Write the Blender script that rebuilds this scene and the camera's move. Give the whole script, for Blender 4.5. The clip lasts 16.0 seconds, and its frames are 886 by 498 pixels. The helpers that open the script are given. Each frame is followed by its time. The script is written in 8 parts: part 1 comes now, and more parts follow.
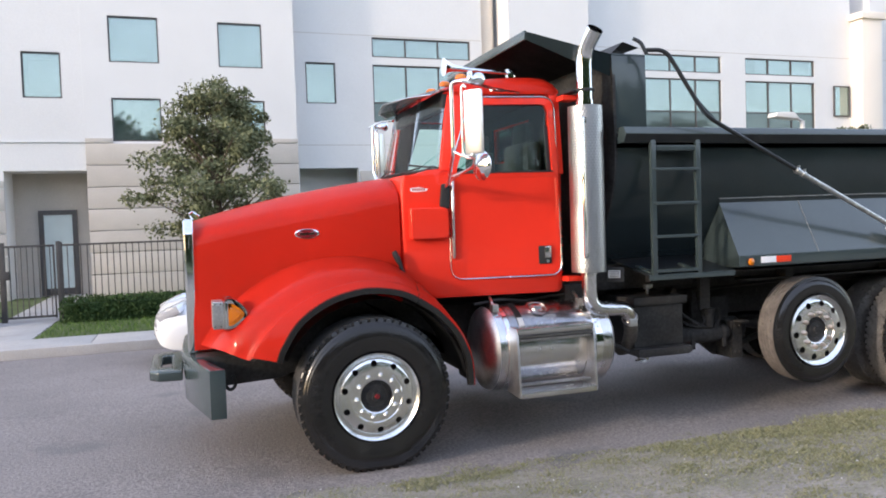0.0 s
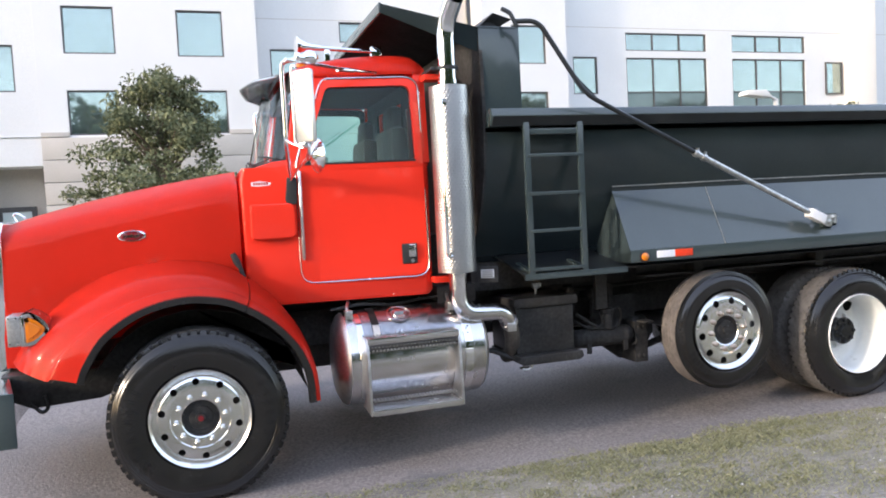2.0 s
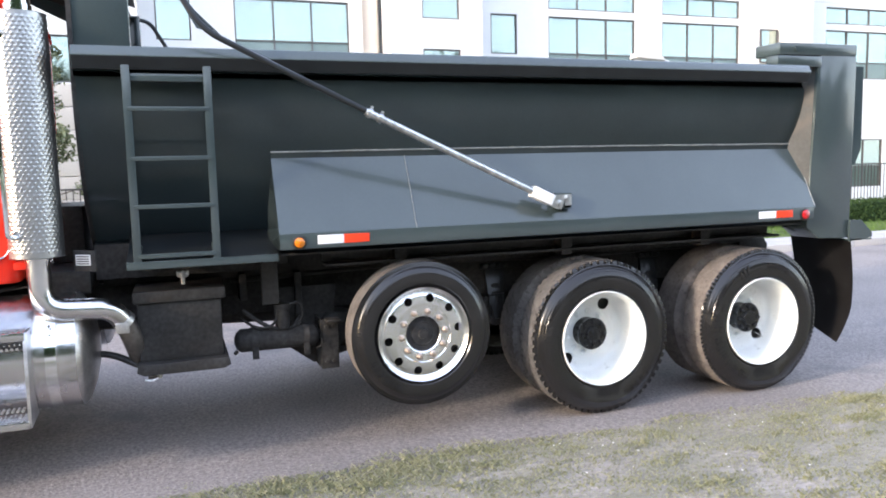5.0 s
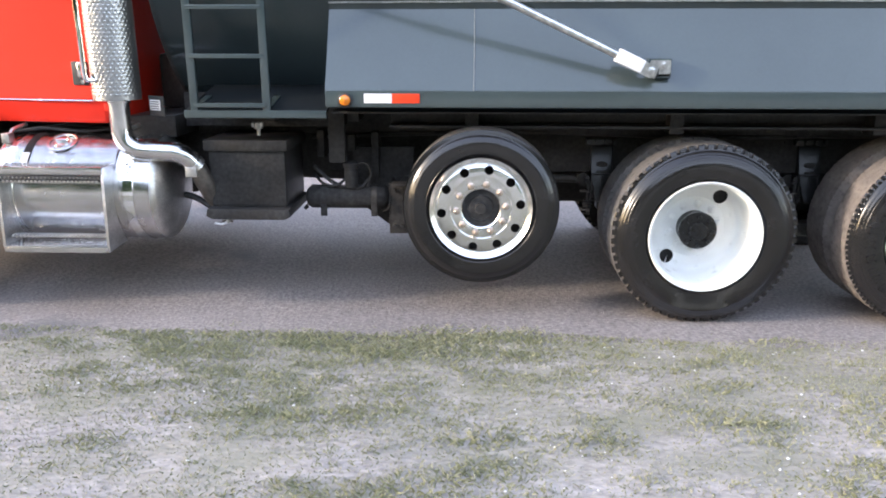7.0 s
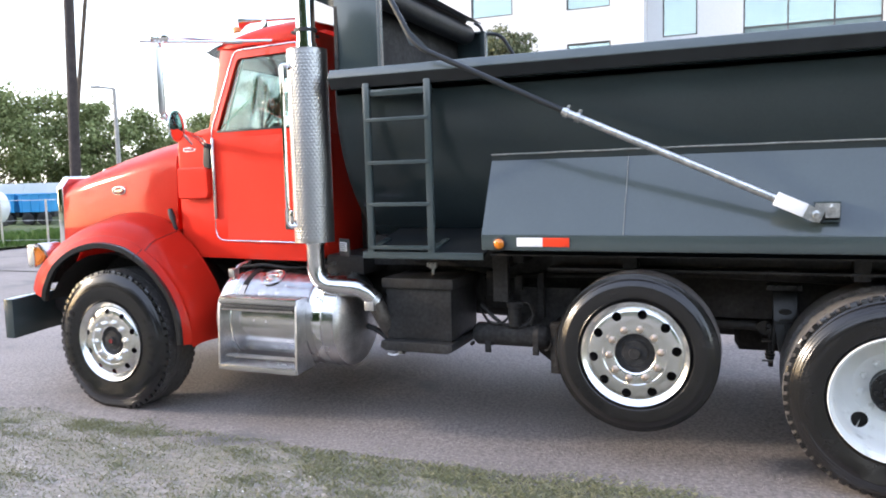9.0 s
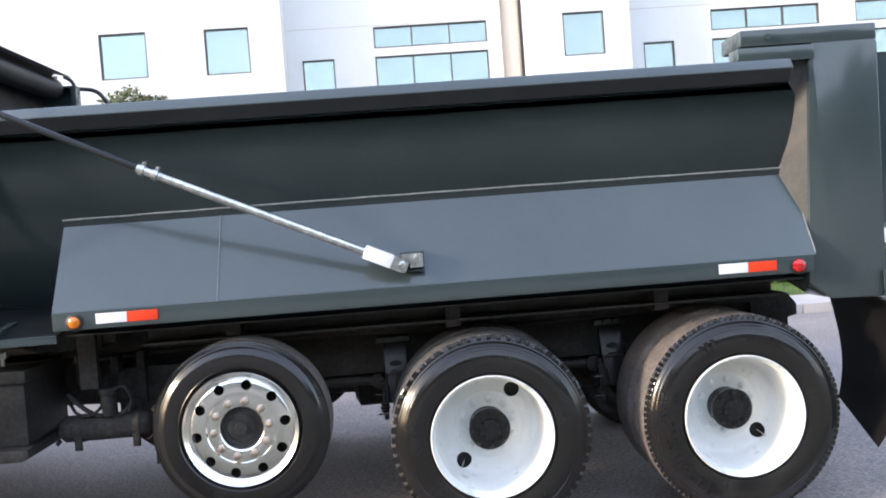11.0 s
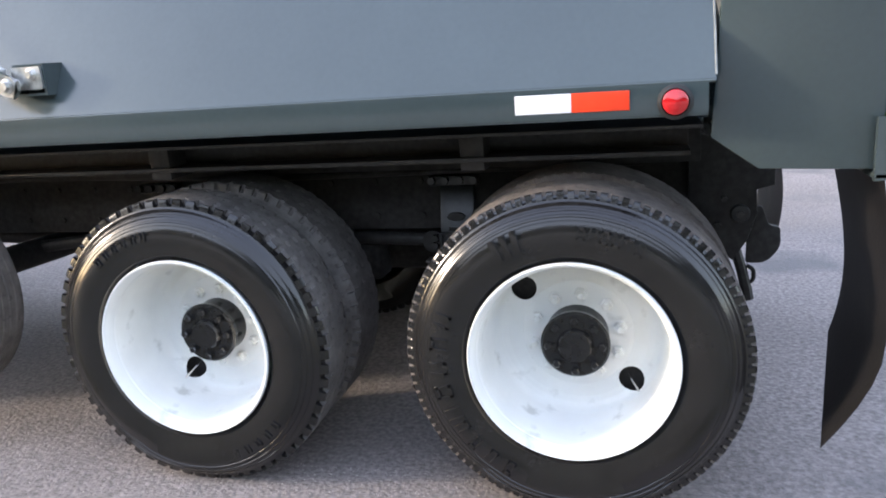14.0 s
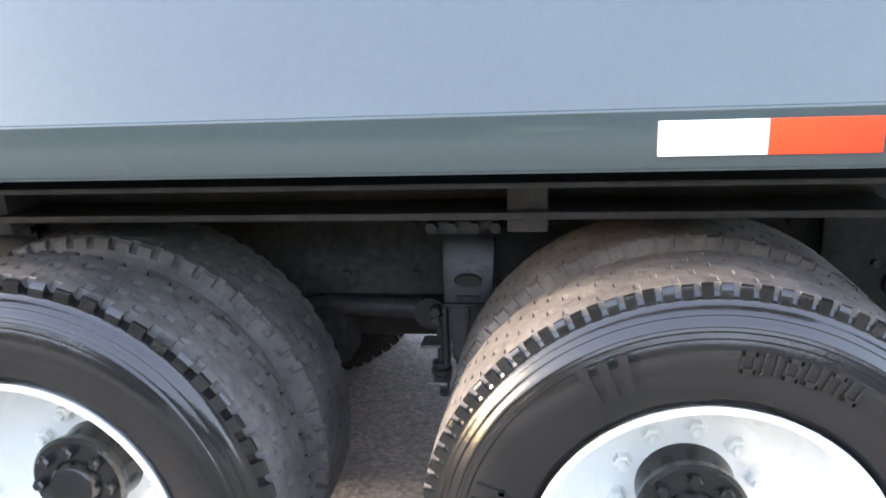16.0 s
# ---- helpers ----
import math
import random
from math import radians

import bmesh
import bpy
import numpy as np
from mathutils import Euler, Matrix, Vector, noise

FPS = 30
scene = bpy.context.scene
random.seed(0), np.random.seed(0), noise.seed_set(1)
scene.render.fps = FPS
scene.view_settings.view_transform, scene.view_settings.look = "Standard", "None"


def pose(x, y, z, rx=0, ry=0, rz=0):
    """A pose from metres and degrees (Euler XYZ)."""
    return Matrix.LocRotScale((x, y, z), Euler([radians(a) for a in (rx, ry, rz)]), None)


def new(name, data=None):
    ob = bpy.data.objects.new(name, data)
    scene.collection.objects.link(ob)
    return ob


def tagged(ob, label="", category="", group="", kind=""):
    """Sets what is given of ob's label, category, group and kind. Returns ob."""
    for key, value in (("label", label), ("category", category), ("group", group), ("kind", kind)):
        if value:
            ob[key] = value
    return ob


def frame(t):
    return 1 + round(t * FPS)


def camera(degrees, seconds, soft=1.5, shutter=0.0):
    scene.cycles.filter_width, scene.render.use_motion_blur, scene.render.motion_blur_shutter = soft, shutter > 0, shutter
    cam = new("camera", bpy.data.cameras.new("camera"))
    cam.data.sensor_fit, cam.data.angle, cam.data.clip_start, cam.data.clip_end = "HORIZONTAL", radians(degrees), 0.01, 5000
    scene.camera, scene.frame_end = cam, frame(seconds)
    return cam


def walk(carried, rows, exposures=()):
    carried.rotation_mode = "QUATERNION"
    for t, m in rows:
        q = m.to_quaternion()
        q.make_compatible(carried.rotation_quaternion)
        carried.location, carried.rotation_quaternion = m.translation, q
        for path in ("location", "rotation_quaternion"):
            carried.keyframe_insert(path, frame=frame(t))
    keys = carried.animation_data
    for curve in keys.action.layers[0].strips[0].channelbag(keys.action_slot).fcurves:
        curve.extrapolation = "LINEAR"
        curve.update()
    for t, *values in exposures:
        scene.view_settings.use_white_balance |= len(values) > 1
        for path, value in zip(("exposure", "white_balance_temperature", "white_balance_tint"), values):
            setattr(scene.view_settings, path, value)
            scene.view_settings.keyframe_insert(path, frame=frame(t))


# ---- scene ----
cam = camera(61.03, 16.0, 1.85)
# seconds, eye, yaw to the left from +y, pitch, lean
ROWS = [
    (0.0, -1.1850, -4.9110, 1.6980, -18.834, -2.293, -1.900),
    (0.5, -0.9570, -4.8510, 1.6870, -15.756, -3.469, -2.000),
    (1.0, -0.6630, -4.7310, 1.7010, -14.322, -2.952, -2.700),
    (1.5, -0.3070, -4.6980, 1.6930, -18.100, -1.977, -2.900),
    (2.0, 0.0670, -4.6920, 1.7090, -17.854, -3.240, -3.000),
    (2.5, 0.4460, -4.5590, 1.6840, -21.721, -3.325, -2.700),
    (3.0, 0.7790, -4.4740, 1.6860, -23.353, -3.727, -2.500),
    (3.5, 1.1920, -4.4470, 1.6950, -22.618, -4.273, -2.000),
    (4.0, 1.6080, -4.3080, 1.6880, -23.764, -3.957, -1.700),
    (4.2, 1.7620, -4.2780, 1.6840, -24.639, -3.613, -1.900),
    (6.3, 3.4090, -4.3140, 1.6400, -1.848, -12.243, -3.400),
    (6.5, 3.5110, -4.3010, 1.6280, 0.029, -12.591, -3.700),
    (7.0, 3.8080, -4.1620, 1.6210, 2.414, -15.963, -0.000),
    (7.5, 4.1220, -4.1160, 1.5690, 15.094, -9.821, -0.100),
    (8.0, 4.2820, -4.1700, 1.6630, 22.944, -7.470, -0.800),
    (8.2, 4.3270, -4.1370, 1.6810, 23.760, -7.640, -1.200),
    (10.3, 4.5430, -4.1460, 1.6510, 10.023, -0.888, -3.500),
    (10.5, 4.5770, -4.0650, 1.6470, 6.343, -1.031, -3.700),
    (11.0, 4.7840, -3.8050, 1.6210, -2.495, -1.862, -4.300),
    (11.5, 5.1430, -3.5840, 1.5750, -2.092, -1.604, -5.600),
    (12.0, 5.5370, -3.2860, 1.4930, -4.284, -4.215, -5.200),
    (12.5, 5.9040, -2.9640, 1.4940, -3.297, -7.756, -5.300),
    (13.0, 6.3120, -2.7120, 1.4910, 5.923, -11.886, -4.300),
    (13.5, 6.5150, -2.3770, 1.4570, 12.089, -14.857, -4.300),
    (14.0, 6.6960, -2.0750, 1.4430, 15.323, -14.747, -4.200),
    (14.5, 6.8130, -1.8490, 1.4420, 21.065, -14.478, -4.900),
    (15.0, 6.6210, -1.5610, 1.4100, 20.069, -15.362, -5.600),
    (15.5, 6.3060, -1.2220, 1.4310, 13.354, -16.915, -4.800),
    (16.0, 6.2160, -1.1250, 1.4490, 8.932, -16.321, -2.600),
]


EXPOSURES = [(0.0, 1.28), (1.5, 1.44), (2.5, 1.66), (3.5, 1.84), (4.5, 1.98), (6.5, 2.22), (7.5, 2.15), (8.0, 2.05), (10.5, 1.84), (11.5, 1.96), (12.5, 2.18), (14.0, 2.08), (15.0, 2.28), (15.5, 2.56), (16.0, 3.0)]


def eye_pose(x, y, z, yaw, pitch, lean):
    return pose(x, y, z, 90 + pitch, 0, yaw) @ pose(0, 0, 0, 0, 0, lean)


walk(cam, [(row[0], eye_pose(*row[1:])) for row in ROWS], EXPOSURES)

# ---- light: a bright evening sky, the sun low at the road's end and veiled ----
SUN_ELEV, SUN_AZ = 16.5, 195.0          # degrees; azimuth counted from +x towards +y
world = bpy.data.worlds.new("evening_sky")
scene.world = world
world.use_nodes = True
wn, wl = world.node_tree.nodes, world.node_tree.links
wn.clear()
w_out = wn.new("ShaderNodeOutputWorld")
w_bg = wn.new("ShaderNodeBackground")
w_sky = wn.new("ShaderNodeTexSky")
w_sky.sky_type = "NISHITA"
w_sky.sun_disc = False
w_sky.sun_elevation = radians(SUN_ELEV)
w_sky.sun_rotation = radians(90.0 - SUN_AZ)
w_sky.air_density, w_sky.dust_density, w_sky.ozone_density = 1.0, 1.6, 1.2
w_bg.inputs["Strength"].default_value = 0.15
w_veil = wn.new("ShaderNodeMixRGB")
w_veil.blend_type = "MIX"
w_veil.inputs["Fac"].default_value = 0.45
w_place = wn.new("ShaderNodeTexCoord")
w_axes = wn.new("ShaderNodeSeparateXYZ")
w_rise = wn.new("ShaderNodeMapRange")          # the veil is whiter by the horizon, bluer overhead
w_rise.inputs[1].default_value, w_rise.inputs[2].default_value = 0.0, 0.8
w_tint = wn.new("ShaderNodeMixRGB")
w_tint.inputs["Color1"].default_value, w_tint.inputs["Color2"].default_value = (7.6, 8.0, 8.7, 1), (4.9, 5.6, 8.0, 1)
wl.new(w_place.outputs["Generated"], w_axes.inputs[0])
wl.new(w_axes.outputs["Z"], w_rise.inputs[0])
wl.new(w_rise.outputs[0], w_tint.inputs["Fac"])
wl.new(w_tint.outputs[0], w_veil.inputs["Color2"])
wl.new(w_sky.outputs["Color"], w_veil.inputs["Color1"])
wl.new(w_veil.outputs["Color"], w_bg.inputs["Color"])
wl.new(w_bg.outputs["Background"], w_out.inputs["Surface"])
sun = new("sun", bpy.data.lights.new("sun", "SUN"))
sun.data.energy, sun.data.angle, sun.data.color = 1.15, radians(4), (1.0, 0.84, 0.70)
az, el = radians(SUN_AZ), radians(SUN_ELEV)
to_sun = Vector((math.cos(az) * math.cos(el), math.sin(az) * math.cos(el), math.sin(el)))
sun.matrix_world = Matrix.Translation((-30, 0, 30)) @ (-to_sun).to_track_quat("-Z", "Y").to_matrix().to_4x4()

# ---- materials ----
def material(name, base, rough=0.5, metal=0.0, grain=0.0, grain_scale=40.0, mottle=0.0, mottle_scale=3.0, bump=0.0,
             bump_scale=60.0, coat=0.0, other=None, stain=None, stain_scale=2.0, stain_at=0.55, spread=0.0, stain_soft=0.12, stretch=(1, 1, 1), rough_var=0.0, spec=0.5, coat_ior=1.5, coat_rough=0.04):
    """A procedural surface: a base colour broken up at two scales, optional stains of another colour, fine relief."""
    m = bpy.data.materials.new(name)
    m.use_nodes = True
    n, l = m.node_tree.nodes, m.node_tree.links
    p = n["Principled BSDF"]
    p.inputs["Roughness"].default_value, p.inputs["Metallic"].default_value = rough, metal
    p.inputs["Coat Weight"].default_value, p.inputs["Coat Roughness"].default_value = coat, coat_rough
    p.inputs["Specular IOR Level"].default_value, p.inputs["Coat IOR"].default_value = spec, coat_ior
    tc = n.new("ShaderNodeTexCoord")
    place = tc.outputs["Object"]
    if stretch != (1, 1, 1):
        mp = n.new("ShaderNodeMapping")
        mp.inputs["Scale"].default_value = stretch
        l.new(place, mp.inputs["Vector"])
        place = mp.outputs[0]
    colour = None
    rgb = n.new("ShaderNodeRGB")
    rgb.outputs[0].default_value = (*base, 1)
    colour = rgb.outputs[0]

    def noise_tex(scale, detail=5.0):
        t = n.new("ShaderNodeTexNoise")
        t.inputs["Scale"].default_value, t.inputs["Detail"].default_value = scale, detail
        l.new(place, t.inputs["Vector"])
        return t

    def blend(kind, fac, c2, c1):
        b = n.new("ShaderNodeMixRGB")
        b.blend_type = kind
        for sock, value in ((b.inputs["Fac"], fac), (b.inputs["Color1"], c1), (b.inputs["Color2"], c2)):
            if hasattr(value, "links"):
                l.new(value, sock)
            elif isinstance(value, tuple):
                sock.default_value = (*value, 1) if len(value) == 3 else value
            else:
                sock.default_value = value
        return b.outputs[0]

    def span(sock, a0, a1, b0, b1):
        r = n.new("ShaderNodeMapRange")
        r.inputs[1].default_value, r.inputs[2].default_value = a0, a1
        r.inputs[3].default_value, r.inputs[4].default_value = b0, b1
        l.new(sock, r.inputs[0])
        return r.outputs[0]

    if other:
        colour = blend("MIX", span(noise_tex(mottle_scale).outputs[0], 0.4, 0.6, 0, 1), other, colour)
    elif mottle:
        colour = blend("MULTIPLY", 1.0, span(noise_tex(mottle_scale).outputs[0], 0.3, 0.7, 1 - mottle, 1 + mottle), colour)
    if grain:
        colour = blend("MULTIPLY", 1.0, span(noise_tex(grain_scale, 8).outputs[0], 0.3, 0.7, 1 - grain, 1 + grain), colour)
    if stain:
        colour = blend("MIX", span(noise_tex(stain_scale, 7).outputs[0], stain_at, stain_at + stain_soft, 0, 0.8), stain, colour)
    if spread:
        oi = n.new("ShaderNodeObjectInfo")
        colour = blend("MULTIPLY", 1.0, span(oi.outputs["Random"], 0, 1, 1 - spread, 1 + spread), colour)
    l.new(colour, p.inputs["Base Color"])
    if rough_var:
        l.new(span(noise_tex(mottle_scale * 2.3).outputs[0], 0.3, 0.7, max(rough - rough_var, 0.02), rough + rough_var), p.inputs["Roughness"])
    if bump:
        b = n.new("ShaderNodeBump")
        b.inputs["Strength"].default_value, b.inputs["Distance"].default_value = bump, 0.01
        l.new(noise_tex(bump_scale, 6).outputs[0], b.inputs["Height"])
        l.new(b.outputs[0], p.inputs["Normal"])
    return m


def glass(name, tint, ior=1.45):
    """A thin tinted pane: clear straight through, with the gloss of glass."""
    m = bpy.data.materials.new(name)
    m.use_nodes = True
    n, l = m.node_tree.nodes, m.node_tree.links
    n.remove(n["Principled BSDF"])
    clear, gloss, mix, fres = (n.new("ShaderNode" + k) for k in ("BsdfTransparent", "BsdfGlossy", "MixShader", "Fresnel"))
    clear.inputs["Color"].default_value = (*tint, 1)
    gloss.inputs["Roughness"].default_value = 0.0
    fres.inputs["IOR"].default_value = ior
    l.new(fres.outputs[0], mix.inputs[0])
    l.new(clear.outputs[0], mix.inputs[1])
    l.new(gloss.outputs[0], mix.inputs[2])
    l.new(mix.outputs[0], n["Material Output"].inputs["Surface"])
    return m


RED = material("red_paint", (0.78, 0.036, 0.018), 0.5, 0, mottle=0.05, mottle_scale=1.5, coat=0.45, spec=0.08, bump=0.02, bump_scale=30)
GREEN = material("dark_green_paint", (0.042, 0.058, 0.060), 0.24, 0, mottle=0.12, mottle_scale=1.2, grain=0.03, grain_scale=60, coat=0.70, bump=0.008, bump_scale=5, spec=0.40, coat_ior=1.5, coat_rough=0.10)
DUSTY_GREEN = material("dusty_green_paint", (0.062, 0.064, 0.062), 0.6, 0, mottle=0.2, mottle_scale=4, grain=0.12, grain_scale=50, stain=(0.095, 0.088, 0.078), stain_scale=5, stain_at=0.52, spec=0.25, bump=0.03)
WELD = material("pale_weld_seam", (0.20, 0.215, 0.21), 0.5, 0, mottle=0.3, mottle_scale=30, bump=0.3)
SATIN = material("satin_stainless", (0.60, 0.60, 0.59), 0.3, 1.0, mottle=0.04, mottle_scale=8)
GLOSS_BLACK = material("gloss_black_visor", (0.022, 0.010, 0.010), 0.2, 0, mottle=0.1, mottle_scale=5, coat=0.5)
BLACK = material("black_chassis_paint", (0.034, 0.033, 0.0325), 0.42, 0, mottle=0.3, mottle_scale=5, grain=0.3, bump=0.12, bump_scale=50, stain=(0.03, 0.028, 0.025), stain_scale=6, stain_at=0.6, spec=0.22)
FRAME_BLACK = material("matt_black_frame_paint", (0.039, 0.0375, 0.0365), 0.6, 0, mottle=0.3, mottle_scale=5, grain=0.3, bump=0.06, bump_scale=40, spec=0.12)
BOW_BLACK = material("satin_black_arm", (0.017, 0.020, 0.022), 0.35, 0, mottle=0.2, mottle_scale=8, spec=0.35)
HUB_BLACK = material("glossy_black_hub", (0.015, 0.015, 0.0155), 0.17, 0, mottle=0.3, mottle_scale=30, bump=0.08, bump_scale=80, spec=0.5)
HANGER = material("dusty_black_casting", (0.018, 0.019, 0.021), 0.28, 0, mottle=0.3, mottle_scale=12, grain=0.3, bump=0.12, bump_scale=60)
RUBBER = material("tyre_rubber", (0.013, 0.0125, 0.0125), 0.18, 0, mottle=0.2, mottle_scale=6, grain=0.2, grain_scale=90, bump=0.04, bump_scale=120, rough_var=0.06, spec=0.55)
TREAD = material("dusty_tread_rubber", (0.105, 0.099, 0.095), 0.72, 0, mottle=0.25, mottle_scale=9, grain=0.15, grain_scale=26, bump=0.7, bump_scale=24, stain=(0.045, 0.042, 0.039), stain_scale=38, stain_at=0.56)
TREAD_FRONT = material("dark_dusty_tread_rubber", (0.062, 0.058, 0.056), 0.72, 0, mottle=0.25, mottle_scale=9, grain=0.15, grain_scale=26, bump=0.7, bump_scale=24, stain=(0.026, 0.024, 0.022), stain_scale=38, stain_at=0.56)
TREAD_BROWN = material("brown_dusty_tread_rubber", (0.148, 0.130, 0.118), 0.8, 0, mottle=0.25, mottle_scale=9, grain=0.16, grain_scale=28, bump=0.6, bump_scale=28, stain=(0.08, 0.07, 0.063), stain_scale=34, stain_at=0.57)
CHROME = material("chrome", (0.86, 0.87, 0.88), 0.07, 1.0, mottle=0.05, mottle_scale=8)
ALU = material("polished_aluminium", (0.68, 0.67, 0.67), 0.21, 1.0, mottle=0.08, mottle_scale=7, grain=0.05, grain_scale=120, rough_var=0.07)
WHEEL_ALU = material("polished_wheel_aluminium", (0.86, 0.86, 0.85), 0.22, 1.0, mottle=0.05, mottle_scale=7, grain=0.03, grain_scale=120)
SHIELD = material("dimpled_heat_shield", (0.48, 0.48, 0.475), 0.36, 1.0, mottle=0.05, mottle_scale=5, grain=0.04, grain_scale=90)
# lift wheel nuts: their warm reflection is put into the base colour
NUT_WARM = material("warm_reflection_nut", (0.62, 0.52, 0.44), 0.3, 1.0, mottle=0.2, mottle_scale=60)
PIPE_DARK = material("smoked_steel_pipe", (0.16, 0.145, 0.13), 0.5, 0.7, mottle=0.3, mottle_scale=9, grain=0.2, bump=0.1)
ALU_DULL = material("dull_aluminium", (0.62, 0.61, 0.60), 0.38, 1.0, mottle=0.18, mottle_scale=10, grain=0.12, grain_scale=80, bump=0.06, bump_scale=80)
ZINC = material("galvanised_steel", (0.62, 0.62, 0.60), 0.35, 1.0, mottle=0.2, mottle_scale=20, grain=0.15)
WHEEL_WHITE = material("white_wheel_paint", (0.77, 0.785, 0.765), 0.34, 0, mottle=0.06, mottle_scale=6, stain=(0.50, 0.51, 0.48), stain_scale=11, stain_at=0.61, bump=0.03)
WHITE = material("white_plastic", (0.78, 0.78, 0.78), 0.4, 0, mottle=0.03)
AMBER = material("amber_lens", (0.66, 0.18, 0.006), 0.15, 0, coat=0.6)
LENS_RED = material("red_lens", (0.46, 0.010, 0.013), 0.12, 0, coat=0.6)
LENS_CLEAR = material("clear_lens", (0.75, 0.76, 0.78), 0.1, 0.6, coat=0.5)
TAPE_WHITE = material("white_reflective_tape", (0.82, 0.82, 0.84), 0.35, 0, mottle=0.03, mottle_scale=40)
TAPE_RED = material("red_reflective_tape", (0.80, 0.05, 0.012), 0.35, 0, mottle=0.05, mottle_scale=40)
SCREEN_GLASS = glass("clear_windscreen_glass", (0.90, 0.98, 0.98), 1.4)
CAB_GLASS = glass("tinted_cab_glass", (0.80, 0.92, 0.885), 1.3)
DARK_TRIM = material("dark_cab_trim", (0.016, 0.017, 0.018), 0.6, 0, mottle=0.2, mottle_scale=8)
GREY_TRIM = material("grey_cab_trim", (0.024, 0.026, 0.026), 0.7, 0, mottle=0.15, mottle_scale=8)
FLAP = material("black_rubber_sheet", (0.014, 0.013, 0.013), 0.5, 0, mottle=0.3, mottle_scale=6, stain=(0.05, 0.045, 0.04), stain_scale=3, stain_at=0.58, bump=0.1)
MIRROR = material("mirror_glass", (0.9, 0.92, 0.92), 0.02, 1.0)
EMBLEM_RED = material("emblem_enamel", (0.16, 0.01, 0.015), 0.2, 0, coat=0.6)
VINYL = material("black_tarp_vinyl", (0.016, 0.016, 0.018), 0.45, 0, mottle=0.25, mottle_scale=4, bump=0.3, bump_scale=12)

ASPHALT = material("worn_asphalt", (0.208, 0.184, 0.172), 0.85, 0, mottle=0.14, mottle_scale=0.7, grain=0.38, grain_scale=48, bump=0.8, bump_scale=60, stain=(0.12, 0.115, 0.115), stain_scale=1.1, stain_at=0.6)
CONCRETE = material("pale_concrete", (0.37, 0.355, 0.34), 0.85, 0, mottle=0.1, mottle_scale=1.5, grain=0.15, grain_scale=60, bump=0.2, stain=(0.3, 0.29, 0.27), stain_scale=1.6, stain_at=0.62, spread=0.05)
DIRT = material("dry_verge_soil", (0.275, 0.247, 0.222), 0.95, 0, mottle=0.12, mottle_scale=2.2, grain=0.3, grain_scale=38, bump=0.9, bump_scale=50, stain=(0.175, 0.168, 0.118), stain_scale=3.2, stain_at=0.38, stain_soft=0.3, stretch=(0.6, 1, 1))
CHIP = material("pale_stone_chip", (0.66, 0.64, 0.61), 0.85, 0, mottle=0.25, mottle_scale=40)
LAWN = material("lawn_soil", (0.075, 0.10, 0.03), 0.95, 0, mottle=0.3, mottle_scale=3, grain=0.4, grain_scale=50, bump=0.8)
STUCCO = material("white_stucco", (0.70, 0.69, 0.68), 0.88, 0, mottle=0.03, mottle_scale=0.6, grain=0.04, grain_scale=50, bump=0.1, bump_scale=60)
STUCCO_WARM = material("cream_stucco", (0.78, 0.70, 0.61), 0.88, 0, mottle=0.03, mottle_scale=0.6, grain=0.04, grain_scale=50, bump=0.1)
STONE = material("beige_block_stone", (0.50, 0.46, 0.415), 0.85, 0, mottle=0.06, mottle_scale=1.4, grain=0.08, grain_scale=40, bump=0.15, spread=0.05)
FRAME_DARK = material("dark_bronze_frame", (0.08, 0.075, 0.075), 0.45, 0.2, mottle=0.1)
IRON = material("black_iron", (0.06, 0.055, 0.053), 0.55, 0.2, mottle=0.15, mottle_scale=6)
BLIND = material("pale_window_blind", (0.62, 0.70, 0.70), 0.7, 0, mottle=0.04)
PANE = material("sky_mirroring_pane", (0.58, 0.70, 0.68), 0.03, 0.85, mottle=0.05, mottle_scale=0.5, coat=0.5)
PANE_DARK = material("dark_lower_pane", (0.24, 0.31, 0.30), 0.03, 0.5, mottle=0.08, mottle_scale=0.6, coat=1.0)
BARK = material("bark", (0.10, 0.075, 0.055), 0.9, 0, mottle=0.3, mottle_scale=6, grain=0.3, bump=0.8, bump_scale=30)
POLE_WOOD = material("dark_pole_wood", (0.045, 0.035, 0.032), 0.85, 0, mottle=0.25, mottle_scale=5, grain=0.3, bump=0.4)


def leaf_material(name, a, b):
    m = material(name, a, 0.8, 0, bump=0, spec=0.2)
    n, l = m.node_tree.nodes, m.node_tree.links
    g = n.new("ShaderNodeNewGeometry")
    mix = n.new("ShaderNodeMixRGB")
    mix.inputs["Color1"].default_value, mix.inputs["Color2"].default_value = (*a, 1), (*b, 1)
    l.new(g.outputs["Random Per Island"], mix.inputs["Fac"])
    l.new(mix.outputs[0], n["Principled BSDF"].inputs["Base Color"])
    return m


LEAF = leaf_material("oak_leaf", (0.068, 0.082, 0.042), (0.24, 0.25, 0.135))
LEAF_FAR = leaf_material("far_leaf", (0.105, 0.13, 0.048), (0.27, 0.30, 0.13))
LEAF_HEDGE = leaf_material("hedge_leaf", (0.018, 0.04, 0.012), (0.06, 0.10, 0.03))
BLADE = leaf_material("dry_grass_blade", (0.155, 0.165, 0.082), (0.325, 0.315, 0.205))
BLADE_LAWN = leaf_material("lawn_blade", (0.05, 0.10, 0.02), (0.12, 0.19, 0.045))


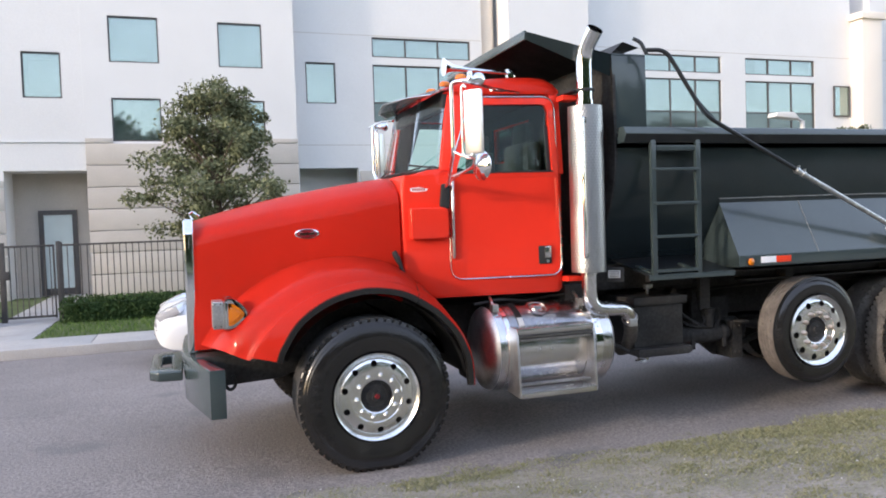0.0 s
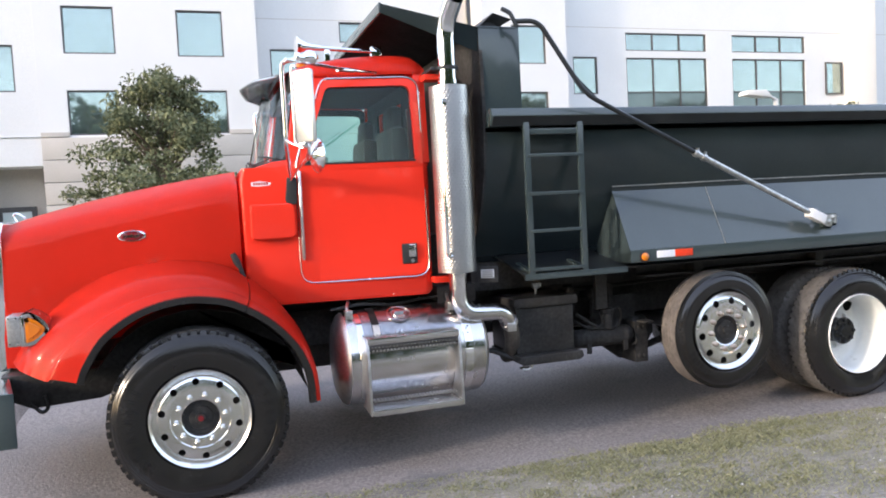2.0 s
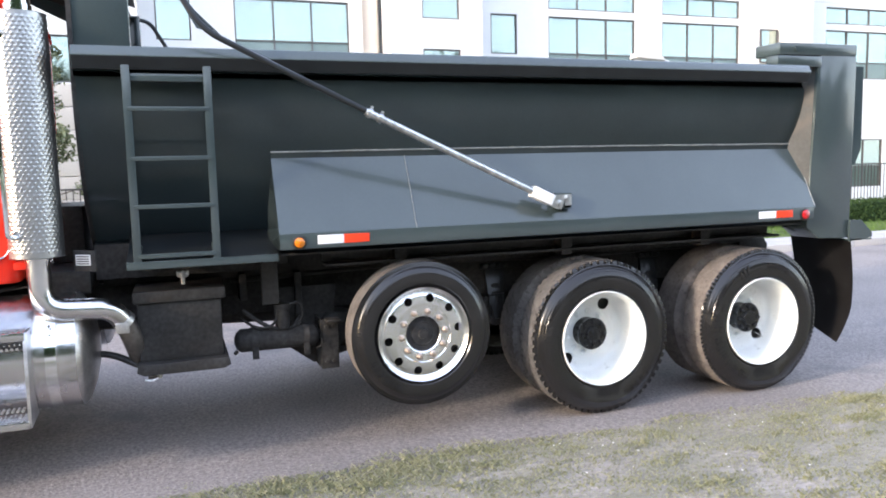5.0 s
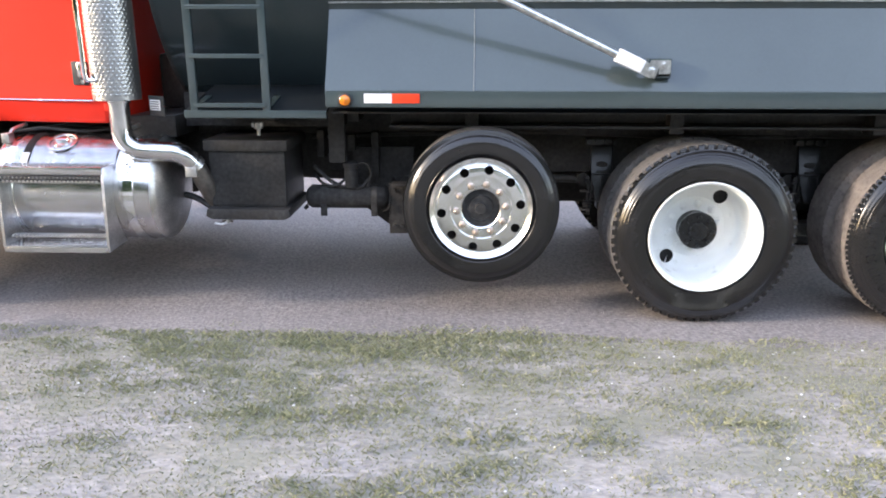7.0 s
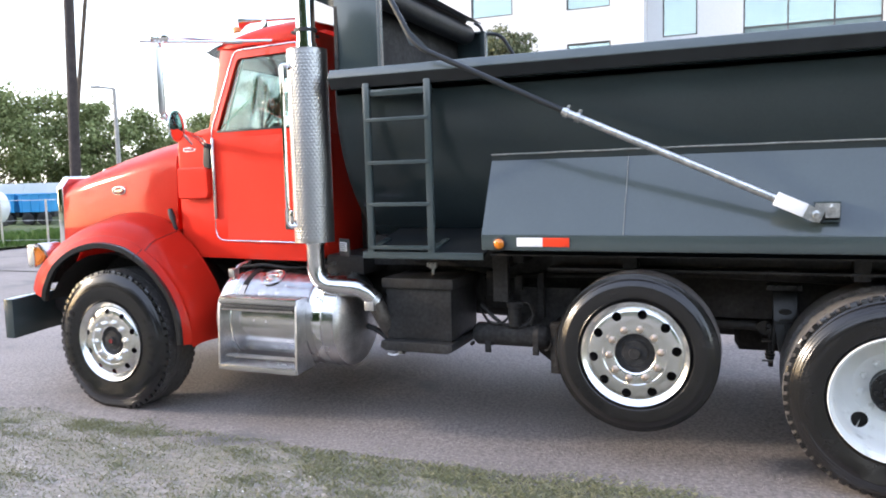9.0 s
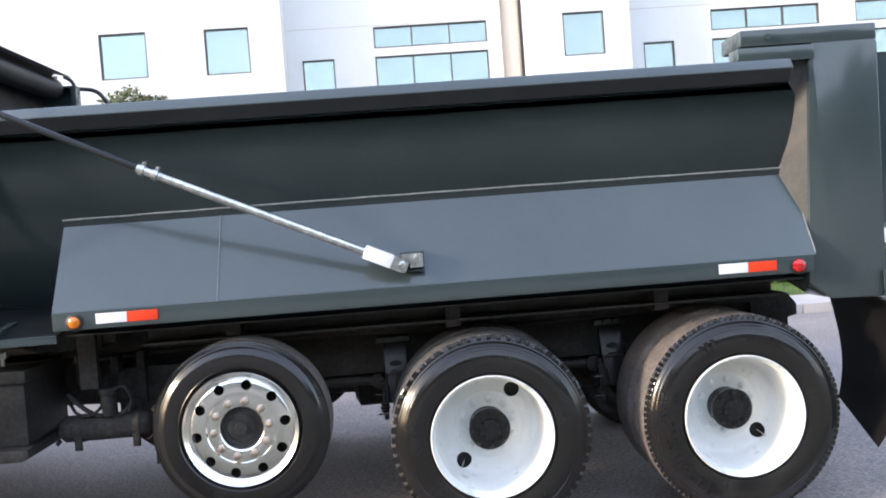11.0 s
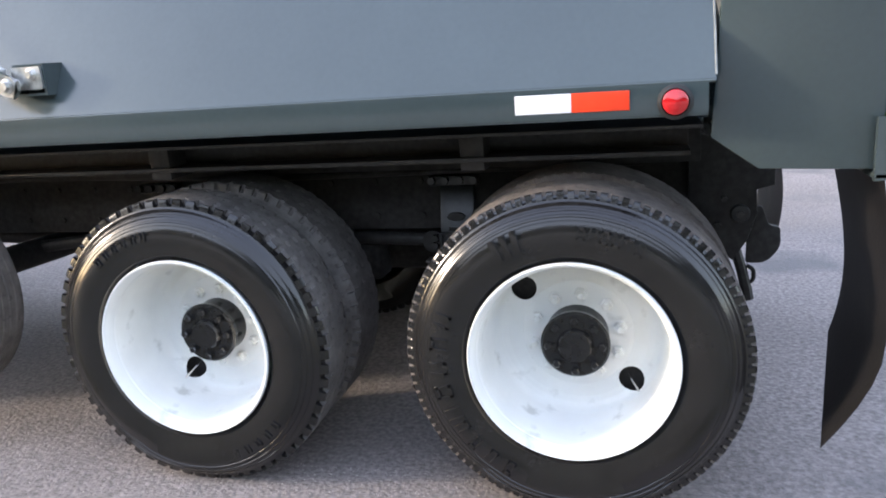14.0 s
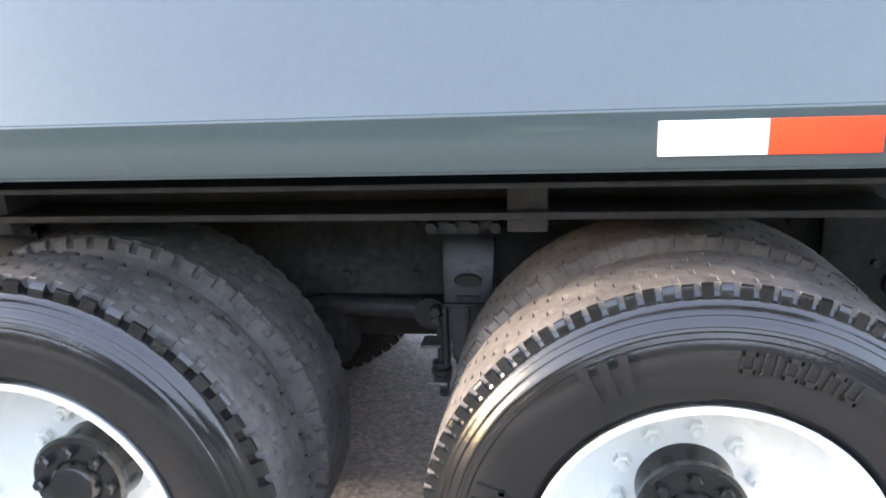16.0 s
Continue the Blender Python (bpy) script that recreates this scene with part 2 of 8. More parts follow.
# ---- mesh tools ----
def box(bm, x0, x1, y0, y1, z0, z1, bevel=0.0, m=None):
    r = bmesh.ops.create_cube(bm, size=1.0)
    v = r["verts"]
    bmesh.ops.scale(bm, vec=(abs(x1 - x0), abs(y1 - y0), abs(z1 - z0)), verts=v)
    bmesh.ops.translate(bm, vec=((x0 + x1) / 2, (y0 + y1) / 2, (z0 + z1) / 2), verts=v)
    if bevel:
        es = list({e for q in v for e in q.link_edges})
        g = bmesh.ops.bevel(bm, geom=es, offset=bevel, segments=2, affect="EDGES", profile=0.6)
        v = list({q for f in g["faces"] for q in f.verts} | {q for q in v if q.is_valid})
    if m is not None:
        bmesh.ops.transform(bm, matrix=m, verts=v)
    return v


def tube(bm, pts, r, seg=10, caps=True, squash=1.0):
    """A round bar swept along points; r is one radius or one for each point."""
    pts = [Vector(p) for p in pts]
    rs = r if isinstance(r, (list, tuple)) else [r] * len(pts)
    rings, side = [], None
    for i, p in enumerate(pts):
        d = (pts[min(i + 1, len(pts) - 1)] - pts[max(i - 1, 0)]).normalized()
        if side is None:
            side = d.cross(Vector((0, 0, 1)))
            if side.length < 1e-3:
                side = Vector((1, 0, 0))
        side = (side - d * side.dot(d)).normalized()
        up = side.cross(d)
        rings.append([bm.verts.new(p + (side * math.cos(a) + up * math.sin(a) * squash) * rs[i]) for a in [2 * math.pi * k / seg for k in range(seg)]])
    for a, b in zip(rings, rings[1:]):
        for k in range(seg):
            bm.faces.new((a[k], a[(k + 1) % seg], b[(k + 1) % seg], b[k]))
    if caps:
        bm.faces.new(rings[0][::-1])
        bm.faces.new(rings[-1])
    return rings


def bend(pts, n=6, r=0.1):
    """Points with their corners rounded by radius r."""
    pts = [Vector(p) for p in pts]
    out = [pts[0]]
    for a, b, c in zip(pts, pts[1:], pts[2:]):
        u, w = (a - b), (c - b)
        k = min(r, u.length * 0.49, w.length * 0.49)
        p0, p1 = b + u.normalized() * k, b + w.normalized() * k
        for i in range(n + 1):
            t = i / n
            out.append(p0 * (1 - t) ** 2 + b * 2 * t * (1 - t) + p1 * t * t)
    return out + [pts[-1]]


def lathe(bm, profile, seg=48, centre=(0, 0, 0), closed=False):
    """A profile of (radius, place along y) turned about the y axis."""
    rings = []
    for r, y in profile:
        rings.append([bm.verts.new((centre[0] + r * math.cos(a), centre[1] + y, centre[2] + r * math.sin(a))) for a in [2 * math.pi * k / seg for k in range(seg)]])
    pairs = list(zip(rings, rings[1:])) + ([(rings[-1], rings[0])] if closed else [])
    for a, b in pairs:
        for k in range(seg):
            bm.faces.new((a[k], a[(k + 1) % seg], b[(k + 1) % seg], b[k]))
    return rings


def disc(bm, ring, flip=False):
    bm.faces.new(ring[::-1] if flip else ring)


def prism(bm, poly, axis, a0, a1):
    """A flat polygon pushed along an axis: poly holds the two other coordinates, in the order of the axes."""
    def place(p, a):
        q = list(p)
        q.insert("xyz".index(axis), a)
        return bm.verts.new(q)
    lo, hi = [place(p, a0) for p in poly], [place(p, a1) for p in poly]
    bm.faces.new(lo)
    bm.faces.new(hi[::-1])
    for i in range(len(poly)):
        j = (i + 1) % len(poly)
        bm.faces.new((lo[j], lo[i], hi[i], hi[j]))
    return lo + hi


def sheet(bm, rows, thick=0.0):
    """A grid of points as a skin; thick pushes a second skin along the normals."""
    vs = [[bm.verts.new(p) for p in row] for row in rows]
    fs = [bm.faces.new((a[i], a[i + 1], b[i + 1], b[i])) for a, b in zip(vs, vs[1:]) for i in range(len(a) - 1)]
    if thick:
        bm.normal_update()
        bmesh.ops.solidify(bm, geom=fs, thickness=thick)
    return vs


def bevel_all(bm, w, seg=2, angle=30):
    bm.normal_update()
    es = [e for e in bm.edges if len(e.link_faces) == 2 and e.calc_face_angle(0) > radians(angle)]
    bmesh.ops.bevel(bm, geom=es, offset=w, segments=seg, affect="EDGES", profile=0.6, clamp_overlap=True)


def rounded(pts, radii, n=5):
    """An outline with its corners rounded, radius by corner."""
    out = []
    m = len(pts)
    for i in range(m):
        b = Vector(pts[i])
        a, c = Vector(pts[i - 1]), Vector(pts[(i + 1) % m])
        r = radii[i]
        u, w = (a - b).normalized() * r, (c - b).normalized() * r
        for k in range(n + 1):
            t = k / n
            p = (b + u) * (1 - t) ** 2 + b * 2 * t * (1 - t) + (b + w) * t * t
            out.append((p.x, p.y))
    return out


def mesh_of(name, bm, mat, smooth=35):
    bmesh.ops.recalc_face_normals(bm, faces=bm.faces)
    me = bpy.data.meshes.new(name)
    bm.to_mesh(me)
    bm.free()
    for one in (mat if isinstance(mat, (list, tuple)) else [mat]):
        me.materials.append(one)
    if smooth:
        me.polygons.foreach_set("use_smooth", [True] * len(me.polygons))
        me.set_sharp_from_angle(angle=radians(smooth))
    return me


def part(name, bm, mat, parent, label="", smooth=35):
    ob = new(name, mesh_of(name, bm, mat, smooth))
    ob.parent = parent
    return tagged(ob, label)


def thing(name, label, category, group="", kind="", at=(0, 0, 0)):
    ob = new(name)
    ob.location = at
    return tagged(ob, label, category, group, kind)


def solid(name, bm, mat, label="", category="", group="", kind="", smooth=35):
    return tagged(new(name, mesh_of(name, bm, mat, smooth)), label, category, group, kind)


def B():
    return bmesh.new()

# ---- ground, road, verge, kerbs ----
def fbm(x, y, s, seed=0.0):
    return noise.fractal(Vector((x * s + seed, y * s - seed, seed)), 1.0, 2.0, 4)


def skin(name, x0, x1, nx, y0, y1, ny, height, mat, label, category):
    bm = B()
    rows = []
    for j in range(ny + 1):
        y = y0 + (y1 - y0) * j / ny
        rows.append([(x0 + (x1 - x0) * i / nx, y, height(x0 + (x1 - x0) * i / nx, y)) for i in range(nx + 1)])
    sheet(bm, rows)
    return solid(name, bm, mat, label, category, kind="structure", smooth=60)


ROAD_FAR = 7.2


def dip(x, y):
    """The road sinks a little towards the tail of the truck."""
    rut = (0.018 - 0.010 * min(1.0, max(0.0, (x - 1.0) / 3.0))) * math.exp(-((abs(y - 1.25) - 0.95) / 0.38) ** 2)
    return -0.006 * min(8.0, max(0.0, x)) * min(1.0, max(0.0, 1.5 - y / 3.0)) - rut


def road_z(x, y):
    fall = -0.12 * max(0.0, (y - 2.0) / 5.2) ** 1.3
    return fall + dip(x, y) + 0.004 * fbm(x, y, 0.6)


bm = B()
sheet(bm, [[(-600, -600, -0.18), (600, -600, -0.18)], [(-600, 600, -0.18), (600, 600, -0.18)]])
solid("ground", bm, LAWN, "flat grassy ground reaching to the horizon", "ground", kind="structure")
skin("road", -60, 70, 130, -0.42, ROAD_FAR, 64, road_z, ASPHALT, "worn grey asphalt road with pale aggregate", "road")


def cross_z(x, y):
    return -0.105 + 0.004 * fbm(x, y, 0.6)


skin("side_road", -15.2, -8.9, 12, ROAD_FAR, 70, 30, cross_z, ASPHALT, "grey asphalt side street joining the road", "road")


def verge_z(x, y):
    k = min(1.0, max(0.0, (-y - 0.15) / 1.2))
    return dip(x, y) - 0.016 + (0.014 if y < -0.18 + 0.10 * fbm(x, 0.0, 1.3, 4.0) else 0.0) + k * 0.02 + 0.02 * k * fbm(x, y, 0.9, 3.1) + 0.008 * k * fbm(x, y, 4.0, 1.7)


skin("verge", -30, 40, 420, -9.0, -0.04, 130, verge_z, DIRT, "bare pale soil verge with patches of dry grass", "ground")

# pale ground out of view, added to brighten the dump body's reflections
skin("back_lot", -40, 55, 40, -23.0, -8.99, 12, lambda x, y: -0.03 + 0.03 * fbm(x, y, 0.4, 6.0), DIRT, "unseen pale soil added behind the verge to brighten reflections", "ground")

kerb = thing("kerb", "pale concrete kerb along the far side of the road", "kerb", kind="structure")
k_mesh = None
for i in range(26):
    x = -8.6 + i * 2.4
    if k_mesh is None:
        b = B()
        box(b, 0.004, 2.396, 0, 0.16, -0.2, 0.025, 0.012)
        k_mesh = mesh_of("kerb_stone", b, CONCRETE)
    o = new("kerb_stone", k_mesh)
    o.location, o.parent = (x, ROAD_FAR, 0), kerb
walk_slabs = thing("pavement", "pale concrete pavement slabs with dark joints", "pavement", kind="structure")
s_mesh = None
for i in range(40):
    if s_mesh is None:
        b = B()
        box(b, 0.006, 1.494, 0, 0.95, -0.2, 0.022, 0.006)
        s_mesh = mesh_of("slab", b, CONCRETE)
    o = new("slab", s_mesh)
    o.location, o.parent = (-8.6 + i * 1.5, ROAD_FAR + 0.165, 0.001 * (i % 3)), walk_slabs
bm = B()
box(bm, -4.55, -3.55, ROAD_FAR + 1.12, 17.0, -0.2, 0.02, 0.006)
solid("front_path", bm, CONCRETE, "pale concrete path leading to a front door", "path", kind="structure")


def lawn_z(x, y):
    return 0.012 + 0.012 * fbm(x, y, 1.5, 2.0)


skin("lawn_left", -8.6, -4.56, 16, ROAD_FAR + 1.12, 16.9, 24, lawn_z, LAWN, "narrow green lawn before the houses", "lawn")
skin("lawn_right", -3.54, 51, 120, ROAD_FAR + 1.12, 16.9, 24, lawn_z, LAWN, "narrow green lawn before the houses", "lawn")
skin("far_verge", -40, -15.3, 40, ROAD_FAR, 60, 50, lambda x, y: -0.06 + 0.05 * fbm(x, y, 0.5), LAWN, "rough green grass beyond the side street", "grass")


def blades(name, n, place, height, lean, mat, label, wide=0.004, seed=1):
    """Many single grass blades in one mesh; place(rng, n) gives x, y, z and a height factor."""
    rng = np.random.default_rng(seed)
    x, y, z, k = place(rng, n)
    n = len(x)
    a = rng.uniform(0, 2 * np.pi, n)
    h = height * k * rng.uniform(0.5, 1.3, n)
    w = wide * rng.uniform(0.7, 1.4, n)
    dx, dy = np.cos(a) * w, np.sin(a) * w
    b = rng.uniform(0, 2 * np.pi, n)
    lx, ly = np.cos(b) * h * lean * rng.uniform(0.2, 1.6, n), np.sin(b) * h * lean * rng.uniform(0.2, 1.6, n)
    v = np.empty((n, 4, 3))
    v[:, 0] = np.stack([x - dx, y - dy, z - 0.008], 1)
    v[:, 1] = np.stack([x + dx, y + dy, z - 0.008], 1)
    v[:, 2] = np.stack([x + dx * 0.7 + lx * 0.4, y + dy * 0.7 + ly * 0.4, z + h * 0.6], 1)
    v[:, 3] = np.stack([x + lx, y + ly, z + h], 1)
    i = np.arange(n) * 4
    f = np.concatenate([np.stack([i, i + 1, i + 2], 1), np.stack([i, i + 2, i + 3], 1)])
    me = bpy.data.meshes.new(name)
    me.from_pydata(v.reshape(-1, 3).tolist(), [], f.tolist())
    me.materials.append(mat)
    return tagged(new(name, me), label, "grass", kind="stuff")


def grassy(x, y):
    return 0.5 + 0.4 * fbm(x * 0.6, y, 0.7, 7.0) + 0.4 * fbm(x * 0.5, y, 2.4, 2.0) + 0.5 * fbm(x * 0.42, y, 7.0, 5.0)


def verge_place(rng, n):
    x, y = rng.uniform(-6.5, 12.5, n), -0.05 - 6.5 * rng.uniform(0, 1, n) ** 1.5
    d = np.array([grassy(p, q) for p, q in zip(x, y)])
    edge = np.clip((-y - 0.02) / 0.35, 0.12, 1)
    out = np.maximum(np.maximum(-3.0 - x, x - 9.0) / 3.5, (-y - 3.2) / 3.3)
    fade = np.clip(1.0 - out, 0.0, 1.0) ** 1.5
    keep = rng.uniform(0, 1, n) < np.clip(0.36 + d * 0.62, 0.48, 0.9) * edge * fade
    x, y, d = x[keep], y[keep], d[keep]
    z = np.array([verge_z(p, q) for p, q in zip(x, y)])
    return x, y, z, np.clip(d, 0.35, 1.1)


def lawn_place(rng, n):
    x, y = rng.uniform(-8.5, 24, n), rng.uniform(8.35, 10.4, n)
    keep = ~((x > -4.6) & (x < -3.5))
    x, y = x[keep], y[keep]
    return x, y, np.full(len(x), 0.015), np.ones(len(x))


blades("verge_grass", 980000, verge_place, 0.024, 1.4, BLADE, "short patchy dry green grass on the soil verge", 0.0014, 3)
# pale gravel chips strewn over the soil
rng = np.random.default_rng(21)
verts, faces = [], []
for i in range(2600):
    x, y = rng.uniform(-3.5, 9.5), -0.1 - 3.2 * rng.uniform() ** 0.9
    if fbm(x, y, 1.6, 11.0) + 0.25 * rng.uniform() < 0.22:
        continue
    r = 0.003 + 0.006 * rng.uniform() ** 2
    z = verge_z(x, y) + r * 0.3
    a0 = rng.uniform(0, 6.3)
    b = len(verts)
    verts += [(x + r * rng.uniform(0.6, 1.3) * math.cos(a0 + k * 1.57), y + r * rng.uniform(0.6, 1.3) * math.sin(a0 + k * 1.57), z) for k in range(4)]
    verts += [(x, y, z + r * 0.7), (x, y, z - r * 0.7)]
    faces += [(b + k, b + (k + 1) % 4, b + 4) for k in range(4)] + [(b + (k + 1) % 4, b + k, b + 5) for k in range(4)]
me = bpy.data.meshes.new("gravel")
me.from_pydata(verts, [], faces)
me.materials.append(CHIP)
tagged(new("gravel", me), "small pale gravel chips strewn over the verge", "gravel", kind="stuff")
blades("lawn_grass", 26000, lawn_place, 0.05, 0.5, BLADE_LAWN, "mown green lawn grass", 0.006, 4)


def gravel_place(n, seed):
    rng = np.random.default_rng(seed)
    x, y = rng.uniform(-3, 9, n), -3.0 * rng.uniform(0, 1, n) ** 1.6 + 0.25
    d = np.array([grassy(p, q) for p, q in zip(x, y)])
    keep = rng.uniform(0, 1, n) < np.clip(0.95 - d, 0.08, 1)
    return x[keep], y[keep]


gx, gy = gravel_place(16000, 5)
verts, faces = [], []
rng = np.random.default_rng(8)
for px, py in zip(gx, gy):
    r = rng.uniform(0.0016, 0.0048)
    z = (verge_z(px, py) if py < -0.1 else road_z(px, py)) + r * 0.25
    i = len(verts)
    q = [(r, 0, 0), (-r * 0.4, r * 0.9, 0), (-r * 0.5, -r * 0.8, 0), (0, 0, r * 0.9)]
    t = rng.uniform(0, 6.28)
    verts += [(px + a * math.cos(t) - b * math.sin(t), py + a * math.sin(t) + b * math.cos(t), z + c) for a, b, c in q]
    faces += [(i, i + 1, i + 3), (i + 1, i + 2, i + 3), (i + 2, i, i + 3)]
me = bpy.data.meshes.new("gravel")
me.from_pydata(verts, [], faces)
me.materials.append(material("pale_gravel", (0.32, 0.285, 0.26), 0.9, 0, mottle=0.3, mottle_scale=20))
tagged(new("gravel", me), "loose pale gravel along the road's edge", "gravel", kind="stuff")

# ---- the dump truck: x runs from its nose to its tail, y = 0 is its near flank, MID its middle line ----
MID = 1.25
truck = thing("dump_truck", "red conventional dump truck with a dark green body on the road", "truck")


def flank(ob_maker):
    """Builds a part on the near flank and its mirror image on the far one."""
    for side in (1, -1):
        ob_maker(lambda y, s=side: MID + s * (y - MID))


def tyre_mesh(name, R, w, rb, lugs, tread, ribs=0, notch=0.035, deep=0.02, share=0.36, loaded=None, lean=0.024, wall=None, ridge=1.0):
    """A tyre about the y axis, its outer side at y = 0: rim bead, bulging wall, ridge lines, square shoulder with cut notches."""
    mid = (R + rb) / 2
    half = [(rb, 0.055), (rb + 0.010, 0.030), (rb + 0.022, 0.017), (rb + 0.026, 0.011), (mid - 0.05, 0.004), (mid - 0.02, 0.0005), (mid + 0.015, 0.0), (R - 0.086, 0.003)]
    for k in range(3):
        q = R - 0.083 + 0.017 * k
        half += [(q, 0.0030 + 0.001 * k), (q + 0.002, 0.0030 - 0.002 * ridge + 0.001 * k), (q + 0.010, 0.0034 - 0.0019 * ridge + 0.0013 * k), (q + 0.012, 0.0038 + 0.001 * k)]
    half += [(R - 0.030, 0.0085)]
    half = [(r, y + (lean * ((r - mid) / (R - 0.03 - mid)) ** 1.7 if r > mid else 0.0)) for r, y in half]
    notch += lean
    cut_from = len(half)
    half += [(R - 0.026, lean + 0.010), (R - 0.012, lean + 0.012), (R - 0.004, lean + 0.015), (R, lean + 0.021), (R, notch - 0.006), (R, notch)]
    n_side = len(half)
    groove = []
    for i in range(ribs):
        c = notch + (w - 2 * notch) * (i + 1) / (ribs + 1)
        groove += [(R, c - 0.006), (R - 0.005, c - 0.004), (R - 0.005, c + 0.004), (R, c + 0.006)]
    if not ribs:
        groove = [(R + 0.001 * math.sin(math.pi * (i + 0.5) / 15), notch + (w - 2 * notch) * (i + 0.5) / 15) for i in range(15)]
    full = half + groove + [(r, w - y) for r, y in half[::-1]]
    low = {}
    for i in range(cut_from + 1, n_side - 1):
        t = (i - cut_from) / (n_side - 1 - cut_from)
        low[i] = (R - 0.026 + (0.026 - deep * 0.85) * t, lean + 0.013 + (notch - lean - 0.013) * t)
        low[len(full) - 1 - i] = (low[i][0], w - low[i][1])
    if deep < 0.004:
        low = {}
    steps = ((0.0, 1), (share * 0.5, 1), (share, 1), (share + 0.03, 0), (0.68, 0), (0.97, 0))
    bm, rings, seg = B(), [], lugs * len(steps)
    for j, (r, y) in enumerate(full):
        ring = []
        for k in range(lugs):
            for at, cut in steps:
                rr, yy = low[j] if cut and j in low else (r, y)
                if not ribs and cut and n_side <= j < n_side + 15 and (j - n_side) % 3 == 1 and (k + j // 3) % 2:
                    rr -= 0.0055
                if not cut and j in low:
                    rr -= 0.0025 * ((k * 7 + j) % 3 == 0)
                t = 2 * math.pi * (k + at) / lugs
                down = -math.sin(t)
                if loaded and R * down > loaded:
                    rr = rb + (rr - rb) * (loaded / down - rb) / (R - rb)
                z, out = rr * math.sin(t), 0.0
                if loaded and z < -loaded * 0.72 and min(yy, w - yy) < 0.045:
                    out = 0.012 * (1 - ((-z - loaded * 0.86) / (loaded * 0.14)) ** 2) * (-1 if yy < w / 2 else 1)
                ring.append(bm.verts.new((rr * math.cos(t), yy + out, z)))
        rings.append(ring)
    for j, (p, q) in enumerate(zip(rings, rings[1:])):
        on_tread = cut_from + 3 <= j < len(full) - cut_from - 4
        for k in range(seg):
            f = bm.faces.new((p[k], p[(k + 1) % seg], q[(k + 1) % seg], q[k]))
            f.material_index = 1 if on_tread else 0
    return mesh_of(name, bm, [wall or RUBBER, tread], 32)


def disc_with_holes(bm, r0, r1, y_at, count, hole_r, hole_at, seg, start=0.0, rings=14):
    """A turned disc from r0 to r1, its height y_at(r), with round holes cut through it."""
    centres = [(hole_at * math.cos(start + 2 * math.pi * i / count), hole_at * math.sin(start + 2 * math.pi * i / count)) for i in range(count)]
    flat = [[(r * math.cos(2 * math.pi * k / seg), r * math.sin(2 * math.pi * k / seg)) for k in range(seg)] for r in [r0 + (r1 - r0) * j / rings for j in range(rings + 1)]]

    def inside(j, k):
        q = [flat[j + u][(k + v) % seg] for u, v in ((0, 0), (0, 1), (1, 0), (1, 1))]
        mx, mz = sum(p[0] for p in q) / 4, sum(p[1] for p in q) / 4
        return next((c for c in centres if math.hypot(mx - c[0], mz - c[1]) < hole_r), None)
    gone = [[inside(j, k) for k in range(seg)] for j in range(rings)]
    vs = []
    for j in range(rings + 1):
        row = []
        for k in range(seg):
            x, z = flat[j][k]
            around = [gone[jj][kk % seg] for jj in (j - 1, j) if 0 <= jj < rings for kk in (k - 1, k)]
            hit = next((g for g in around if g), None)
            if hit and not all(around):
                d = math.hypot(x - hit[0], z - hit[1]) or 1.0
                x, z = hit[0] + (x - hit[0]) * hole_r / d, hit[1] + (z - hit[1]) * hole_r / d
            row.append(bm.verts.new((x, y_at(math.hypot(x, z)), z)))
        vs.append(row)
    for j in range(rings):
        for k in range(seg):
            if not gone[j][k]:
                bm.faces.new((vs[j][k], vs[j][(k + 1) % seg], vs[j + 1][(k + 1) % seg], vs[j + 1][k]))
    bmesh.ops.delete(bm, geom=[v for row in vs for v in row if not v.link_faces], context="VERTS")
    return vs


def nut_mesh(mat, r=0.016, long=0.03):
    bm = B()
    lathe(bm, [(0.0, -long), (r * 0.55, -long), (r * 0.7, -long * 0.75), (r, -long * 0.7), (r, -0.002), (r * 1.35, 0.0), (r * 1.35, 0.004)], 6)
    return mesh_of("wheel_nut", bm, mat, 20)


def lerp_profile(pts):
    rs, ys = [p[0] for p in pts], [p[1] for p in pts]
    return lambda r: float(np.interp(r, rs, ys))


bm = B()
lathe(bm, [(0.0, -0.016), (0.010, -0.016), (0.0145, -0.011), (0.0145, 0.008)], 6)
HUB_BOLT = mesh_of("hub_bolt", bm, HUB_BLACK, 20)
NUT_ALU, NUT_DULL, NUT_WHITE = nut_mesh(WHEEL_ALU, 0.016, 0.03), nut_mesh(NUT_WARM, 0.017, 0.032), nut_mesh(WHEEL_WHITE, 0.0195, 0.034)


def set_under(ob, parent, loc=(0, 0, 0), rz=0.0):
    ob.parent = parent
    ob.location = loc
    ob.rotation_euler = (0, 0, rz)
    return ob


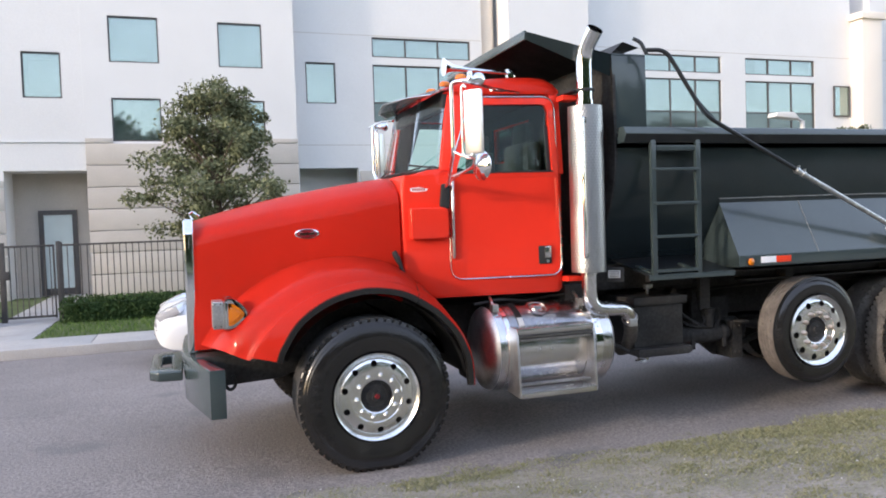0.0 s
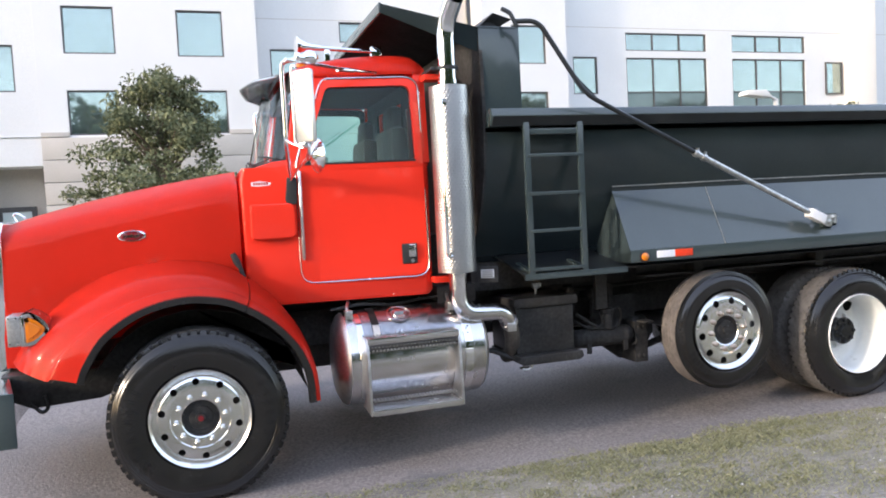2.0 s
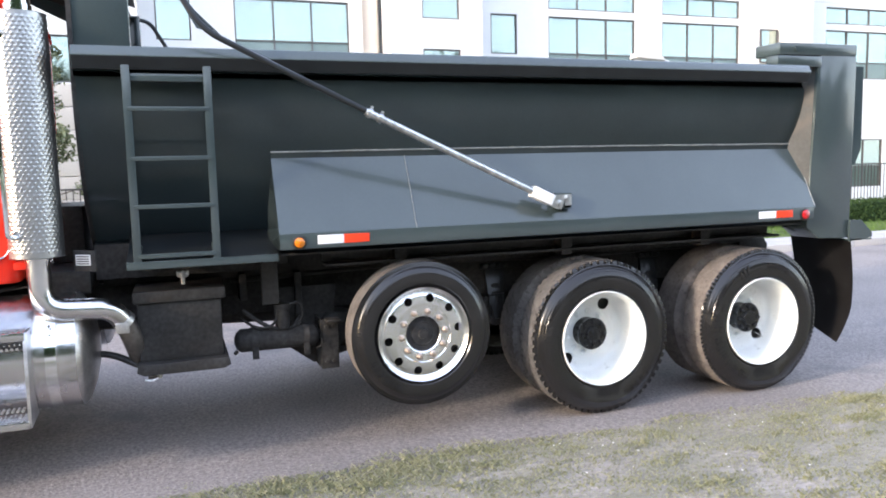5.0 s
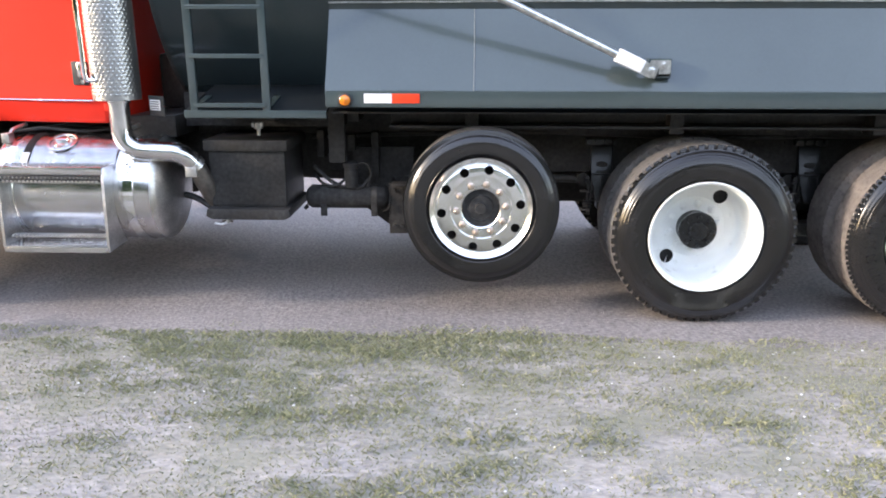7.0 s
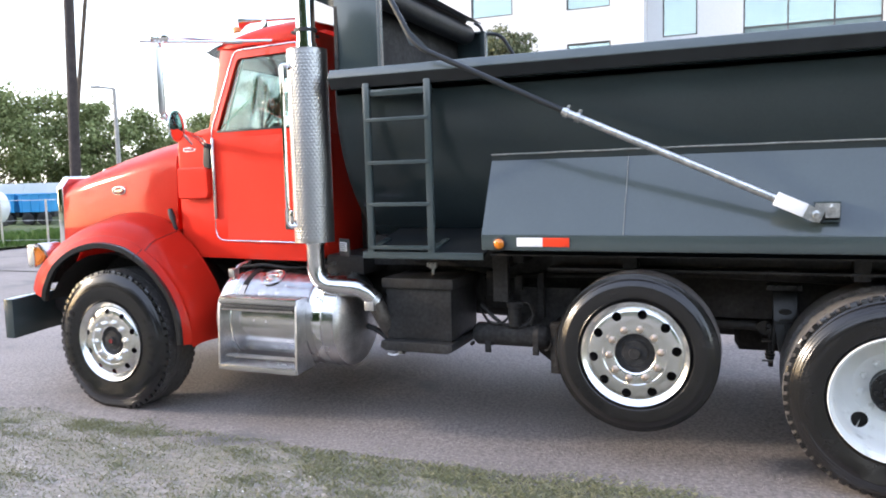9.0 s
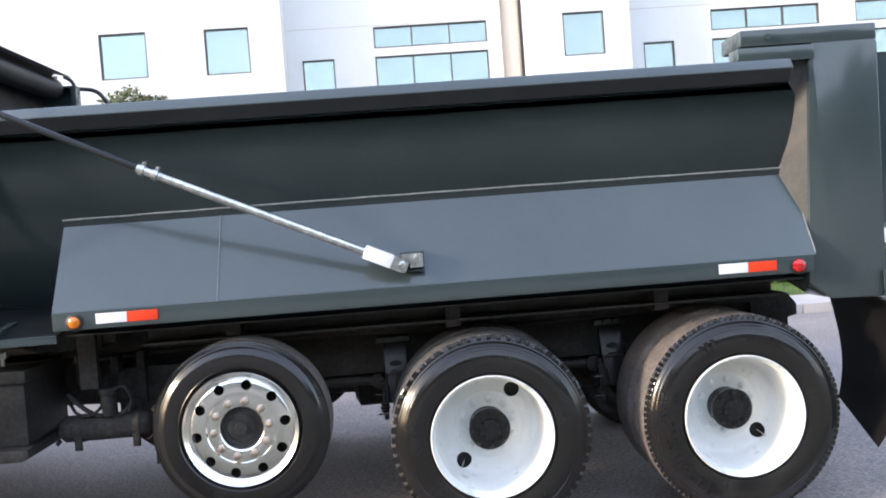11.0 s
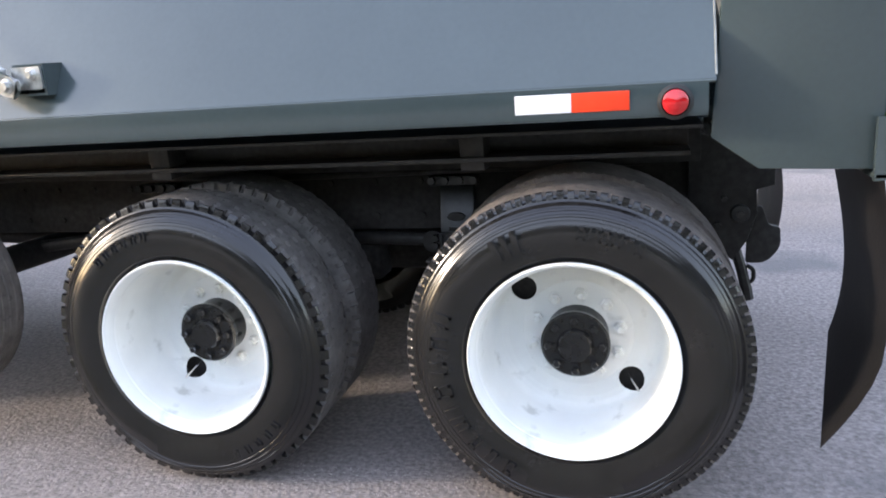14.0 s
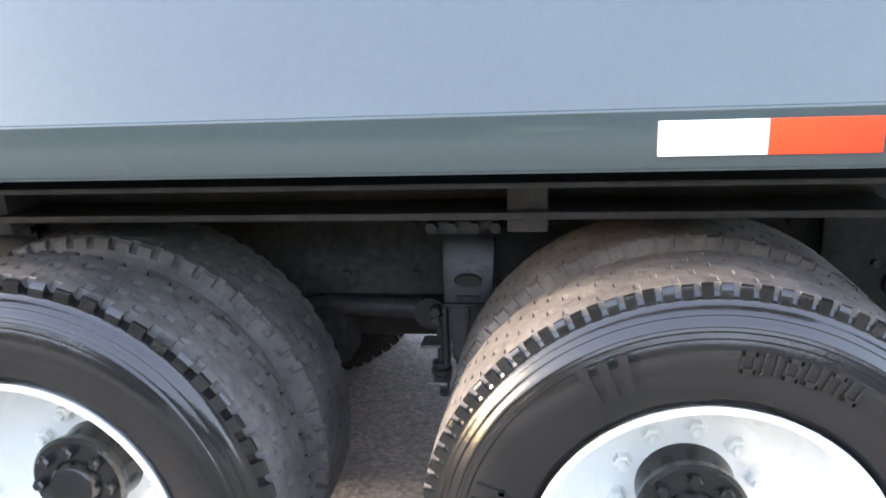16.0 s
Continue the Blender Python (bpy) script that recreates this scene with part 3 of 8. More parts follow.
def alloy_wheel(name, tyre, label, at, far=False, rim=0.295, hub=0.105, spin=0.38, deep=1.0, hole=0.021):
    """A polished wheel with ten hand holes and ten nuts; its disc bulges outwards."""
    bm = B()
    face = lerp_profile([(0.10, 0.030), (0.118, 0.024), (0.174, 0.023), (0.178, 0.014), (0.19, 0.013), (0.215, 0.013 + 0.007 * deep), (0.24, 0.014 + 0.02 * deep), (0.256, 0.018 + 0.034 * deep), (0.264, 0.026 + 0.049 * deep)])
    disc_with_holes(bm, 0.194, 0.260, face, 10, hole, 0.229, 240, spin, 18)
    lathe(bm, [(hub, 0.10), (hub, 0.04), (hub + 0.008, 0.027)] + [(r, face(r)) for r in (0.12, 0.14, 0.165, 0.174, 0.178, 0.184, 0.194)], 80)
    lathe(bm, [(0.260, face(0.260)), (0.264, 0.026 + 0.052 * deep), (rim - 0.020, 0.024 + 0.03 * deep), (rim - 0.014, 0.020 + 0.01 * deep), (rim - 0.008, 0.016), (rim - 0.003, 0.012), (rim, 0.006), (rim + 0.004, 0.004), (rim + 0.006, 0.012), (rim + 0.004, 0.03), (rim - 0.01, 0.25)], 80)
    wheel = part("wheel", bm, WHEEL_ALU, truck, label, 40)
    wheel.matrix_basis = pose(at[0], at[1], at[2], 0, 0, 180 if far else 0)
    set_under(new("tyre", tyre), wheel)
    bm = B()
    lathe(bm, [(0.0, 0.02), (0.03, 0.02), (0.034, 0.032), (0.07, 0.036), (0.078, 0.05), (hub - 0.002, 0.055), (hub - 0.002, 0.1)], 40)
    part("hub", bm, BLACK, wheel, "black wheel hub", 40)
    if rim > 0.293:
        bm = B()
        lathe(bm, [(0.0, 0.012), (0.016, 0.013), (0.018, 0.021)], 18)
        part("hub_plug", bm, EMBLEM_RED, wheel, "small dull red hub plug", 40)
    bm = B()
    r = lathe(bm, [(0.268, 0.11), (0.13, 0.13), (0.0, 0.13)], 40)
    part("brake_drum", bm, BLACK, wheel, "dark brake drum behind the holes", 40)
    for i in range(10):
        t = 0.1 + 2 * math.pi * i / 10
        set_under(new("wheel_nut", NUT_ALU if rim > 0.293 else NUT_DULL), wheel, (0.143 * math.cos(t), face(0.143), 0.143 * math.sin(t)))
    return wheel


def deep_wheel(tyre_out, tyre_in, label, at, far=False, spin=0.0):
    """A white dual wheel: the disc far inside, the hub coming out of it, two hand holes."""
    bm = B()
    face = lerp_profile([(0.09, 0.275), (0.17, 0.272), (0.178, 0.279), (0.235, 0.281), (0.256, 0.277), (0.270, 0.269), (0.279, 0.257), (0.284, 0.244)])
    lathe(bm, [(0.300, 0.05), (0.322, 0.026), (0.326, 0.012), (0.322, 0.004), (0.316, 0.006), (0.312, 0.018), (0.304, 0.032), (0.300, 0.09), (0.297, 0.15), (0.293, 0.195), (0.288, 0.225), (0.284, 0.244)], 96)
    disc_with_holes(bm, 0.186, 0.284, face, 2, 0.042, 0.236, 260, spin, 26)
    lathe(bm, [(0.07, 0.26), (0.11, 0.272), (0.17, 0.272), (0.186, face(0.186))], 96)
    wheel = part("wheel", bm, WHEEL_WHITE, truck, label, 40)
    wheel.matrix_basis = pose(at[0], at[1], at[2], 0, 0, 180 if far else 0)
    set_under(new("tyre", tyre_out), wheel)
    set_under(new("tyre", tyre_in), wheel, (0, 0.318, 0))
    bm = B()
    lathe(bm, [(0.108, 0.285), (0.102, 0.26), (0.098, 0.20), (0.110, 0.196), (0.113, 0.176), (0.106, 0.168), (0.06, 0.166), (0.056, 0.152), (0.05, 0.146), (0.0, 0.144)], 48)
    part("hub", bm, HUB_BLACK, wheel, "black bolted axle hub", 30)
    for i in range(8):
        t = 2 * math.pi * i / 8
        set_under(new("hub_bolt", HUB_BOLT), wheel, (0.086 * math.cos(t), 0.162, 0.086 * math.sin(t)))
    bm = B()
    lathe(bm, [(0.30, 0.315), (0.12, 0.33), (0.0, 0.33)], 40)
    part("brake_drum", bm, BLACK, wheel, "dark brake drum behind the holes", 40)
    for i in range(10):
        t = 0.2 + 2 * math.pi * i / 10
        set_under(new("wheel_nut", NUT_WHITE), wheel, (0.145 * math.cos(t), 0.272, 0.145 * math.sin(t)))
    bm = B()
    c = (0.236 * math.cos(spin), 0.236 * math.sin(spin))
    tube(bm, [(c[0] * 0.95, 0.30, c[1] * 0.95), (c[0] * 1.0, 0.27, c[1]), (c[0] * 1.14, 0.225, c[1] * 1.14)], 0.004, 8)
    part("valve_stem", bm, ALU, wheel, "thin metal valve stem")
    return wheel


def on_wall(r, R, rb, lean=0.024):
    """Where a tyre's side wall stands at radius r: its place along the axle and its slope there."""
    mid = (R + rb) / 2
    k = max(0.0, (r - mid) / (R - 0.03 - mid))
    return -0.0012 + lean * k ** 1.7, lean * 1.7 * k ** 0.7 / (R - 0.03 - mid)


def lettering(parent, r, a0, a1, n, high, wide, R=0.53, rb=0.316, lean=0.024):
    """Raised bars along the sidewall where the maker's words stand."""
    bm = B()
    y, slope = on_wall(r, R, rb, lean)
    for i in range(n):
        t = radians(a0 + (a1 - a0) * i / max(n - 1, 1))
        m = Matrix.Rotation(-t, 4, "Y") @ Matrix.Translation((r, y, 0)) @ Matrix.Rotation(math.atan(slope), 4, "Z")
        box(bm, -high / 2, high / 2, -0.0025, 0.006, -wide * 0.36, -wide * 0.14, 0.0012, m)
        box(bm, -high / 2, high / 2, -0.0025, 0.006, wide * 0.40, wide * 0.62, 0.0012, m)
        if i % 3 != 1:
            box(bm, -high / 2, -high * 0.26, -0.0025, 0.006, -wide * 0.36, wide * 0.62, 0.0012, m)
        if i % 2:
            box(bm, high * 0.26, high / 2, -0.0025, 0.006, -wide * 0.36, wide * 0.62, 0.0012, m)
    tagged(part("raised_lettering", bm, RUBBER, parent), "worn raised bars of lettering on the sidewall", kind="stuff")


TYRE_F = tyre_mesh("tyre", 0.535, 0.37, 0.29, 58, TREAD_FRONT, 4, 0.045, 0.016, 0.3, 0.521)
TYRE_L = tyre_mesh("tyre", 0.453, 0.25, 0.288, 84, TREAD_BROWN, 4, 0.018, 0.003, 0.16, ridge=0.2)
TYRE_D = tyre_mesh("tyre", 0.532, 0.29, 0.316, 62, TREAD, 0, 0.042, 0.018, 0.36, 0.5305, 0.032)
TYRE_D_IN = tyre_mesh("tyre", 0.532, 0.29, 0.316, 62, TREAD, 0, 0.03, 0.010, 0.30, 0.5305, 0.014, TREAD)
TYRE_R = tyre_mesh("tyre", 0.536, 0.29, 0.316, 104, TREAD_BROWN, 0, 0.024, 0.008, 0.32, 0.534, 0.032)
TYRE_R_IN = tyre_mesh("tyre", 0.536, 0.29, 0.316, 104, TREAD_BROWN, 0, 0.02, 0.005, 0.26, 0.534, 0.014, TREAD_BROWN)
FRONT_Z, LIFT_Z, REAR_Z, LAST_Z = 0.503, 0.652, 0.495, 0.489
w1 = alloy_wheel("front", TYRE_F, "polished aluminium front wheel with a black wide tyre", (0.0, 0.035, FRONT_Z), deep=0.35)
alloy_wheel("front", TYRE_F, "polished aluminium front wheel with a black wide tyre", (0.0, 2 * MID - 0.035, FRONT_Z), True, deep=0.35)
w2 = alloy_wheel("lift", TYRE_L, "polished aluminium wheel of the raised lift axle", (3.848, 0.055, LIFT_Z), rim=0.292, spin=0.12, hole=0.026, deep=0.1)
alloy_wheel("lift", TYRE_L, "polished aluminium wheel of the raised lift axle", (3.848, 2 * MID - 0.055, LIFT_Z), True, rim=0.292, spin=0.12, hole=0.026, deep=0.1)
w3 = deep_wheel(TYRE_D, TYRE_D_IN, "white deep-dish dual drive wheel with lug tyres", (5.14, 0.055, REAR_Z), spin=radians(232))
w4 = deep_wheel(TYRE_R, TYRE_R_IN, "white deep-dish dual drive wheel with brown dusty tread", (6.486, 0.057, LAST_Z), spin=radians(318))
deep_wheel(TYRE_D, TYRE_D, "white deep-dish dual drive wheel with lug tyres", (5.14, 2 * MID - 0.055, REAR_Z), True)
deep_wheel(TYRE_R, TYRE_R, "white deep-dish dual drive wheel with brown dusty tread", (6.483, 2 * MID - 0.065, LAST_Z), True)
lettering(w1, 0.41, 150, 215, 9, 0.05, 0.022, 0.535, 0.29)
lettering(w1, 0.41, -20, 25, 6, 0.05, 0.02, 0.535, 0.29)
lettering(w2, 0.36, 205, 238, 6, 0.04, 0.022, 0.453, 0.288)
lettering(w3, 0.42, 100, 130, 6, 0.032, 0.02, lean=0.032)
lettering(w3, 0.42, 270, 320, 8, 0.035, 0.022, lean=0.032)
lettering(w4, 0.418, 160, 205, 5, 0.055, 0.045, lean=0.032)
lettering(w4, 0.418, 212, 240, 4, 0.05, 0.03, lean=0.032)
lettering(w4, 0.418, 60, 84, 6, 0.04, 0.026, lean=0.032)
for i in range(3):
    bm = B()
    for mid_r, half, at, lean in ((0.420, 0.036, 120.6 - i * 4.6, 5),):
        y, slope = on_wall(mid_r, 0.536, 0.316, 0.032)
        m = Matrix.Rotation(-radians(at), 4, "Y") @ Matrix.Translation((mid_r, y + 0.001, 0)) @ Matrix.Rotation(math.atan(slope) * 1.2, 4, "Z") @ Matrix.Rotation(radians(lean), 4, "Y")
        box(bm, -half, half, -0.0035, 0.006, -0.0095, 0.0095, 0.0012, m)
    part("sidewall_chevron", bm, RUBBER, w4, "raised bent bar on the sidewall")


# ---- chassis ----
for y0 in (0.82, 1.60):
    bm = B()
    box(bm, -1.05, 6.98, y0, y0 + 0.08, 0.74, 1.0, 0.008)
    for i in range(40):
        x = -0.8 + i * 0.195
        for z in (0.8, 0.94):
            lathe(bm, [(0.0, -0.012), (0.014, -0.012), (0.014, 0.0)], 6, (x, y0, z))
    part("frame_rail", bm, FRAME_BLACK, truck, "black painted steel frame rail", 30)
for x in (-0.9, 0.9, 2.4, 3.3, 4.5, 5.8, 6.9):
    bm = B()
    box(bm, x - 0.06, x + 0.06, 0.9, 1.6, 0.78, 0.96, 0.006)
    part("cross_member", bm, FRAME_BLACK, truck)
for x, z, r in ((0.0, 0.46, 0.06), (3.848, LIFT_Z, 0.065), (5.15, REAR_Z, 0.09), (6.483, LAST_Z, 0.09)):
    bm = B()
    tube(bm, [(x, 0.34, z), (x, 1.0, z - 0.02), (x, 1.5, z - 0.02), (x, 2.16, z)], r, 14)
    if x > 5:
        bmesh.ops.create_uvsphere(bm, u_segments=18, v_segments=10, radius=0.24, matrix=Matrix.Translation((x, MID, z)))
    part("axle", bm, BLACK, truck, "black steel axle")
bm = B()
tube(bm, [(1.2, MID, 0.72), (4.9, MID, 0.58)], 0.06, 12)
part("drive_shaft", bm, BLACK, truck)
bm = B()
box(bm, -0.75, 1.9, 0.92, 1.58, 0.55, 1.05, 0.05)
box(bm, -0.5, 0.6, 0.85, 1.65, 0.62, 1.25, 0.06)
part("engine", bm, BLACK, truck, "dark engine and gearbox under the cab")
for y in (0.72, 1.88):
    bm = B()
    tube(bm, [(-0.85, y, 0.72), (0, y, 0.6), (0.75, y, 0.74)], 0.035, 8)
    part("leaf_spring", bm, BLACK, truck)


def hanger(y, dx=0.0):
    s = 1 if y(0) < y(1) else -1
    bm = B()
    vs = [(px + dx, pz) for px, pz in ((5.91, 0.93), (6.055, 0.93), (6.05, 0.72), (6.02, 0.56), (5.95, 0.56), (5.915, 0.72))]
    face = prism(bm, vs, "y", min(y(0.72), y(0.90)), max(y(0.72), y(0.90)))
    for v in face:
        if abs(v.co.y - y(0.72)) < 0.01:
            v.co.y += s * (v.co.z - 0.60) * 0.26
    bevel_all(bm, 0.012)
    o = part("suspension_hanger", bm, HANGER, truck, "black cast suspension hanger with a raised oval badge")
    bm = B()
    box(bm, 5.875 + dx, 6.075 + dx, min(y(0.775), y(0.82)), max(y(0.775), y(0.82)), 0.925, 0.965, 0.008)
    part("flange", bm, HANGER, o, "black bolted top flange")
    for off in (-0.085, -0.03, 0.03, 0.085):
        bm = B()
        lathe(bm, [(0, -0.02), (0.016, -0.02), (0.016, 0.01)], 6, (5.975 + dx + off, y(0.775), 0.947))
        part("flange_bolt", bm, HANGER, o)
    for off in (-0.062, 0.0, 0.055):
        bm = B()
        box(bm, 5.975 + dx + off, 5.987 + dx + off, min(y(0.735), y(0.80)), max(y(0.735), y(0.80)), 0.56, 0.735, 0.003)
        part("rib", bm, HANGER, o)
    bm = B()
    box(bm, 5.916 + dx, 6.046 + dx, min(y(0.742), y(0.80)), max(y(0.742), y(0.80)), 0.728, 0.742, 0.003)
    part("shelf", bm, HANGER, o)
    bm = B()
    lathe(bm, [(0.0, -0.006), (0.026, -0.006), (0.03, -0.002), (0.03, 0.01)], 24)
    bmesh.ops.scale(bm, vec=(1.25, 1, 0.6), verts=bm.verts)
    bmesh.ops.translate(bm, vec=(5.982 + dx, y(0.769), 0.80), verts=bm.verts)
    for i in range(6):
        x = 5.95 + dx + i * 0.011
        box(bm, x, x + 0.007, y(0.757) - 0.006, y(0.757) + 0.006, 0.746, 0.760)
    part("badge", bm, BLACK, o, "raised oval badge with bars")
    bm = B()
    tube(bm, [(5.98 + dx, y(0.76), 0.60), (5.98 + dx, y(0.96), 0.60)], 0.05, 12)
    tube(bm, [(5.905 + dx, y(0.77), 0.70), (5.905 + dx, y(0.77), 0.46)], 0.015, 8)
    for z in (0.715, 0.685):
        lathe(bm, [(0, -0.02), (0.014, -0.02), (0.017, 0.0), (0.017, 0.012)], 6, (5.892 + dx, y(0.765), z))
    for z, q in ((0.555, 0.026), (0.535, 0.030), (0.515, 0.026)):
        tube(bm, [(5.90 + dx, y(0.77), z - 0.007), (5.90 + dx, y(0.77), z + 0.007)], q, 12)
    sh = part("shackle", bm, BLACK, truck, "black shackle with a ribbed bush")
    bm = B()
    box(bm, 5.85 + dx, 5.905 + dx, min(y(0.73), y(0.80)), max(y(0.73), y(0.80)), 0.618, 0.626, 0.002)
    part("shackle_tab", bm, PIPE_DARK, sh, "dull bare steel tab")
    bm = B()
    tube(bm, [(5.855 + dx, y(0.765), 0.495), (5.915 + dx, y(0.765), 0.495)], 0.006, 8)
    tube(bm, [(5.895 + dx, y(0.765), 0.495), (5.915 + dx, y(0.765), 0.495)], 0.015, 6)
    part("shackle_bolt", bm, PIPE_DARK, sh, "dull bare steel bolt")
    bm = B()
    tube(bm, [(5.20 + dx, y(0.86), 0.66), (5.55 + dx, y(0.85), 0.70), (5.89 + dx, y(0.84), 0.69)], 0.030, 12)
    tube(bm, [(5.87 + dx, y(0.80), 0.69), (5.87 + dx, y(0.90), 0.69)], 0.046, 14)
    part("torque_rod", bm, BLACK, truck, "black torque rod between axle and hanger")


flank(hanger)
flank(lambda y: hanger(y, -1.34))
for x0, x1 in ((4.62, 5.0), (6.1, 6.35)):
    for y in (0.80, 1.70):
        bm = B()
        box(bm, x0, x1, y - 0.05, y + 0.05, 0.50, 0.58, 0.015)
        part("spring_arm", bm, BLACK, truck)
for x in (3.42, 6.80):
    for y in (0.72, 1.78):
        bm = B()
        lathe(bm, [(0.0, -0.12), (0.09, -0.115), (0.115, -0.085), (0.115, -0.015), (0.098, 0.0), (0.115, 0.015), (0.115, 0.085), (0.09, 0.115), (0.0, 0.12)], 22)
        bmesh.ops.rotate(bm, cent=(0, 0, 0), matrix=Matrix.Rotation(radians(90), 3, "X"), verts=bm.verts)
        bmesh.ops.translate(bm, vec=(x, y, 0.62), verts=bm.verts)
        part("air_bag", bm, BLACK, truck, "black rubber suspension air bag", 40)


def axle_gear(y, x):
    """Air brake chamber and a squat bracket beside a drive axle."""
    bm = B()
    box(bm, x + 0.20, x + 0.46, min(y(0.86), y(1.02)), max(y(0.86), y(1.02)), 0.50, 0.745, 0.025)
    part("axle_bracket", bm, FRAME_BLACK, truck, "black bracket block under the frame rail")
    bm = B()
    tube(bm, [(x + 0.18, y(0.84), 0.70), (x + 0.21, y(0.84), 0.70), (x + 0.33, y(0.84), 0.70), (x + 0.36, y(0.84), 0.70)], [0.05, 0.078, 0.078, 0.05], 18)
    part("brake_chamber", bm, FRAME_BLACK, truck, "black air brake chamber", 40)


for x in (5.15, 6.483):
    flank(lambda y: axle_gear(y, x))
for x0, x1 in ((4.35, 4.95), (5.42, 6.28)):
    bm = B()
    tube(bm, [(x0, MID, 0.60), (x0 + 0.03, MID, 0.60), (x1 - 0.03, MID, 0.60), (x1, MID, 0.60)], [0.10, 0.15, 0.15, 0.10], 20)
    part("air_tank", bm, FRAME_BLACK, truck, "black air tank between the frame rails", 40)


def lift_gear(y):
    """Air tank on two straps, filter, hoses and the hanger bracket ahead of the lift axle."""
    lo = lambda a, b: (min(y(a), y(b)), max(y(a), y(b)))
    bm = B()
    prism(bm, [(3.02, 0.92), (3.42, 0.92), (3.40, 0.62), (3.33, 0.42), (3.26, 0.40), (3.02, 0.58)], "y", *lo(0.66, 0.70))
    box(bm, 3.275, 3.39, *lo(0.45, 0.465), 0.40, 0.725, 0.006)
    box(bm, 3.275, 3.29, *lo(0.45, 0.70), 0.40, 0.725, 0.004)
    box(bm, 3.30, 3.39, *lo(0.36, 0.46), 0.72, 0.735, 0.004)
    prism(bm, [(3.38, 0.70), (3.47, 0.68), (3.47, 0.62), (3.38, 0.50)], "y", *lo(0.50, 0.53))
    hang = part("lift_axle_hanger", bm, FRAME_BLACK, truck, "black lift axle hanger bracket")
    for px, pz in ((3.31, 0.68), (3.355, 0.68), (3.31, 0.45), (3.355, 0.45)):
        bm = B()
        lathe(bm, [(0.0, -0.012), (0.012, -0.012), (0.014, 0.004)], 6, (px, y(0.45), pz))
        part("bracket_bolt", bm, FRAME_BLACK, hang)
    bm = B()
    tube(bm, [(3.30, y(0.58), 0.46), (3.82, y(0.58), 0.60)], 0.028, 10)
    part("lift_linkage", bm, FRAME_BLACK, truck)
    bm = B()
    tube(bm, [(2.74, y(0.50), 0.628), (2.752, y(0.50), 0.628), (2.78, y(0.50), 0.628), (3.235, y(0.50), 0.628), (3.262, y(0.50), 0.628), (3.274, y(0.50), 0.628)], [0.02, 0.052, 0.074, 0.074, 0.052, 0.02], 22)
    air = part("air_tank", bm, FRAME_BLACK, truck, "black air tank slung on two straps", 40)
    for x in (2.862, 3.182):
        bm = B()
        ring = [(x, y(0.50 + 0.079 * math.cos(k * math.pi / 10)), 0.628 + 0.079 * math.sin(k * math.pi / 10)) for k in range(21)]
        sheet(bm, [[(x - 0.018, p[1], p[2]) for p in ring], [(x + 0.018, p[1], p[2]) for p in ring]])
        box(bm, x - 0.020, x + 0.020, *lo(0.43, 0.445), 0.515, 0.64, 0.003)
        part("tank_hanger", bm, FRAME_BLACK, air, "black steel tank strap with a hanging end")
    bm = B()
    tube(bm, [(3.04, y(0.46), 0.69), (3.04, y(0.46), 0.70), (3.04, y(0.46), 0.815), (3.04, y(0.46), 0.82), (3.04, y(0.46), 0.85), (3.04, y(0.46), 0.86)], [0.03, 0.042, 0.042, 0.052, 0.052, 0.03], 18)
    part("air_filter", bm, FRAME_BLACK, truck, "black upright filter canister", 40)
    bm = B()
    tube(bm, bend([(2.80, y(0.50), 0.82), (2.90, y(0.46), 0.74), (2.97, y(0.45), 0.70), (3.10, y(0.45), 0.685), (3.16, y(0.5), 0.76)], 5, 0.05), 0.013, 8)
    tube(bm, bend([(2.78, y(0.55), 0.77), (2.86, y(0.45), 0.715), (2.94, y(0.43), 0.705), (3.0, y(0.45), 0.74), (3.0, y(0.55), 0.9)], 5, 0.04), 0.009, 8)
    tube(bm, bend([(3.06, y(0.44), 0.84), (3.14, y(0.44), 0.86), (3.17, y(0.46), 0.78), (3.14, y(0.47), 0.70)], 5, 0.03), 0.009, 8)
    tube(bm, bend([(3.26, y(0.5), 0.62), (3.285, y(0.44), 0.60), (3.27, y(0.43), 0.56), (3.24, y(0.44), 0.55)], 4, 0.02), 0.005, 6)
    tube(bm, [(2.735, y(0.46), 0.555), (2.755, y(0.46), 0.575)], 0.012, 8)
    part("air_hose", bm, FRAME_BLACK, truck, "black air hoses over the tank")
    for x, z0, z1 in ((3.02, 0.90, 1.0), (3.17, 0.72, 1.02), (2.82, 0.86, 1.03)):
        bm = B()
        box(bm, x - 0.022, x + 0.022, *lo(0.62, 0.80), z0, z1, 0.004)
        part("rail_bracket", bm, FRAME_BLACK, truck)


flank(lift_gear)
for y0 in (0.40, 2.06):
    bm = B()
    box(bm, 2.915, 3.015, y0, y0 + 0.04, 0.86, 1.2, 0.005)
    part("bed_hanger", bm, BLACK, truck)
for y0 in (0.72, 1.64):
    bm = B()
    box(bm, 2.0, 6.9, y0, y0 + 0.14, 1.0, 1.14, 0.006)
    part("bed_sill", bm, FRAME_BLACK, truck, "black sill beneath the dump body")
for i in range(9):
    x = 2.5 + i * 0.52
    bm = B()
    box(bm, x, x + 0.07, 0.5, 2.0, 1.10, 1.18, 0.006)
    part("bed_bearer", bm, BLACK, truck)
bm = B()
box(bm, 3.0, 6.86, 0.10, 0.62, 1.19, 1.2, 0.002)
part("bed_underplate", bm, BLACK, truck)
bm = B()
box(bm, 3.0, 6.86, 1.88, 2.40, 1.19, 1.2, 0.002)
part("bed_underplate", bm, BLACK, truck)
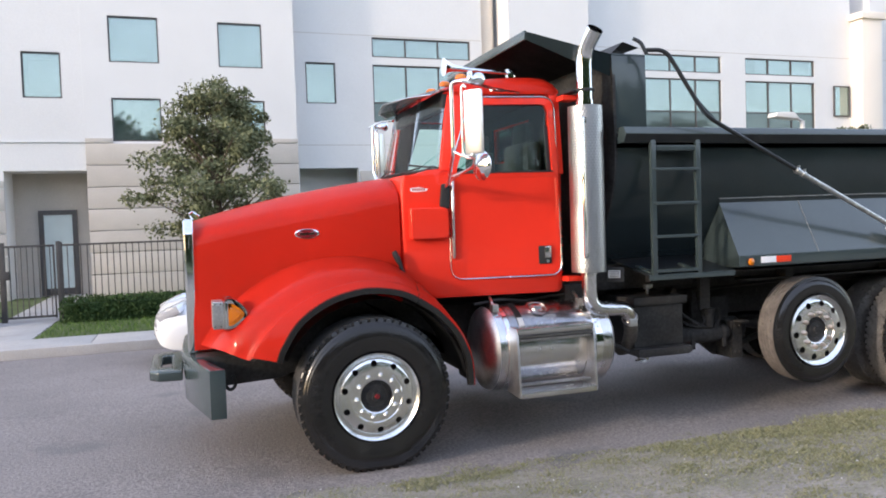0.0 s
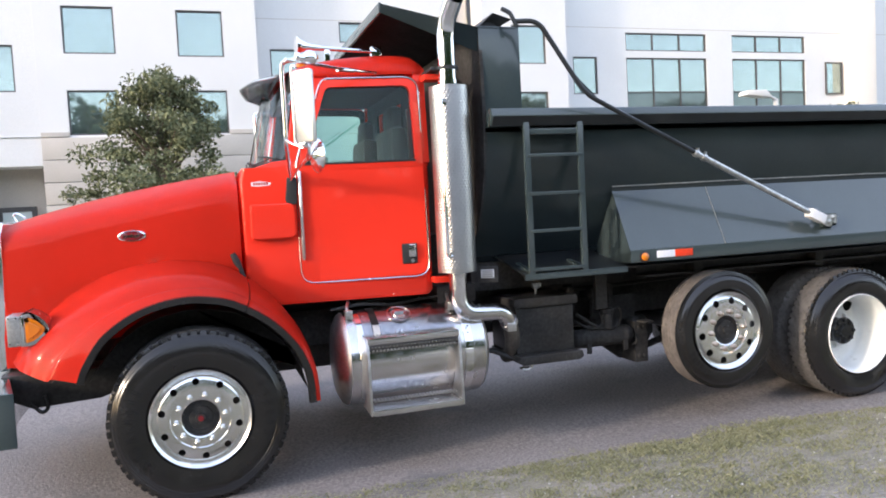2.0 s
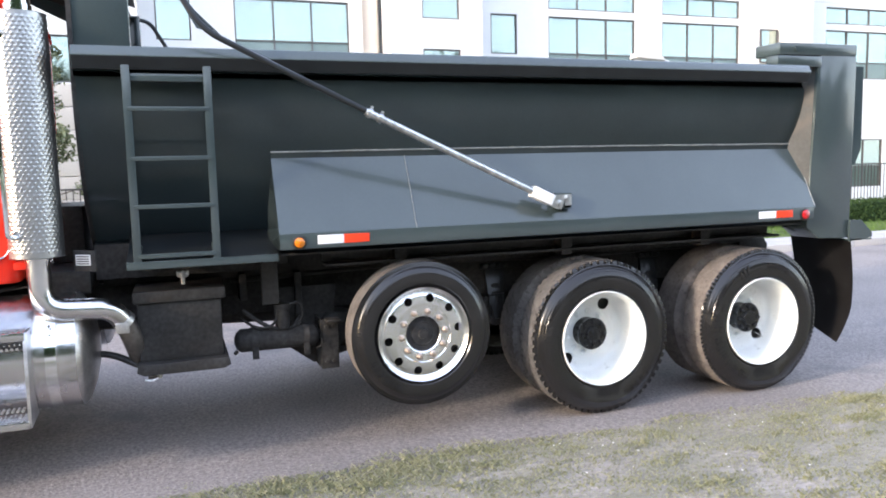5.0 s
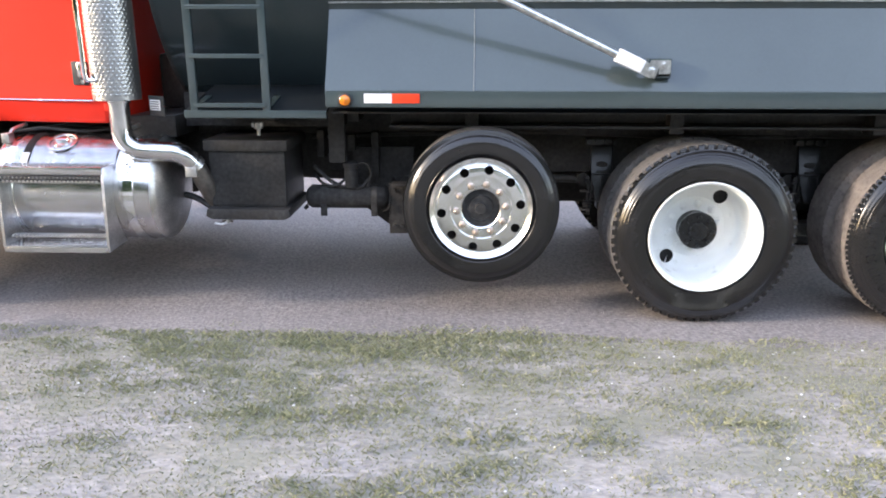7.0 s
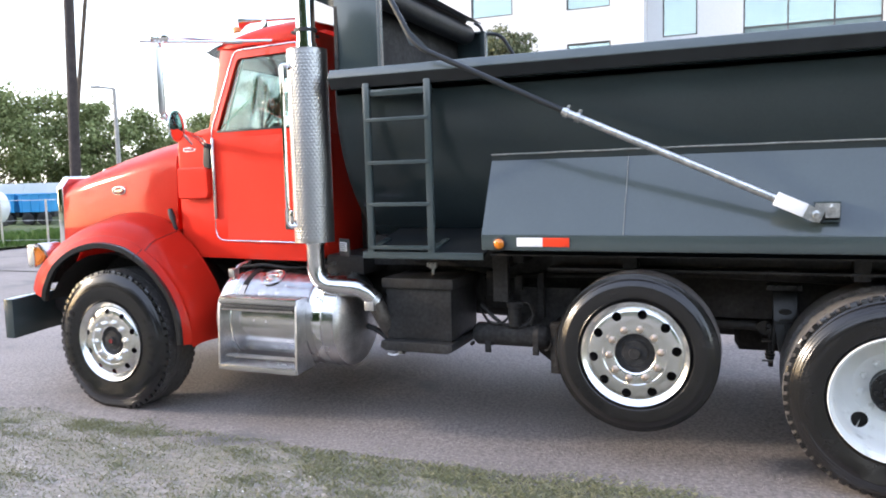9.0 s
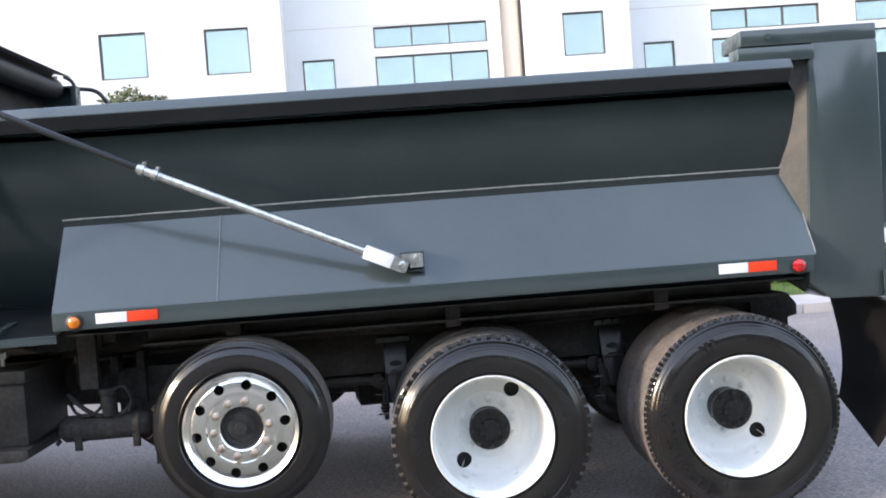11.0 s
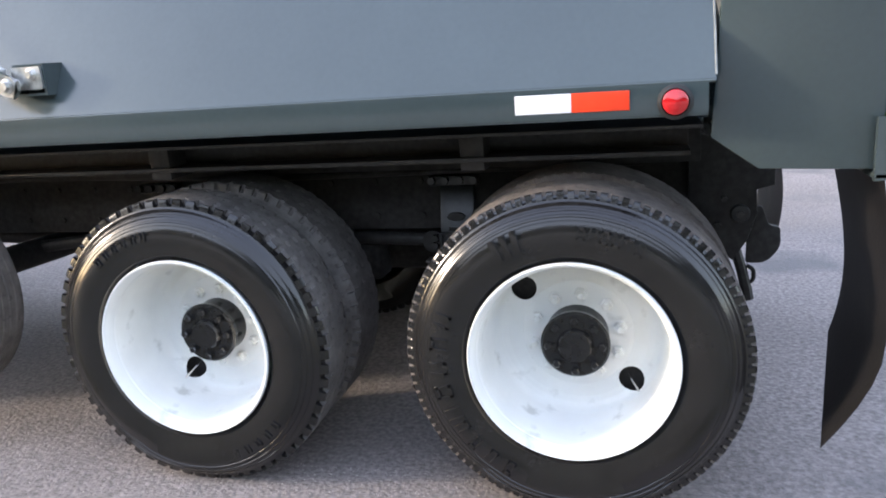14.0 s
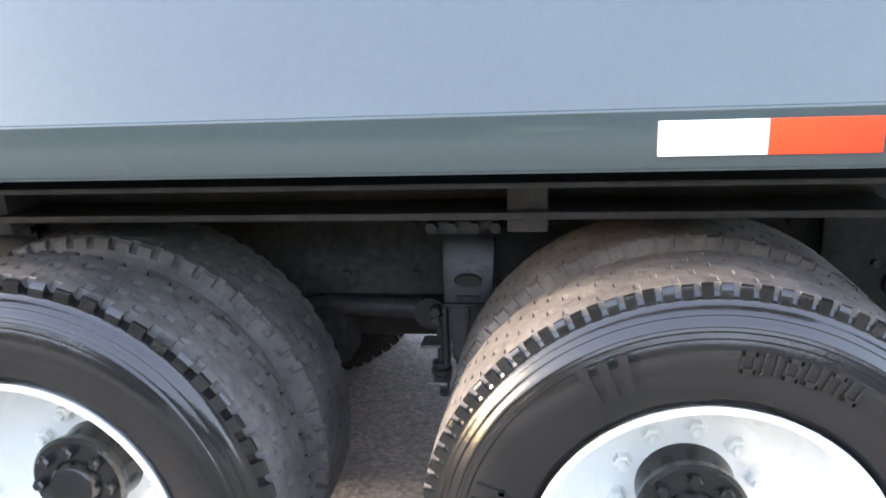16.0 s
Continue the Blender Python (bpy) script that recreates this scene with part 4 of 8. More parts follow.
for y in (0.45, 2.05):
    bm = B()
    tube(bm, bend([(2.75, y + 0.25, 0.98), (4.1, y + 0.28, 1.02), (5.2, y + 0.3, 0.98), (6.7, y + 0.3, 1.0)], 5, 0.2), 0.014, 8)
    part("air_line", bm, BLACK, truck)
for y in (0.76, 1.68):
    bm = B()
    prism(bm, [(6.86, 1.10), (7.10, 1.04), (7.155, 0.97), (7.155, 0.90), (7.095, 0.885), (7.10, 0.80), (7.07, 0.70), (7.02, 0.62), (6.92, 0.70), (6.86, 0.86)], "y", y, y + 0.035)
    bevel_all(bm, 0.006)
    tail = part("tail_bracket", bm, BLACK, truck, "black tail bracket plate")
    bm = B()
    lathe(bm, [(0.0, -0.028), (0.012, -0.028), (0.014, -0.018), (0.030, -0.016), (0.034, -0.010), (0.034, 0.004)], 20, (7.04, y, 0.80))
    lathe(bm, [(0.0, -0.018), (0.010, -0.018), (0.011, 0.004)], 6, (6.985, y, 0.855))
    lathe(bm, [(0.0, -0.018), (0.010, -0.018), (0.011, 0.004)], 6, (6.965, y, 0.76))
    part("hinge_pin", bm, HANGER, tail, "dusty black hinge pin and bolts", 40)
    bm = B()
    prism(bm, rounded([(7.075, 0.80), (7.12, 0.82), (7.145, 0.745), (7.185, 0.735), (7.19, 0.66), (7.14, 0.60), (7.07, 0.60)], [0.01, 0.015, 0.015, 0.01, 0.03, 0.03, 0.01], 4), "y", y + 0.04, y + 0.065)
    bevel_all(bm, 0.004)
    part("hook", bm, BLACK, tail, "black steel hook plate", 40)
    bm = B()
    tube(bm, bend([(7.03, y + 0.02, 0.66), (7.06, y + 0.01, 0.56), (7.075, y + 0.01, 0.47)], 5, 0.06), [0.02] * 6 + [0.024, 0.024], 8)
    tube(bm, bend([(7.07, y + 0.01, 0.60), (7.095, y + 0.01, 0.585), (7.095, y + 0.01, 0.545), (7.075, y + 0.01, 0.53)], 4, 0.02), 0.008, 8)
    part("hanging_strap", bm, BLACK, tail, "black hanging rubber strap")
# bearer rail under the body with its bright worn edge, and upright gussets
for y0, y1 in ((0.30, 0.44), (2.06, 2.20)):
    bm = B()
    box(bm, 3.3, 6.84, y0, y1, 1.085, 1.10, 0.003)
    box(bm, 3.3, 6.84, y1 - 0.012, y1, 1.09, 1.19, 0.003)
    part("bearer_rail", bm, BLACK, truck, "black steel bearer rail beneath the body")
    for x in (3.75, 4.95, 6.12):
        bm = B()
        box(bm, x, x + 0.08, y0 + 0.02, y1 + 0.02, 1.055, 1.19, 0.004)
        part("gusset", bm, BLACK, truck)


# ---- hood, fenders, bumper ----
def smooth_rows(rows, k=5):
    """Catmull-Rom between rows of points, k steps for each span."""
    rows = [[Vector(p) for p in r] for r in rows]
    out = []
    for i in range(len(rows) - 1):
        r0, r1, r2, r3 = rows[max(i - 1, 0)], rows[i], rows[i + 1], rows[min(i + 2, len(rows) - 1)]
        for s in range(k):
            t = s / k
            out.append([0.5 * ((2 * b) + (c - a) * t + (2 * a - 5 * b + 4 * c - d) * t * t + (3 * b - a - 3 * c + d) * t ** 3) for a, b, c, d in zip(r0, r1, r2, r3)])
    return out + [rows[-1]]


def transpose(rows):
    return [list(c) for c in zip(*rows)]


HOOD = ((-1.16, 0.725, 0.82, 1.60, 1.735), (-0.95, 0.68, 0.84, 1.645, 1.80), (-0.60, 0.625, 0.95, 1.715, 1.885), (-0.25, 0.57, 1.0, 1.775, 1.955), (0.05, 0.525, 1.05, 1.83, 2.005), (0.325, 0.503, 1.1, 1.875, 2.044))
rows = []
for x, ys, zb, zs, zt in HOOD:
    half = [(x, ys - 0.02, zb), (x, ys - 0.01, (zb + zs) / 2), (x, ys, zs - 0.05), (x, ys + 0.012, zs), (x, ys + 0.045, zs + 0.05), (x, ys + 0.11, zs + 0.085), (x, ys + 0.26, zt - 0.02), (x, MID - 0.2, zt - 0.003), (x, MID, zt)]
    rows.append(half + [(a, 2 * MID - b, c) for a, b, c in half[-2::-1]])
bm = B()
sheet(bm, smooth_rows(rows, 4))
bmesh.ops.solidify(bm, geom=bm.faces[:], thickness=0.02)
hood = part("hood", bm, RED, truck, "red sloping engine hood", 50)
bm = B()
lathe(bm, [(0.0, -0.008), (0.045, -0.008), (0.05, -0.004), (0.052, 0.01)], 32)
bmesh.ops.scale(bm, vec=(1.75, 1, 0.78), verts=bm.verts)
emblem_at = pose(-0.352, 0.582, 1.622, 0, 0, -9)
bmesh.ops.transform(bm, matrix=emblem_at, verts=bm.verts)
emblem = part("emblem", bm, CHROME, hood, "chrome-rimmed oval maker's badge", 40)
bm = B()
lathe(bm, [(0.0, -0.0105), (0.040, -0.0105), (0.043, -0.008)], 32)
bmesh.ops.scale(bm, vec=(1.75, 1, 0.72), verts=bm.verts)
bmesh.ops.transform(bm, matrix=emblem_at, verts=bm.verts)
part("enamel", bm, EMBLEM_RED, hood, "dark red enamel field of the badge", 40)
bm = B()
for i in range(9):
    box(bm, -0.05 + i * 0.0115, -0.043 + i * 0.0115, -0.0125, -0.0095, -0.009 - 0.004 * (i % 3 == 0), 0.008 + 0.006 * (i in (0, 4, 8)), 0, emblem_at)
part("badge_script", bm, CHROME, hood, "small chrome bars of script on the badge")
bm = B()
ys, ye = 0.71, 2 * MID - 0.71
outer = [(ys, 0.80), (ys, 1.66), (ys + 0.08, 1.755), (ye - 0.08, 1.755), (ye, 1.66), (ye, 0.80)]
inner = [(ys + 0.07, 0.86), (ys + 0.07, 1.63), (ys + 0.13, 1.69), (ye - 0.13, 1.69), (ye - 0.07, 1.63), (ye - 0.07, 0.86)]
for p, q in ((outer, inner),):
    a = [bm.verts.new((-1.205, *v)) for v in p]
    b = [bm.verts.new((-1.205, *v)) for v in q]
    c = [bm.verts.new((-1.135, *v)) for v in p]
    d = [bm.verts.new((-1.135, *v)) for v in q]
    for i in range(6):
        j = (i + 1) % 6
        bm.faces.new((a[i], a[j], b[j], b[i]))
        bm.faces.new((c[j], c[i], d[i], d[j]))
        bm.faces.new((a[j], a[i], c[i], c[j]))
        bm.faces.new((b[i], b[j], d[j], d[i]))
bevel_all(bm, 0.018, 3)
grille = part("grille_surround", bm, CHROME, truck, "chrome radiator grille surround")
bm = B()
box(bm, -1.15, -1.14, ys + 0.05, ye - 0.05, 0.84, 1.7)
part("grille_mesh", bm, BLACK, grille, "dark radiator behind the grille")
for i in range(10):
    bm = B()
    y = ys + 0.12 + i * (ye - ys - 0.24) / 9
    box(bm, -1.19, -1.16, y - 0.006, y + 0.006, 0.86, 1.69, 0.003)
    part("grille_bar", bm, CHROME, grille)
bm = B()
tube(bm, bend([(-1.13, 1.2, 1.755), (-1.16, 1.2, 1.80), (-1.13, 1.2, 1.82), (-1.08, 1.2, 1.78)], 4, 0.02), 0.006, 8)
part("hood_ornament", bm, CHROME, hood, "small chrome hood loop")

ARCH = [((-0.655, 0.045, 0.80), (-0.80, 0.10, 0.83), (-0.99, 0.26, 0.87), (-1.12, 0.69, 0.86)),
        ((-0.615, 0.035, 0.90), (-0.735, 0.09, 0.955), (-0.90, 0.25, 1.02), (-0.99, 0.66, 1.05)),
        ((-0.50, 0.03, 1.06), (-0.57, 0.085, 1.115), (-0.66, 0.22, 1.20), (-0.74, 0.61, 1.27)),
        ((-0.30, 0.03, 1.185), (-0.335, 0.085, 1.24), (-0.38, 0.21, 1.33), (-0.44, 0.56, 1.41)),
        ((-0.06, 0.03, 1.24), (-0.065, 0.085, 1.295), (-0.08, 0.20, 1.375), (-0.10, 0.52, 1.45)),
        ((0.17, 0.03, 1.215), (0.18, 0.085, 1.268), (0.19, 0.20, 1.33), (0.19, 0.48, 1.40)),
        ((0.31, 0.03, 1.155), (0.33, 0.085, 1.20), (0.34, 0.20, 1.25), (0.345, 0.46, 1.31)),
        ((0.46, 0.03, 1.05), (0.49, 0.085, 1.085), (0.505, 0.20, 1.11), (0.52, 0.46, 1.15)),
        ((0.60, 0.03, 0.89), (0.635, 0.085, 0.905), (0.65, 0.20, 0.915), (0.67, 0.46, 0.93)),
        ((0.675, 0.03, 0.71), (0.715, 0.085, 0.71), (0.73, 0.20, 0.71), (0.75, 0.46, 0.71)),
        ((0.69, 0.03, 0.52), (0.73, 0.085, 0.515), (0.745, 0.20, 0.51), (0.765, 0.46, 0.51))]


def fender(y):
    for name, rows, lab in (("fender", ARCH[:7], "red flared front fender"), ("fender_tail", ARCH[6:], "red rear fender section behind the seam")):
        rows = [[r[0], r[1], tuple(a + (b - a) * 0.22 - d for a, b, d in zip(r[1], r[2], (0.0, 0.0, 0.022))), r[2], r[3]] for r in rows]
        rows = [[(px, y(py), pz) for px, py, pz in r] for r in rows]
        if name == "fender_tail":
            rows[0] = [(px + 0.006, py, pz - 0.003) for px, py, pz in rows[0]]
        grid = smooth_rows(rows, 6)
        grid = transpose(smooth_rows(transpose(grid), 5))
        bm = B()
        sheet(bm, grid)
        bmesh.ops.solidify(bm, geom=bm.faces[:], thickness=0.012)
        fo = part(name, bm, RED, truck, lab, 60)
        # a black sheet just inside the skin covers its red underside
        under = B()
        sheet(under, [[(p[0] * 0.972, p[1], FRONT_Z + (p[2] - FRONT_Z) * 0.972) for p in line] for line in grid])
        part("undercoating", under, FRAME_BLACK, fo, "black sheet inside the fender", 60)
        lip = [r[0] for r in smooth_rows(rows, 6)]
        bm = B()
        for a, b, c, d in [(0.0, 0.012, 0, 0)]:
            ring = []
            for p in lip:
                out = (Vector((p[0], 0, p[2])) - Vector((0, 0, FRONT_Z))).normalized()
                s = 1 if y(0) < y(1) else -1
                base = Vector((p[0], p[1], p[2]))
                ring.append([base + out * 0.012 + Vector((0, 0.01 * s, 0)), base + out * 0.008 - Vector((0, 0.014 * s, 0)), base - out * 0.03 - Vector((0, 0.012 * s, 0)), base - out * 0.036 + Vector((0, 0.02 * s, 0)), base - out * 0.01 + Vector((0, 0.03 * s, 0))])
            sheet(bm, [q + [q[0]] for q in ring])
        bmesh.ops.remove_doubles(bm, verts=bm.verts, dist=0.0005)
        part("rubber_lip", bm, RUBBER, fo, "black rubber fender lip", 50)


flank(fender)


def wheel_well(y):
    bm = B()
    rows = []
    for i in range(13):
        t = radians(8 + 146 * i / 12)
        rows.append([(0.665 * math.cos(t), y(yy), FRONT_Z + 0.665 * math.sin(t)) for yy in (0.06, 0.4, 0.78)])
    sheet(bm, rows)
    bmesh.ops.solidify(bm, geom=bm.faces[:], thickness=0.01)
    part("wheel_well", bm, DARK_TRIM, truck, "black inner wheel well", 50)
    bm = B()
    prism(bm, [(0.66 * math.cos(radians(a)), FRONT_Z + 0.66 * math.sin(radians(a))) for a in range(15, 156, 10)] + [(-0.58, 0.80), (0.6, 0.80)], "y", min(y(0.478), y(0.486)), max(y(0.478), y(0.486)))
    part("well_wall", bm, FRAME_BLACK, truck, "black splash wall inside the wheel well")


flank(wheel_well)


def head_lamp(y):
    s = 1 if y(0) < y(1) else -1
    at = Matrix.Translation((-0.915, y(0.30), 1.112)) @ Matrix.Diagonal((1, s, 1, 1))
    bm = B()
    prof = rounded([(-0.062, -0.098), (-0.062, 0.085), (-0.02, 0.108), (0.045, 0.085), (0.108, 0.0), (0.08, -0.055), (0.0, -0.098)], [0.01, 0.04, 0.03, 0.05, 0.05, 0.03, 0.03], 4)
    prism(bm, prof, "y", -0.05, 0.14)
    bevel_all(bm, 0.010, 2, 60)
    bmesh.ops.transform(bm, matrix=at, verts=bm.verts)
    lamp = part("head_lamp", bm, ALU, truck, "chrome head lamp pod with an amber side lens")
    bm = B()
    prism(bm, rounded([(-0.028, -0.076), (-0.028, 0.066), (-0.008, 0.076), (0.045, 0.042), (0.080, 0.0), (0.058, -0.036), (0.0, -0.074)], [0.008, 0.015, 0.02, 0.03, 0.02, 0.02, 0.02], 4), "y", -0.064, -0.04)
    bevel_all(bm, 0.008, 2, 60)
    bmesh.ops.transform(bm, matrix=at, verts=bm.verts)
    lens = part("amber_lens", bm, AMBER, lamp, "amber turn signal lens")
    bm = B()
    prism(bm, rounded([(-0.016, -0.056), (-0.016, 0.048), (0.022, 0.034), (0.056, 0.0), (0.034, -0.03)], [0.006, 0.01, 0.02, 0.015, 0.015], 3), "y", -0.069, -0.06)
    bevel_all(bm, 0.003, 1, 60)
    bmesh.ops.transform(bm, matrix=at, verts=bm.verts)
    part("lens_panel", bm, AMBER, lens)
    bm = B()
    box(bm, -0.045, -0.034, -0.066, -0.045, -0.088, 0.084, 0.004, at)
    part("lens_rim", bm, CHROME, lamp, "bright rim beside the lens")
    bm = B()
    box(bm, -0.128, -0.058, -0.052, 0.13, -0.095, 0.088, 0.008, at)
    bezel = part("lamp_bezel", bm, ALU_DULL, lamp, "bolted bright bezel")
    for px in (-0.114, -0.074):
        for z in (-0.078, 0.072):
            bm = B()
            lathe(bm, [(0, -0.058), (0.007, -0.057), (0.008, -0.05)], 8, (px, 0, z))
            bmesh.ops.transform(bm, matrix=at, verts=bm.verts)
            part("bezel_screw", bm, CHROME, bezel)


flank(head_lamp)
bm = B()
front = [(-1.085, 0.03), (-1.17, 0.42), (-1.235, 0.74), (-1.25, MID)]
rear = [(-0.985, 0.03), (-1.09, 0.44), (-1.12, 0.76), (-1.13, MID)]
plan = front + [(x, 2 * MID - y) for x, y in front[-2::-1]] + [(x, 2 * MID - y) for x, y in rear[:-1]] + rear[::-1]
prism(bm, plan, "z", 0.47, 0.788)
bevel_all(bm, 0.010, 2, 40)
bumper = part("bumper", bm, GREEN, truck, "dark grey-green steel front bumper with swept ends", 40)
bm = B()
o = [(-1.25, 0.78), (-1.42, 0.80), (-1.48, 0.88), (-1.48, 1.62), (-1.42, 1.70), (-1.25, 1.72)]
i_ = [(-1.33, 0.98), (-1.37, 0.99), (-1.40, 1.02), (-1.40, 1.48), (-1.37, 1.51), (-1.33, 1.52)]
for z0, z1 in ((0.597, 0.672),):
    vv = [[bm.verts.new((*p, z)) for p in q] for q, z in ((o, z0), (i_, z0), (o, z1), (i_, z1))]
    for k in range(6):
        j = (k + 1) % 6
        bm.faces.new((vv[0][k], vv[0][j], vv[1][j], vv[1][k]))
        bm.faces.new((vv[2][j], vv[2][k], vv[3][k], vv[3][j]))
        bm.faces.new((vv[0][j], vv[0][k], vv[2][k], vv[2][j]))
        bm.faces.new((vv[1][k], vv[1][j], vv[3][j], vv[3][k]))
bevel_all(bm, 0.018, 3)
part("bumper_step", bm, GREEN, bumper, "grey-green step plate with a slot")
for y0 in (0.84, 1.60):
    bm = B()
    box(bm, -1.2, -0.95, y0, y0 + 0.06, 0.62, 0.78, 0.01)
    part("bumper_bracket", bm, BLACK, truck)
for y0 in (0.52, 1.70):
    bm = B()
    prism(bm, [(-1.16, 0.80), (-0.42, 0.80), (-0.42, 0.66), (-0.60, 0.60), (-1.0, 0.58), (-1.16, 0.66)], "y", y0, y0 + 0.28)
    bevel_all(bm, 0.015)
    part("frame_horn", bm, BLACK, truck, "black frame end behind the bumper")
bm = B()
tube(bm, bend([(-1.0, 0.5, 0.62), (-0.94, 0.5, 0.55), (-0.9, 0.5, 0.58), (-0.92, 0.5, 0.66)], 4, 0.03), 0.012, 8)
part("tow_hook", bm, BLACK, truck)


def hood_latch(y):
    s = 1 if y(0) < y(1) else -1
    bm = B()
    tube(bm, [(0.265, y(0.47), 1.47), (0.29, y(0.462), 1.41), (0.31, y(0.458), 1.37), (0.325, y(0.46), 1.30)], [0.018, 0.024, 0.014, 0.018], 10)
    box(bm, 0.30, 0.34, y(0.455) - 0.015, y(0.455) + 0.015, 1.285, 1.325, 0.006)
    part("hood_latch", bm, DARK_TRIM, hood, "black rubber hood latch")


flank(hood_latch)


# ---- cab ----
def lean_in(bm, s=1):
    for v in bm.verts:
        if v.co.z > 2.05:
            k = (v.co.z - 2.05) * 0.13
            v.co.y += k if v.co.y < MID else -k


def plate_ring(bm, outer, inner, y0, y1):
    """A flat frame between two outlines in x and z with as many points."""
    vv = [[bm.verts.new((p[0], y, p[1])) for p in q] for q, y in ((outer, y0), (inner, y0), (outer, y1), (inner, y1))]
    n = len(outer)
    for k in range(n):
        j = (k + 1) % n
        bm.faces.new((vv[0][k], vv[0][j], vv[1][j], vv[1][k]))
        bm.faces.new((vv[2][j], vv[2][k], vv[3][k], vv[3][j]))
        bm.faces.new((vv[0][j], vv[0][k], vv[2][k], vv[2][j]))
        bm.faces.new((vv[1][k], vv[1][j], vv[3][j], vv[3][k]))


CAB0, CAB1 = 0.36, 2 * MID - 0.36
bm = B()
rows = []
for z, x0, x1 in ((1.10, 0.34, 1.60), (1.13, 0.30, 1.62), (1.5, 0.295, 1.625), (1.95, 0.295, 1.63), (2.03, 0.315, 1.63)):
    pts = []
    y0, y1, r = CAB0 + (0.012 if z < 1.11 else 0), CAB1 - (0.012 if z < 1.11 else 0), 0.07
    for cx, cy, a0 in ((x1 - r, y0 + r, -90), (x1 - r, y1 - r, 0), (x0 + 0.03, y1 - 0.03, 90), (x0 + 0.03, y0 + 0.03, 180)):
        rr = r if cx > 1 else 0.03
        for i in range(5):
            a = radians(a0 + 90 * i / 4)
            pts.append((cx + rr * math.cos(a), cy + rr * math.sin(a), z))
    rows.append(pts + [pts[0]])
sheet(bm, rows)
bmesh.ops.remove_doubles(bm, verts=bm.verts, dist=0.0005)
cab = part("cab", bm, RED, truck, "red steel cab with riveted panels", 40)
bm = B()
box(bm, 0.42, 1.58, 0.42, 2.08, 1.12, 1.2)
part("cab_floor", bm, DARK_TRIM, cab)
bm = B()
nose = [(0.35, 1.98), (0.40, 2.035), (0.52, 2.07), (0.69, 2.085), (0.72, 2.03), (0.36, 1.95)]
prism(bm, nose, "y", CAB0 + 0.03, CAB1 - 0.03)
bevel_all(bm, 0.012, 2)
part("cowl", bm, RED, cab, "red cowl below the windscreen", 40)
PILLAR = [(0.615, 2.06), (0.745, 2.06), (0.955, 2.66), (0.725, 2.66)]
for yy in (CAB0 + 0.012, CAB1 - 0.072):
    bm = B()
    prism(bm, PILLAR, "y", yy, yy + 0.06)
    bevel_all(bm, 0.012)
    lean_in(bm)
    part("pillar", bm, RED, cab)
    bm = B()
    inner = yy + 0.064 if yy < MID else yy - 0.010
    prism(bm, [(0.64, 2.06), (0.76, 2.06), (0.965, 2.65), (0.74, 2.65)], "y", inner, inner + 0.006)
    lean_in(bm)
    part("pillar_trim", bm, GREY_TRIM, cab, "dark trim inside the pillar")
for yy in (CAB0, CAB1 - 0.07):
    bm = B()
    prism(bm, [(1.55, 2.02), (1.63, 2.02), (1.645, 2.69), (1.56, 2.69)], "y", yy, yy + 0.07)
    bevel_all(bm, 0.012)
    lean_in(bm)
    part("rear_pillar", bm, RED, cab)
bm = B()
for z0, z1, y0, y1 in ((2.0, 2.2, CAB0 + 0.06, CAB1 - 0.06), (2.5, 2.70, CAB0 + 0.10, CAB1 - 0.10), (2.2, 2.5, CAB0 + 0.06, 0.85), (2.2, 2.5, 1.65, CAB1 - 0.06)):
    box(bm, 1.60, 1.635, y0, y1, z0, z1)
part("rear_wall", bm, RED, cab)
bm = B()
box(bm, 1.612, 1.62, 0.85, 1.65, 2.2, 2.5)
pane = part("rear_window", bm, CAB_GLASS, cab, "tinted rear window")
pane.visible_shadow = False
bm = B()
R_ = [(0.685, 0.46, 2.655, 2.69), (0.84, 0.43, 2.645, 2.755), (1.10, 0.425, 2.645, 2.80), (1.40, 0.425, 2.645, 2.815), (1.58, 0.43, 2.645, 2.80), (1.655, 0.46, 2.65, 2.73)]
rows = []
for x, y0, ze, zt in R_:
    half = [(x, y0, ze), (x, y0 - 0.004, ze + (zt - ze) * 0.25), (x, y0 + 0.03, ze + (zt - ze) * 0.62), (x, y0 + 0.12, ze + (zt - ze) * 0.88), (x, y0 + 0.35, zt - 0.004), (x, MID, zt + 0.008)]
    rows.append(half + [(a, 2 * MID - b, c) for a, b, c in half[-2::-1]])
sheet(bm, smooth_rows(rows, 3))
bmesh.ops.solidify(bm, geom=bm.faces[:], thickness=0.03)
part("roof", bm, RED, cab, "red domed cab roof", 50)
bm = B()
def screen_x(y, z):
    """The curved windscreen: furthest forward on the middle line, leaning back."""
    return 0.455 + 0.14 * min(1.0, abs(y - MID) / 0.84) ** 1.3 + (z - 2.07) * 0.235


